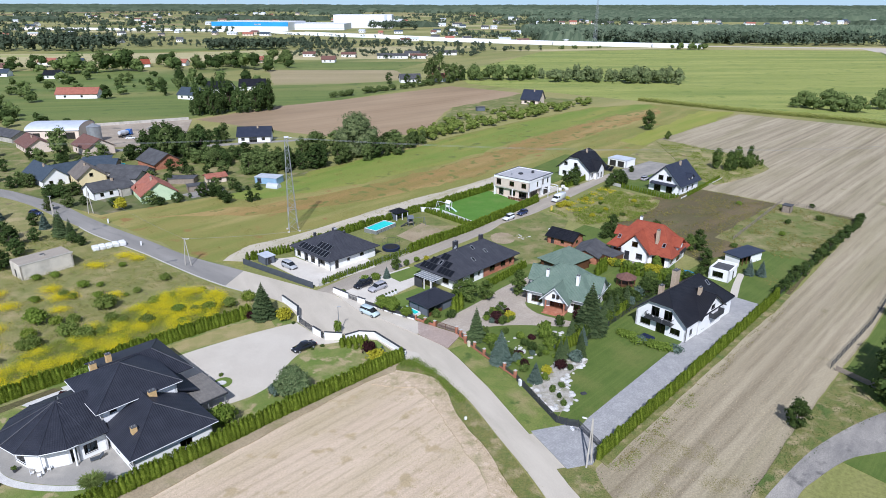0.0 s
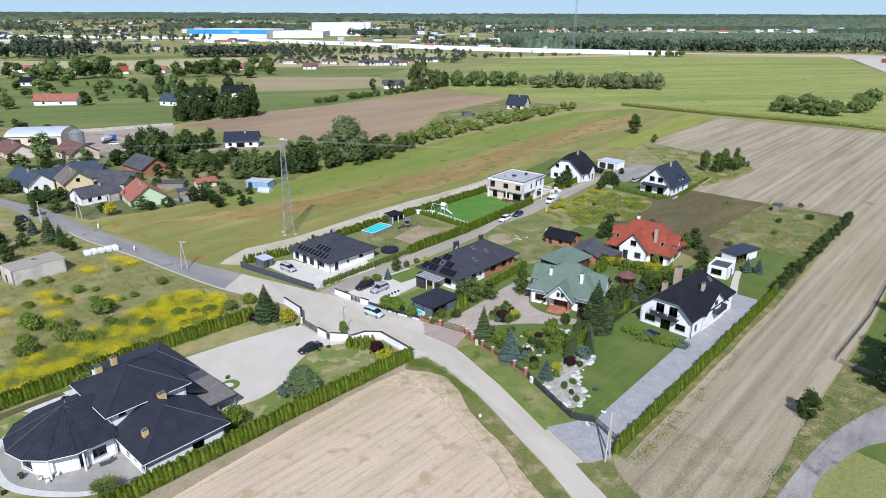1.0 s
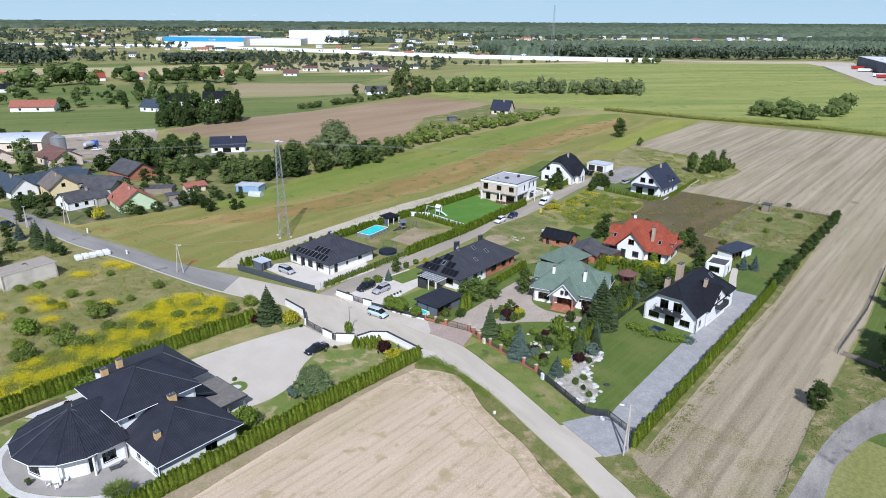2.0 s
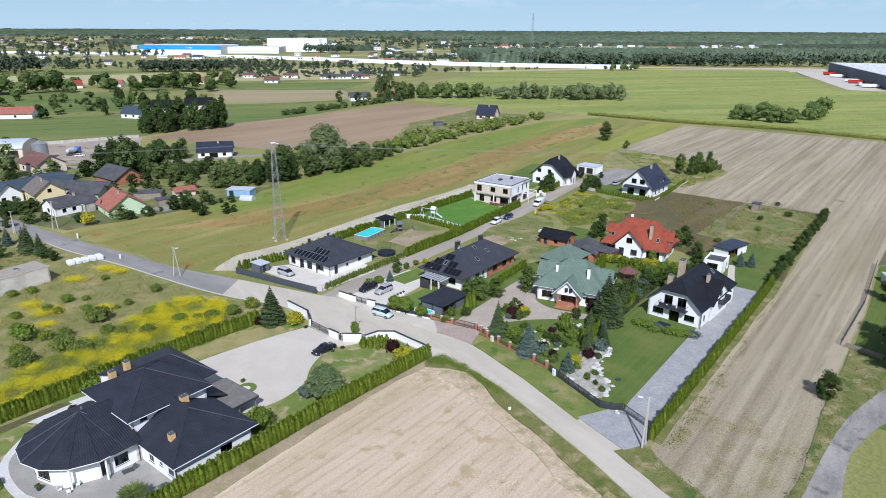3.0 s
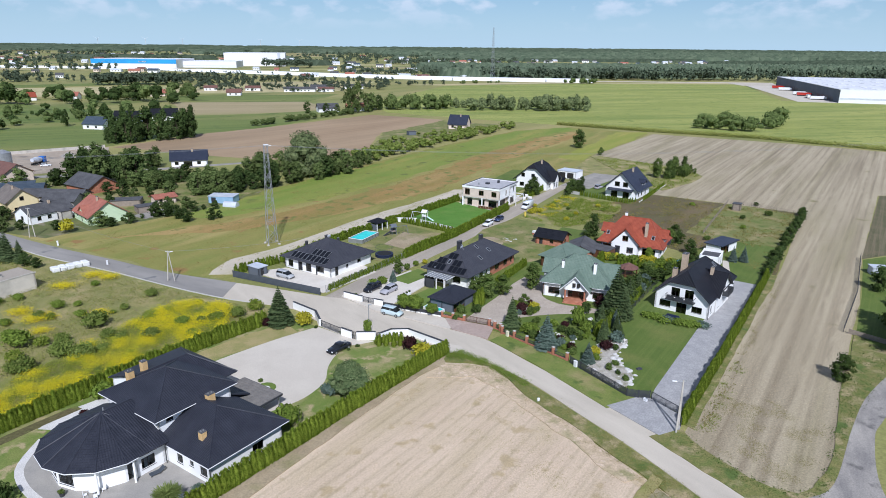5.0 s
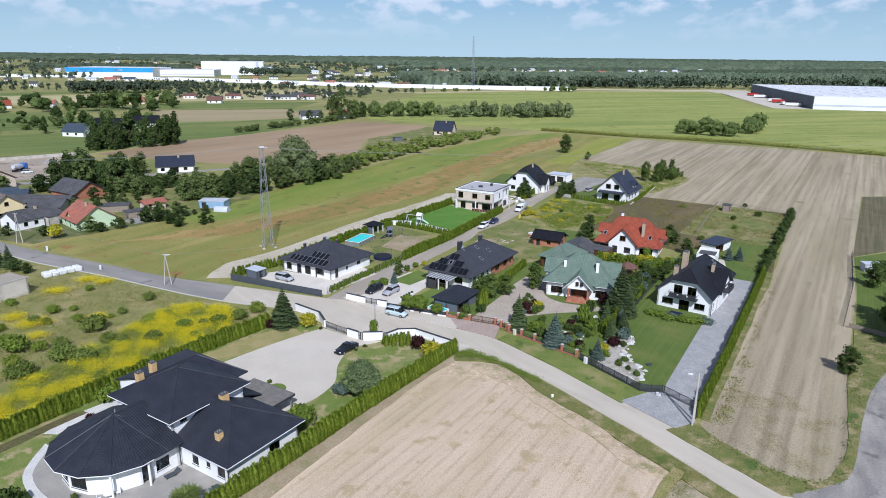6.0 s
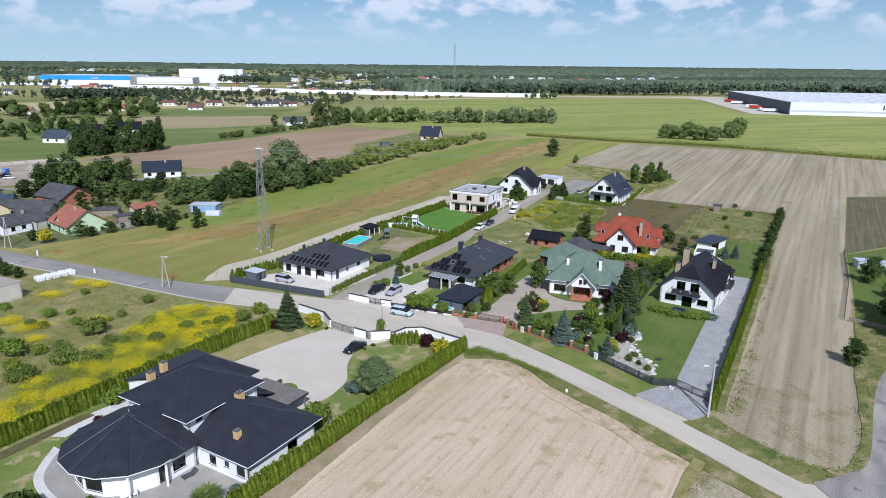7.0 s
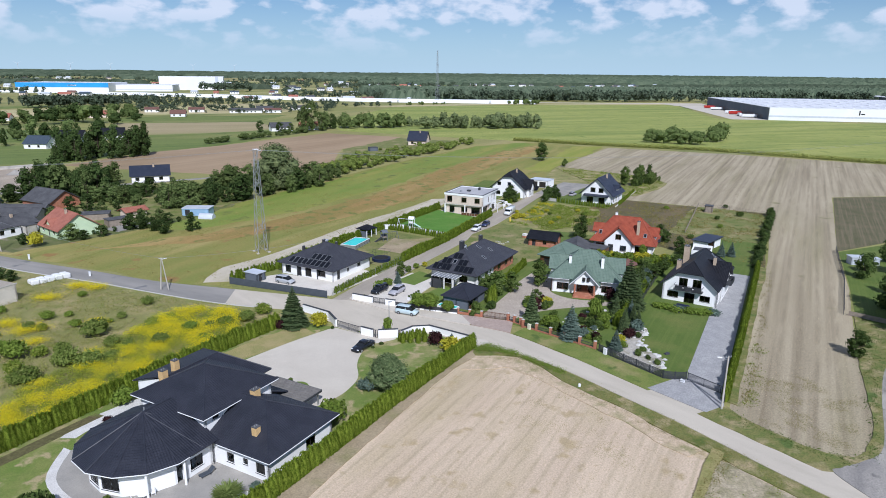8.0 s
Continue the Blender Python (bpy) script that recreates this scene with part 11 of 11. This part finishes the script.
# trees between the far houses
FARTREES = [(-327, 589, 21, 1.3), (-338, 596, 15, 1.2), (-312, 590, 12, 1.3), (-304, 600, 18, 0.9), (-298, 612, 19, 0.85), (-288, 610, 15, 1.0), (-280, 606, 13, 1.1), (-270, 650, 14, 1.6), (-262, 640, 11, 1.4), (-204, 509, 13, 0.6), (-194, 509, 14, 0.6), (-211, 617, 15, 1.0), (-216, 655, 14, 1.1),
            (-198, 640, 18, 0.9), (-188, 628, 16, 1.0), (-178, 622, 17, 0.8), (-170, 640, 13, 1.0), (-162, 610, 11, 1.1), (-190, 660, 12, 1.2), (-230, 650, 13, 1.0), (-240, 640, 10, 1.3), (-150, 640, 9, 1.2), (-360, 620, 10, 1.2), (-376, 610, 9, 1.3), (-352, 580, 9, 1.3), (-392, 600, 11, 1.2),
            (-300, 520, 9, 1.3), (-285, 505, 7, 1.4), (-262, 470, 6, 1.5), (-240, 462, 6, 1.5), (-222, 452, 5, 1.6), (-262, 415, 7, 1.4), (-280, 440, 8, 1.2), (-222, 432, 7, 1.2), (-300, 470, 8, 1.3), (-312, 440, 9, 1.2), (-250, 520, 5, 1.7), (-230, 516, 5, 1.7), (-210, 470, 5, 1.5), (-180, 490, 12, 0.7), (-170, 500, 13, 0.8), (-150, 500, 14, 0.7), (-140, 490, 10, 0.9),
            (-262, 372, 8, 1.2), (-240, 360, 9, 1.1), (-232, 345, 7, 1.3), (-270, 350, 8, 1.2), (-250, 335, 8, 1.2), (-222, 330, 6, 1.4), (-210, 338, 5, 1.5), (-236, 310, 7, 1.3), (-252, 300, 9, 1.1), (-228, 290, 8, 1.2), (-216, 282, 6, 1.4), (-200, 326, 4, 1.6), (-192, 330, 5, 1.5), (-184, 334, 4, 1.6)]
sp = np.array([(x, y, h_, h_ * w_ * 0.95) for x, y, h_, w_ in FARTREES])
woods("village_trees", sp[::2], L_FARTREE, "leafy trees between far houses", 300, 0.054, 53, "trees", blobs=8)
woods("village_trees", sp[1::2], L_FARDARK, "dark leafy trees between far houses", 300, 0.054, 54, "trees", blobs=8)


def among_houses(n, seed, u, v, h, houses, gap=13.0):
    """Tree spots in a skewed block of gardens, clear of the houses and of their fronts."""
    rg = np.random.default_rng(seed)
    out = []
    while len(out) < n:
        a, b = rg.uniform(0, 1, 2)
        x, y = u[0] + (u[2] - u[0]) * a + (v[2] - v[0]) * b, u[1] + (u[3] - u[1]) * a + (v[3] - v[1]) * b
        if any(math.dist((x, y), (hx + 7, hy + 2)) < gap or math.dist((x, y), (hx + 7, hy - 8)) < gap * 0.8 for hx, hy in houses):
            continue
        hh = rg.uniform(*h)
        out.append((x, y, hh, hh * rg.uniform(0.7, 1.25)))
    return out


AT = [q[:2] for q in SCATTER]
sp = among_houses(60, 61, (-470, 590, -150, 620), (0, 0, 0, 95), (5, 15), AT) + among_houses(26, 62, (-330, 420, -180, 445), (0, 0, -20, 130), (3, 9), AT) + among_houses(26, 63, (-300, 300, -215, 350), (0, 0, -30, 90), (4, 9), AT)
sp = np.array(sp)
woods("village_trees", sp[::2], L_FARTREE, "leafy trees in far gardens", 280, 0.055, 55, "trees", blobs=6)
woods("village_trees", sp[1::2], L_FARDARK, "dark leafy trees in far gardens", 280, 0.055, 56, "trees", blobs=6)
grove([(-150 + 4 * i + random.uniform(-2, 2), 246 + 2.2 * i + random.uniform(-3, 3), random.uniform(2.5, 4.5), 1.5) for i in range(9)], "garden shrub beside a village street", "village shrubs", 0.5)
grove([(-146 + random.uniform(-4, 4), 216 + random.uniform(-4, 4), random.uniform(3, 5), 1.5) for i in range(7)] + [(-127 + random.uniform(-6, 5), 205 + random.uniform(-4, 5), random.uniform(2.5, 4.5), 1.6) for i in range(9)] + [(-96 + 2.4 * i, 198 + 1.5 * i + random.uniform(-1.0, 1.0), random.uniform(1.0, 1.9), 1.6) for i in range(9)], "bushy garden shrub round village houses", "village shrubs", 0.6)
HOUSES_AT = [(-146, 224), (-134, 226), (-126, 222), (-108, 208), (-98, 208), (-114, 246), (-112, 224), (-118, 232), (-131, 242), (-80, 224), (-64, 224), (-153, 274), (-88, 296), (-136, 248), (-127, 246), (-93, 223)]
spots = []
while len(spots) < 46:
    x, y = random.uniform(-160, -58), random.uniform(196, 268)
    k = (x + 100) * 0.62 + (y - 194) * 0.78
    if k < 6 or any(math.dist((x, y), q) < 9.5 for q in HOUSES_AT) or abs((y - 204) + (x + 134) * 0.62) < 9:
        continue
    h_ = random.uniform(1.8, 5.0) if y < 244 else random.uniform(3, 7)
    spots.append((x, y, h_, random.uniform(1.2, 1.7)))
grove_stuff("garden_growth", spots, "bushes and small trees crowding village gardens", 0.6)

# ---- far woods and halls ----
def rise(gy, gx):
    """The land's gentle swell towards the horizon."""
    d = np.hypot(gx, gy)
    return np.clip((d - 2200) / 2600, 0, 1) ** 1.5 * 17


rng = np.random.default_rng(33)
sp = [scatter(rng, (6, 548), (72, 548), 18, 44, (4, 14), (0.6, 0.95)), scatter(rng, (213, 404), (240, 380), 10, 12, (5, 10), (0.8, 1.2)), scatter(rng, (226, 424), (262, 392), 12, 14, (6, 12), (0.8, 1.2)), scatter(rng, (262, 392), (292, 436), 10, 10, (7, 12), (0.9, 1.3)),
      scatter(rng, (300, 268), (318, 250), 12, 14, (7, 12)), scatter(rng, (300, 900), (345, 905), 10, 16, (6, 10)), scatter(rng, (150, 905), (215, 925), 6, 14, (3, 6))]
woods("thicket", np.concatenate(sp), L_FARTREE, "thicket of bushy trees among the fields", 180, 0.063, 1, blobs=7)
sp = [scatter(rng, (88, 540), (182, 526), 26, 74, (4, 14), (0.55, 0.9)), scatter(rng, (60, 560), (120, 560), 14, 16, (5, 11))]
woods("thicket", np.concatenate(sp), L_WILLOW, "thicket of silvery willows in a corn field", 180, 0.058, 11, blobs=7)
sp = [scatter(rng, (-760, 860), (-430, 872), 60, 130, (14, 25), (0.5, 0.8)), scatter(rng, (-310, 880), (-215, 900), 30, 60, (12, 17)), scatter(rng, (-200, 880), (-60, 960), 50, 60, (5, 14)), scatter(rng, (-60, 930), (60, 975), 40, 30, (5, 9)),
      scatter(rng, (-430, 930), (-150, 1010), 50, 60, (6, 13)), scatter(rng, (-420, 1000), (-800, 1100), 120, 90, (9, 15)), scatter(rng, (-600, 1000), (-420, 940), 40, 40, (6, 14)), scatter(rng, (-250, 960), (-160, 900), 30, 24, (5, 16))]
sp += [scatter(rng, (-190, 792), (40, 806), 44, 90, (4, 10), (0.8, 1.2)), scatter(rng, (-185, 764), (0, 748), 10, 26, (3, 5.5), (0.8, 1.3)), scatter(rng, (-40, 860), (120, 880), 30, 40, (4, 9), (0.8, 1.2))]
woods("wood", np.concatenate(sp), L_HAZYWOODS, "belts of woodland beyond the fields", 60, 0.085, 3, blobs=3, facets=1)
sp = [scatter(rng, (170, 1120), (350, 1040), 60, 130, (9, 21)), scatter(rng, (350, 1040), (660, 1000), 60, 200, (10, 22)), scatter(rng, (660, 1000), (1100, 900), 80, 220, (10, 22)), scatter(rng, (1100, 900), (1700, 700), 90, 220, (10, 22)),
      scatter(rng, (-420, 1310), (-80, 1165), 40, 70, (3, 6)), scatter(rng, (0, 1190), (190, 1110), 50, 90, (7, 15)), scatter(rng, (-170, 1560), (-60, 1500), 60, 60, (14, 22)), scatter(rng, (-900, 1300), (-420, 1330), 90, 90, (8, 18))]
woods("forest_edge", np.concatenate(sp), L_HAZYWOODS, "front edge of a wide dark forest", 34, 0.10, 4, blobs=2, facets=1)
sp = []
for i in range(230):
    y = 1250 + 2500 * float(rng.uniform(0, 1)) ** 0.8
    x = float(rng.uniform(-0.8, 0.25)) * y
    n_, ln = int(rng.integers(4, 16)), float(rng.uniform(20, 200)) * (0.7 + y / 3000)
    q = scatter(rng, (x, y), (x + ln, y + float(rng.uniform(-20, 20))), 20 + y / 120, n_, (7, 15), (0.8, 1.5))
    if y > 1640 or not -0.42 < x / y < -0.02:
        sp.append(q)
sp = np.concatenate(sp)
woods("tree_belt", sp, L_HAZYWOODS, "loose belts of trees between distant fields", 12, 0.16, 14, facets=1, lift=rise(sp[:, 1], sp[:, 0]))


def canopy(name, x0, x1, y0, y1, cell, h, label, seed, keep):
    """Forest seen from far: a ragged sheet of crowns."""
    rg = np.random.default_rng(seed)
    nx, ny = int((x1 - x0) / cell), int((y1 - y0) / cell)
    gx, gy = np.meshgrid(x0 + (np.arange(nx + 1)) * cell, y0 + np.arange(ny + 1) * cell)
    gx = gx + rg.uniform(-0.35, 0.35, gx.shape) * cell
    gy = gy + rg.uniform(-0.35, 0.35, gy.shape) * cell
    gz = h * rg.uniform(0.5, 1.08, gx.shape) + rise(gy, gx)
    v = np.stack([gx, gy, gz], 2).reshape(-1, 3)
    a = (np.arange(ny)[:, None] * (nx + 1) + np.arange(nx)[None, :]).ravel()
    f = np.stack([a, a + 1, a + nx + 2, a + nx + 1], 1)
    cx, cy = v[f, 0].mean(1), v[f, 1].mean(1)
    ok = np.array([noise.noise(Vector((p / 520, q / 260, seed))) > keep for p, q in zip(cx, cy)])
    f = f[ok]
    rim = np.bincount(f.ravel(), minlength=len(v)) < 4
    v[rim, 2] = rise(v[rim, 1], v[rim, 0])
    t = np.concatenate([f[:, [0, 1, 2]], f[:, [0, 2, 3]]])
    t = t[rg.permutation(len(t))]
    used = v[t].reshape(-1, 3)
    ob = new(name, np_mesh(name, used, np.arange(len(used)).reshape(-1, 3), L_HAZYWOODS))
    return tagged(ob, label, "forest", "", "stuff")


canopy("forest", 150, 2100, 1060, 1420, 6, 16, "wide forest beyond the fields", 5, -0.42)
canopy("forest", 600, 2600, 1420, 2200, 11, 12, "open woods beyond a forest", 9, 0.12)
canopy("forest", 200, 3400, 2200, 3400, 18, 17, "distant forest in long belts", 6, -0.16)
canopy("forest", -2600, 200, 2300, 3400, 18, 14, "distant woods in long belts", 16, 0.36)
canopy("forest", -3600, 3900, 3400, 4850, 30, 18, "forest at the horizon", 7, -0.22)
canopy("forest", -2400, 150, 1650, 2300, 13, 13, "distant woods in belts", 8, 0.4)
# low swell under the farthest woods
bm = bmesh.new()
prev = None
for k in range(12):
    d = 2200 + k * 240
    ring = [bm.verts.new((d * math.sin(a), d * math.cos(a), float(rise(np.array(d), np.array(0.0))) - 0.05)) for a in [radians(-75 + 6 * j) for j in range(26)]]
    if prev:
        for j in range(25):
            bm.faces.new((prev[j], prev[j + 1], ring[j + 1], ring[j]))
    prev = ring
tagged(part("rising_ground", bm, M_LAND, None), "gently rising farmland at the horizon", "ground", "", "structure")


def hall_box(name, x, y, turn, L, W, H, wall_m, roof_m, label, bands=(), docks=0, dock_side=0):
    h = thing(name, pose(x, y, 0, 0, 0, turn), label, "warehouse", "warehouses")
    foot = rect(0, L, 0, W)
    names = ("wall_front", "wall_side", "wall_back", "wall_side")
    for i in range(4):
        bm_ = bmesh.new()
        a, b = foot[i], foot[(i + 1) % 4]
        ln = math.dist(a, b)
        wall(bm_, a, b, [(0, 0), (ln, 0), (ln, H), (0, H)], (), 0.4)
        part(names[i], bm_, wall_m[i], h)
    part("roof", boxes((0.4, L - 0.4, 0.4, W - 0.4, H - 0.5, H - 0.2)), roof_m, h)
    part("parapet", boxes((0, L, -0.1, 0.0, H - 0.4, H + 0.1), (-0.1, 0, 0, W, H - 0.4, H + 0.1)), M_TRIM, h)
    n_ = int(L / 24)
    for i in range(n_):
        for j in range(max(1, int(W / 40))):
            part("rooflight", boxes((12 + i * 24, 14 + i * 24, 12 + j * 40, 36 + j * 40, H - 0.198, H + 0.1)), M_WHITEHALL, h)
    for (s, u0, u1, z0, z1, m_) in bands:
        if s == 0:
            part("wall_band", boxes((u0, u1, -0.15, -0.02, z0, z1)), m_, h)
        else:
            part("wall_band", boxes((-0.15, -0.02, u0, u1, z0, z1)), m_, h)
    for i in range(docks):
        u = 6 + i * 9
        part("dock_door", boxes((-0.12, -0.02, u, u + 4, 0.3, 4.3)), M_DARK, h)
    return h


# blue and white works
hall_box("warehouse", -506, 1475, -8, 172, 110, 17, [M_WHITEHALL] * 4, M_HALLROOF, "long white warehouse with a blue upper band", [(0, 0, 172, 8.5, 17.2, M_BLUEHALL), (0, 22, 62, 11.5, 13, M_TRIM), (0, 96, 112, 11, 13.6, M_TRIM)])
hall_box("warehouse", -332, 1490, -2, 110, 90, 13, [M_WHITEHALL] * 4, M_HALLROOF, "low white warehouse hall", [(0, 0, 110, 3, 4.2, M_SHEET)])
hall_box("warehouse", -262, 1590, 2, 135, 90, 29, [M_WHITEHALL] * 4, M_HALLROOF, "tall white warehouse hall", [(0, 118, 124, 2, 29, M_SHEET)])
# grey hall with loading docks
big = hall_box("warehouse", 467, 583, -25, 260, 301, 13.0, [M_WHITEHALL, M_WHITEHALL, M_GREYHALL, M_GREYHALL], M_HALLROOF, "huge grey warehouse with white front and loading docks", [(0, 0, 260, 3.4, 5.0, M_SHEET)])
sg = part("sign", boxes((86, 87.2, -0.2, -0.12, 6.6, 11.2), (88, 91.5, -0.2, -0.12, 7.2, 8.2)), M_SIGN, big, "black painted sign bars")
for i in range(14):
    u0 = 12 + i * 9.5
    part("dock_door", boxes((-0.12, -0.02, 20 + i * 17, 32 + i * 17, 0.3, 4.6)), M_DARK, big)
hall_box("warehouse", 905, 790, -27, 160, 200, 12, [M_WHITEHALL, M_WHITEHALL, M_GREYHALL, M_GREYHALL], M_HALLROOF, "grey warehouse behind a larger one")
ground_patch("loading_yard", [(466, 582), (434, 598), (556, 872), (594, 862)], 0.06, M_PAVING, "pale concrete loading yard", category="pavement")
ground_patch("access_road", [(545, 860), (600, 858), (640, 930), (330, 985), (320, 972), (560, 920)], 0.06, M_ASPHALT, "grey access road", category="road")
# small far buildings
rng = np.random.default_rng(44)
for i in range(170):
    x, y = float(rng.uniform(-800, 220)), float(rng.uniform(960, 1400))
    if i > 44:
        y = float(rng.uniform(1500, 3000))
        x = float(rng.uniform(-0.75, 0.2)) * y
        if i > 125:
            y = float(rng.uniform(1780, 2150))
            x = float(rng.uniform(0.15, 0.8)) * y
    k = 0.8 if i < 45 else 1.0
    L, W, H = float(rng.uniform(10, 26)) * k, float(rng.uniform(8, 13)) * k, float(rng.uniform(3.5, 6)) * k
    h = thing("far_house", pose(x, y, float(rise(np.array(y), np.array(x))), 0, 0, float(rng.uniform(-25, 25))), "far pale house with a pitched roof", "house", "far houses")
    bm = bmesh.new()
    for a, b, top in (((0, 0), (L, 0), None), ((L, 0), (L, W), 1), ((L, W), (0, W), None), ((0, W), (0, 0), 1)):
        ln = math.dist(a, b)
        wall(bm, a, b, [(0, 0), (ln, 0), (ln, H)] + ([(ln / 2, H + W * 0.32)] if top else []) + [(0, H)], (), 0.3)
    part("wall", bm, random.choice([M_WALL, M_WALL, M_CREAM]), h)
    pl, rd = gable(-0.5, L + 0.5, -0.5, W + 0.5, H - 0.2, 0.64)
    part("roof", roof_mesh(pl, 3.0), random.choice([M_ROOFRED2, M_ROOFBROWN, M_ROOFBLUE, M_FELT, M_FELT, M_SHEET, M_SHEET]), h)
    for j in range(3):
        part("window", boxes((L * (0.15 + 0.3 * j), L * (0.15 + 0.3 * j) + 1.5 * k, -0.05, 0.02, H * 0.35, H * 0.75)), M_WINFRAME, h)
# long white tunnels across the plain
line = [(-940, 1470), (-784, 1482), (-525, 1425), (-380, 1392), (-286, 1290), (-192, 1222), (-86, 1152), (-9, 1089), (60, 1047), (157, 996), (288, 952), (355, 934)]
for a, b in zip(line, line[1:]):
    L, m = run(a, b)
    n_ = max(1, int(L / 75))
    for i, row in itertools.product(range(n_), range(3 if a[0] > -300 else 1)):
        tn = thing("growing_tunnel", m @ pose(i * L / n_, row * 13, 0), "long white plastic growing tunnel", "greenhouse", "growing tunnels")
        bm = bmesh.new()
        ln = L / n_ - 1.5
        arc = [(6 * math.cos(math.pi * j / 8), 4.2 * math.sin(math.pi * j / 8)) for j in range(9)]
        r0, r1 = [[bm.verts.new((u, p, q)) for p, q in arc] for u in (0, ln)]
        for j in range(8):
            bm.faces.new((r0[j], r1[j], r1[j + 1], r0[j + 1]))
        bm.faces.new(r0[::-1]), bm.faces.new(r1)
        part("cover", bm, M_WHITEHALL, tn)
        part("end_frame", boxes((-0.1, 0.0, -1.6, 1.6, 0, 2.6)), M_STEEL, tn)
# white low buildings by the farm road
for x, y, L, W in ((-77, 751, 34, 9), (-40, 752, 17, 8), (-49, 791, 27, 9), (-120, 770, 16, 9), (-165, 775, 14, 9), (-10, 800, 22, 9)):
    gable_house(x, y, 1, L, W, 3.2, 0.45, M_FELT if L > 20 else M_ROOFBROWN, M_WALL, "low white farm building with a dark roof", chim=False, group="farm buildings", wins={0: [(2 + 4 * k, 3.4 + 4 * k, 0.9, 2.2) for k in range(int(L / 4) - 1)]})
# wind turbines on the horizon
for x, y in ((-1450, 4550), (-1180, 4600), (-960, 4620), (-480, 4700), (-220, 4650)):
    wt = thing("wind_turbine", pose(x, y, 14) @ Matrix.Scale(0.62, 4), "tiny white wind turbine on the horizon", "wind turbine", "wind turbines")
    part("tower", prism(bmesh.new(), (0, 0, 0), (0, 0, 85), 2.2, 8, 1.3), M_TRIM, wt)
    part("nacelle", boxes((-1.6, 1.6, -4, 3, 84, 88)), M_TRIM, wt)
    for k in range(3):
        a = radians(30 + 120 * k)
        part("blade", prism(bmesh.new(), (0, -4.5, 86), (38 * math.cos(a), -4.5, 86 + 38 * math.sin(a)), 1.4, 4, 0.3), M_TRIM, wt)

# the plant patterns themselves are not part of the place
for pattern in (*BROAD, *FAR, *FARLOW, LIME, CLIPPED, *SPRUCE, *BLUES, PINE, WILLOW):
    for o in (*pattern.children_recursive, pattern):
        bpy.data.objects.remove(o)
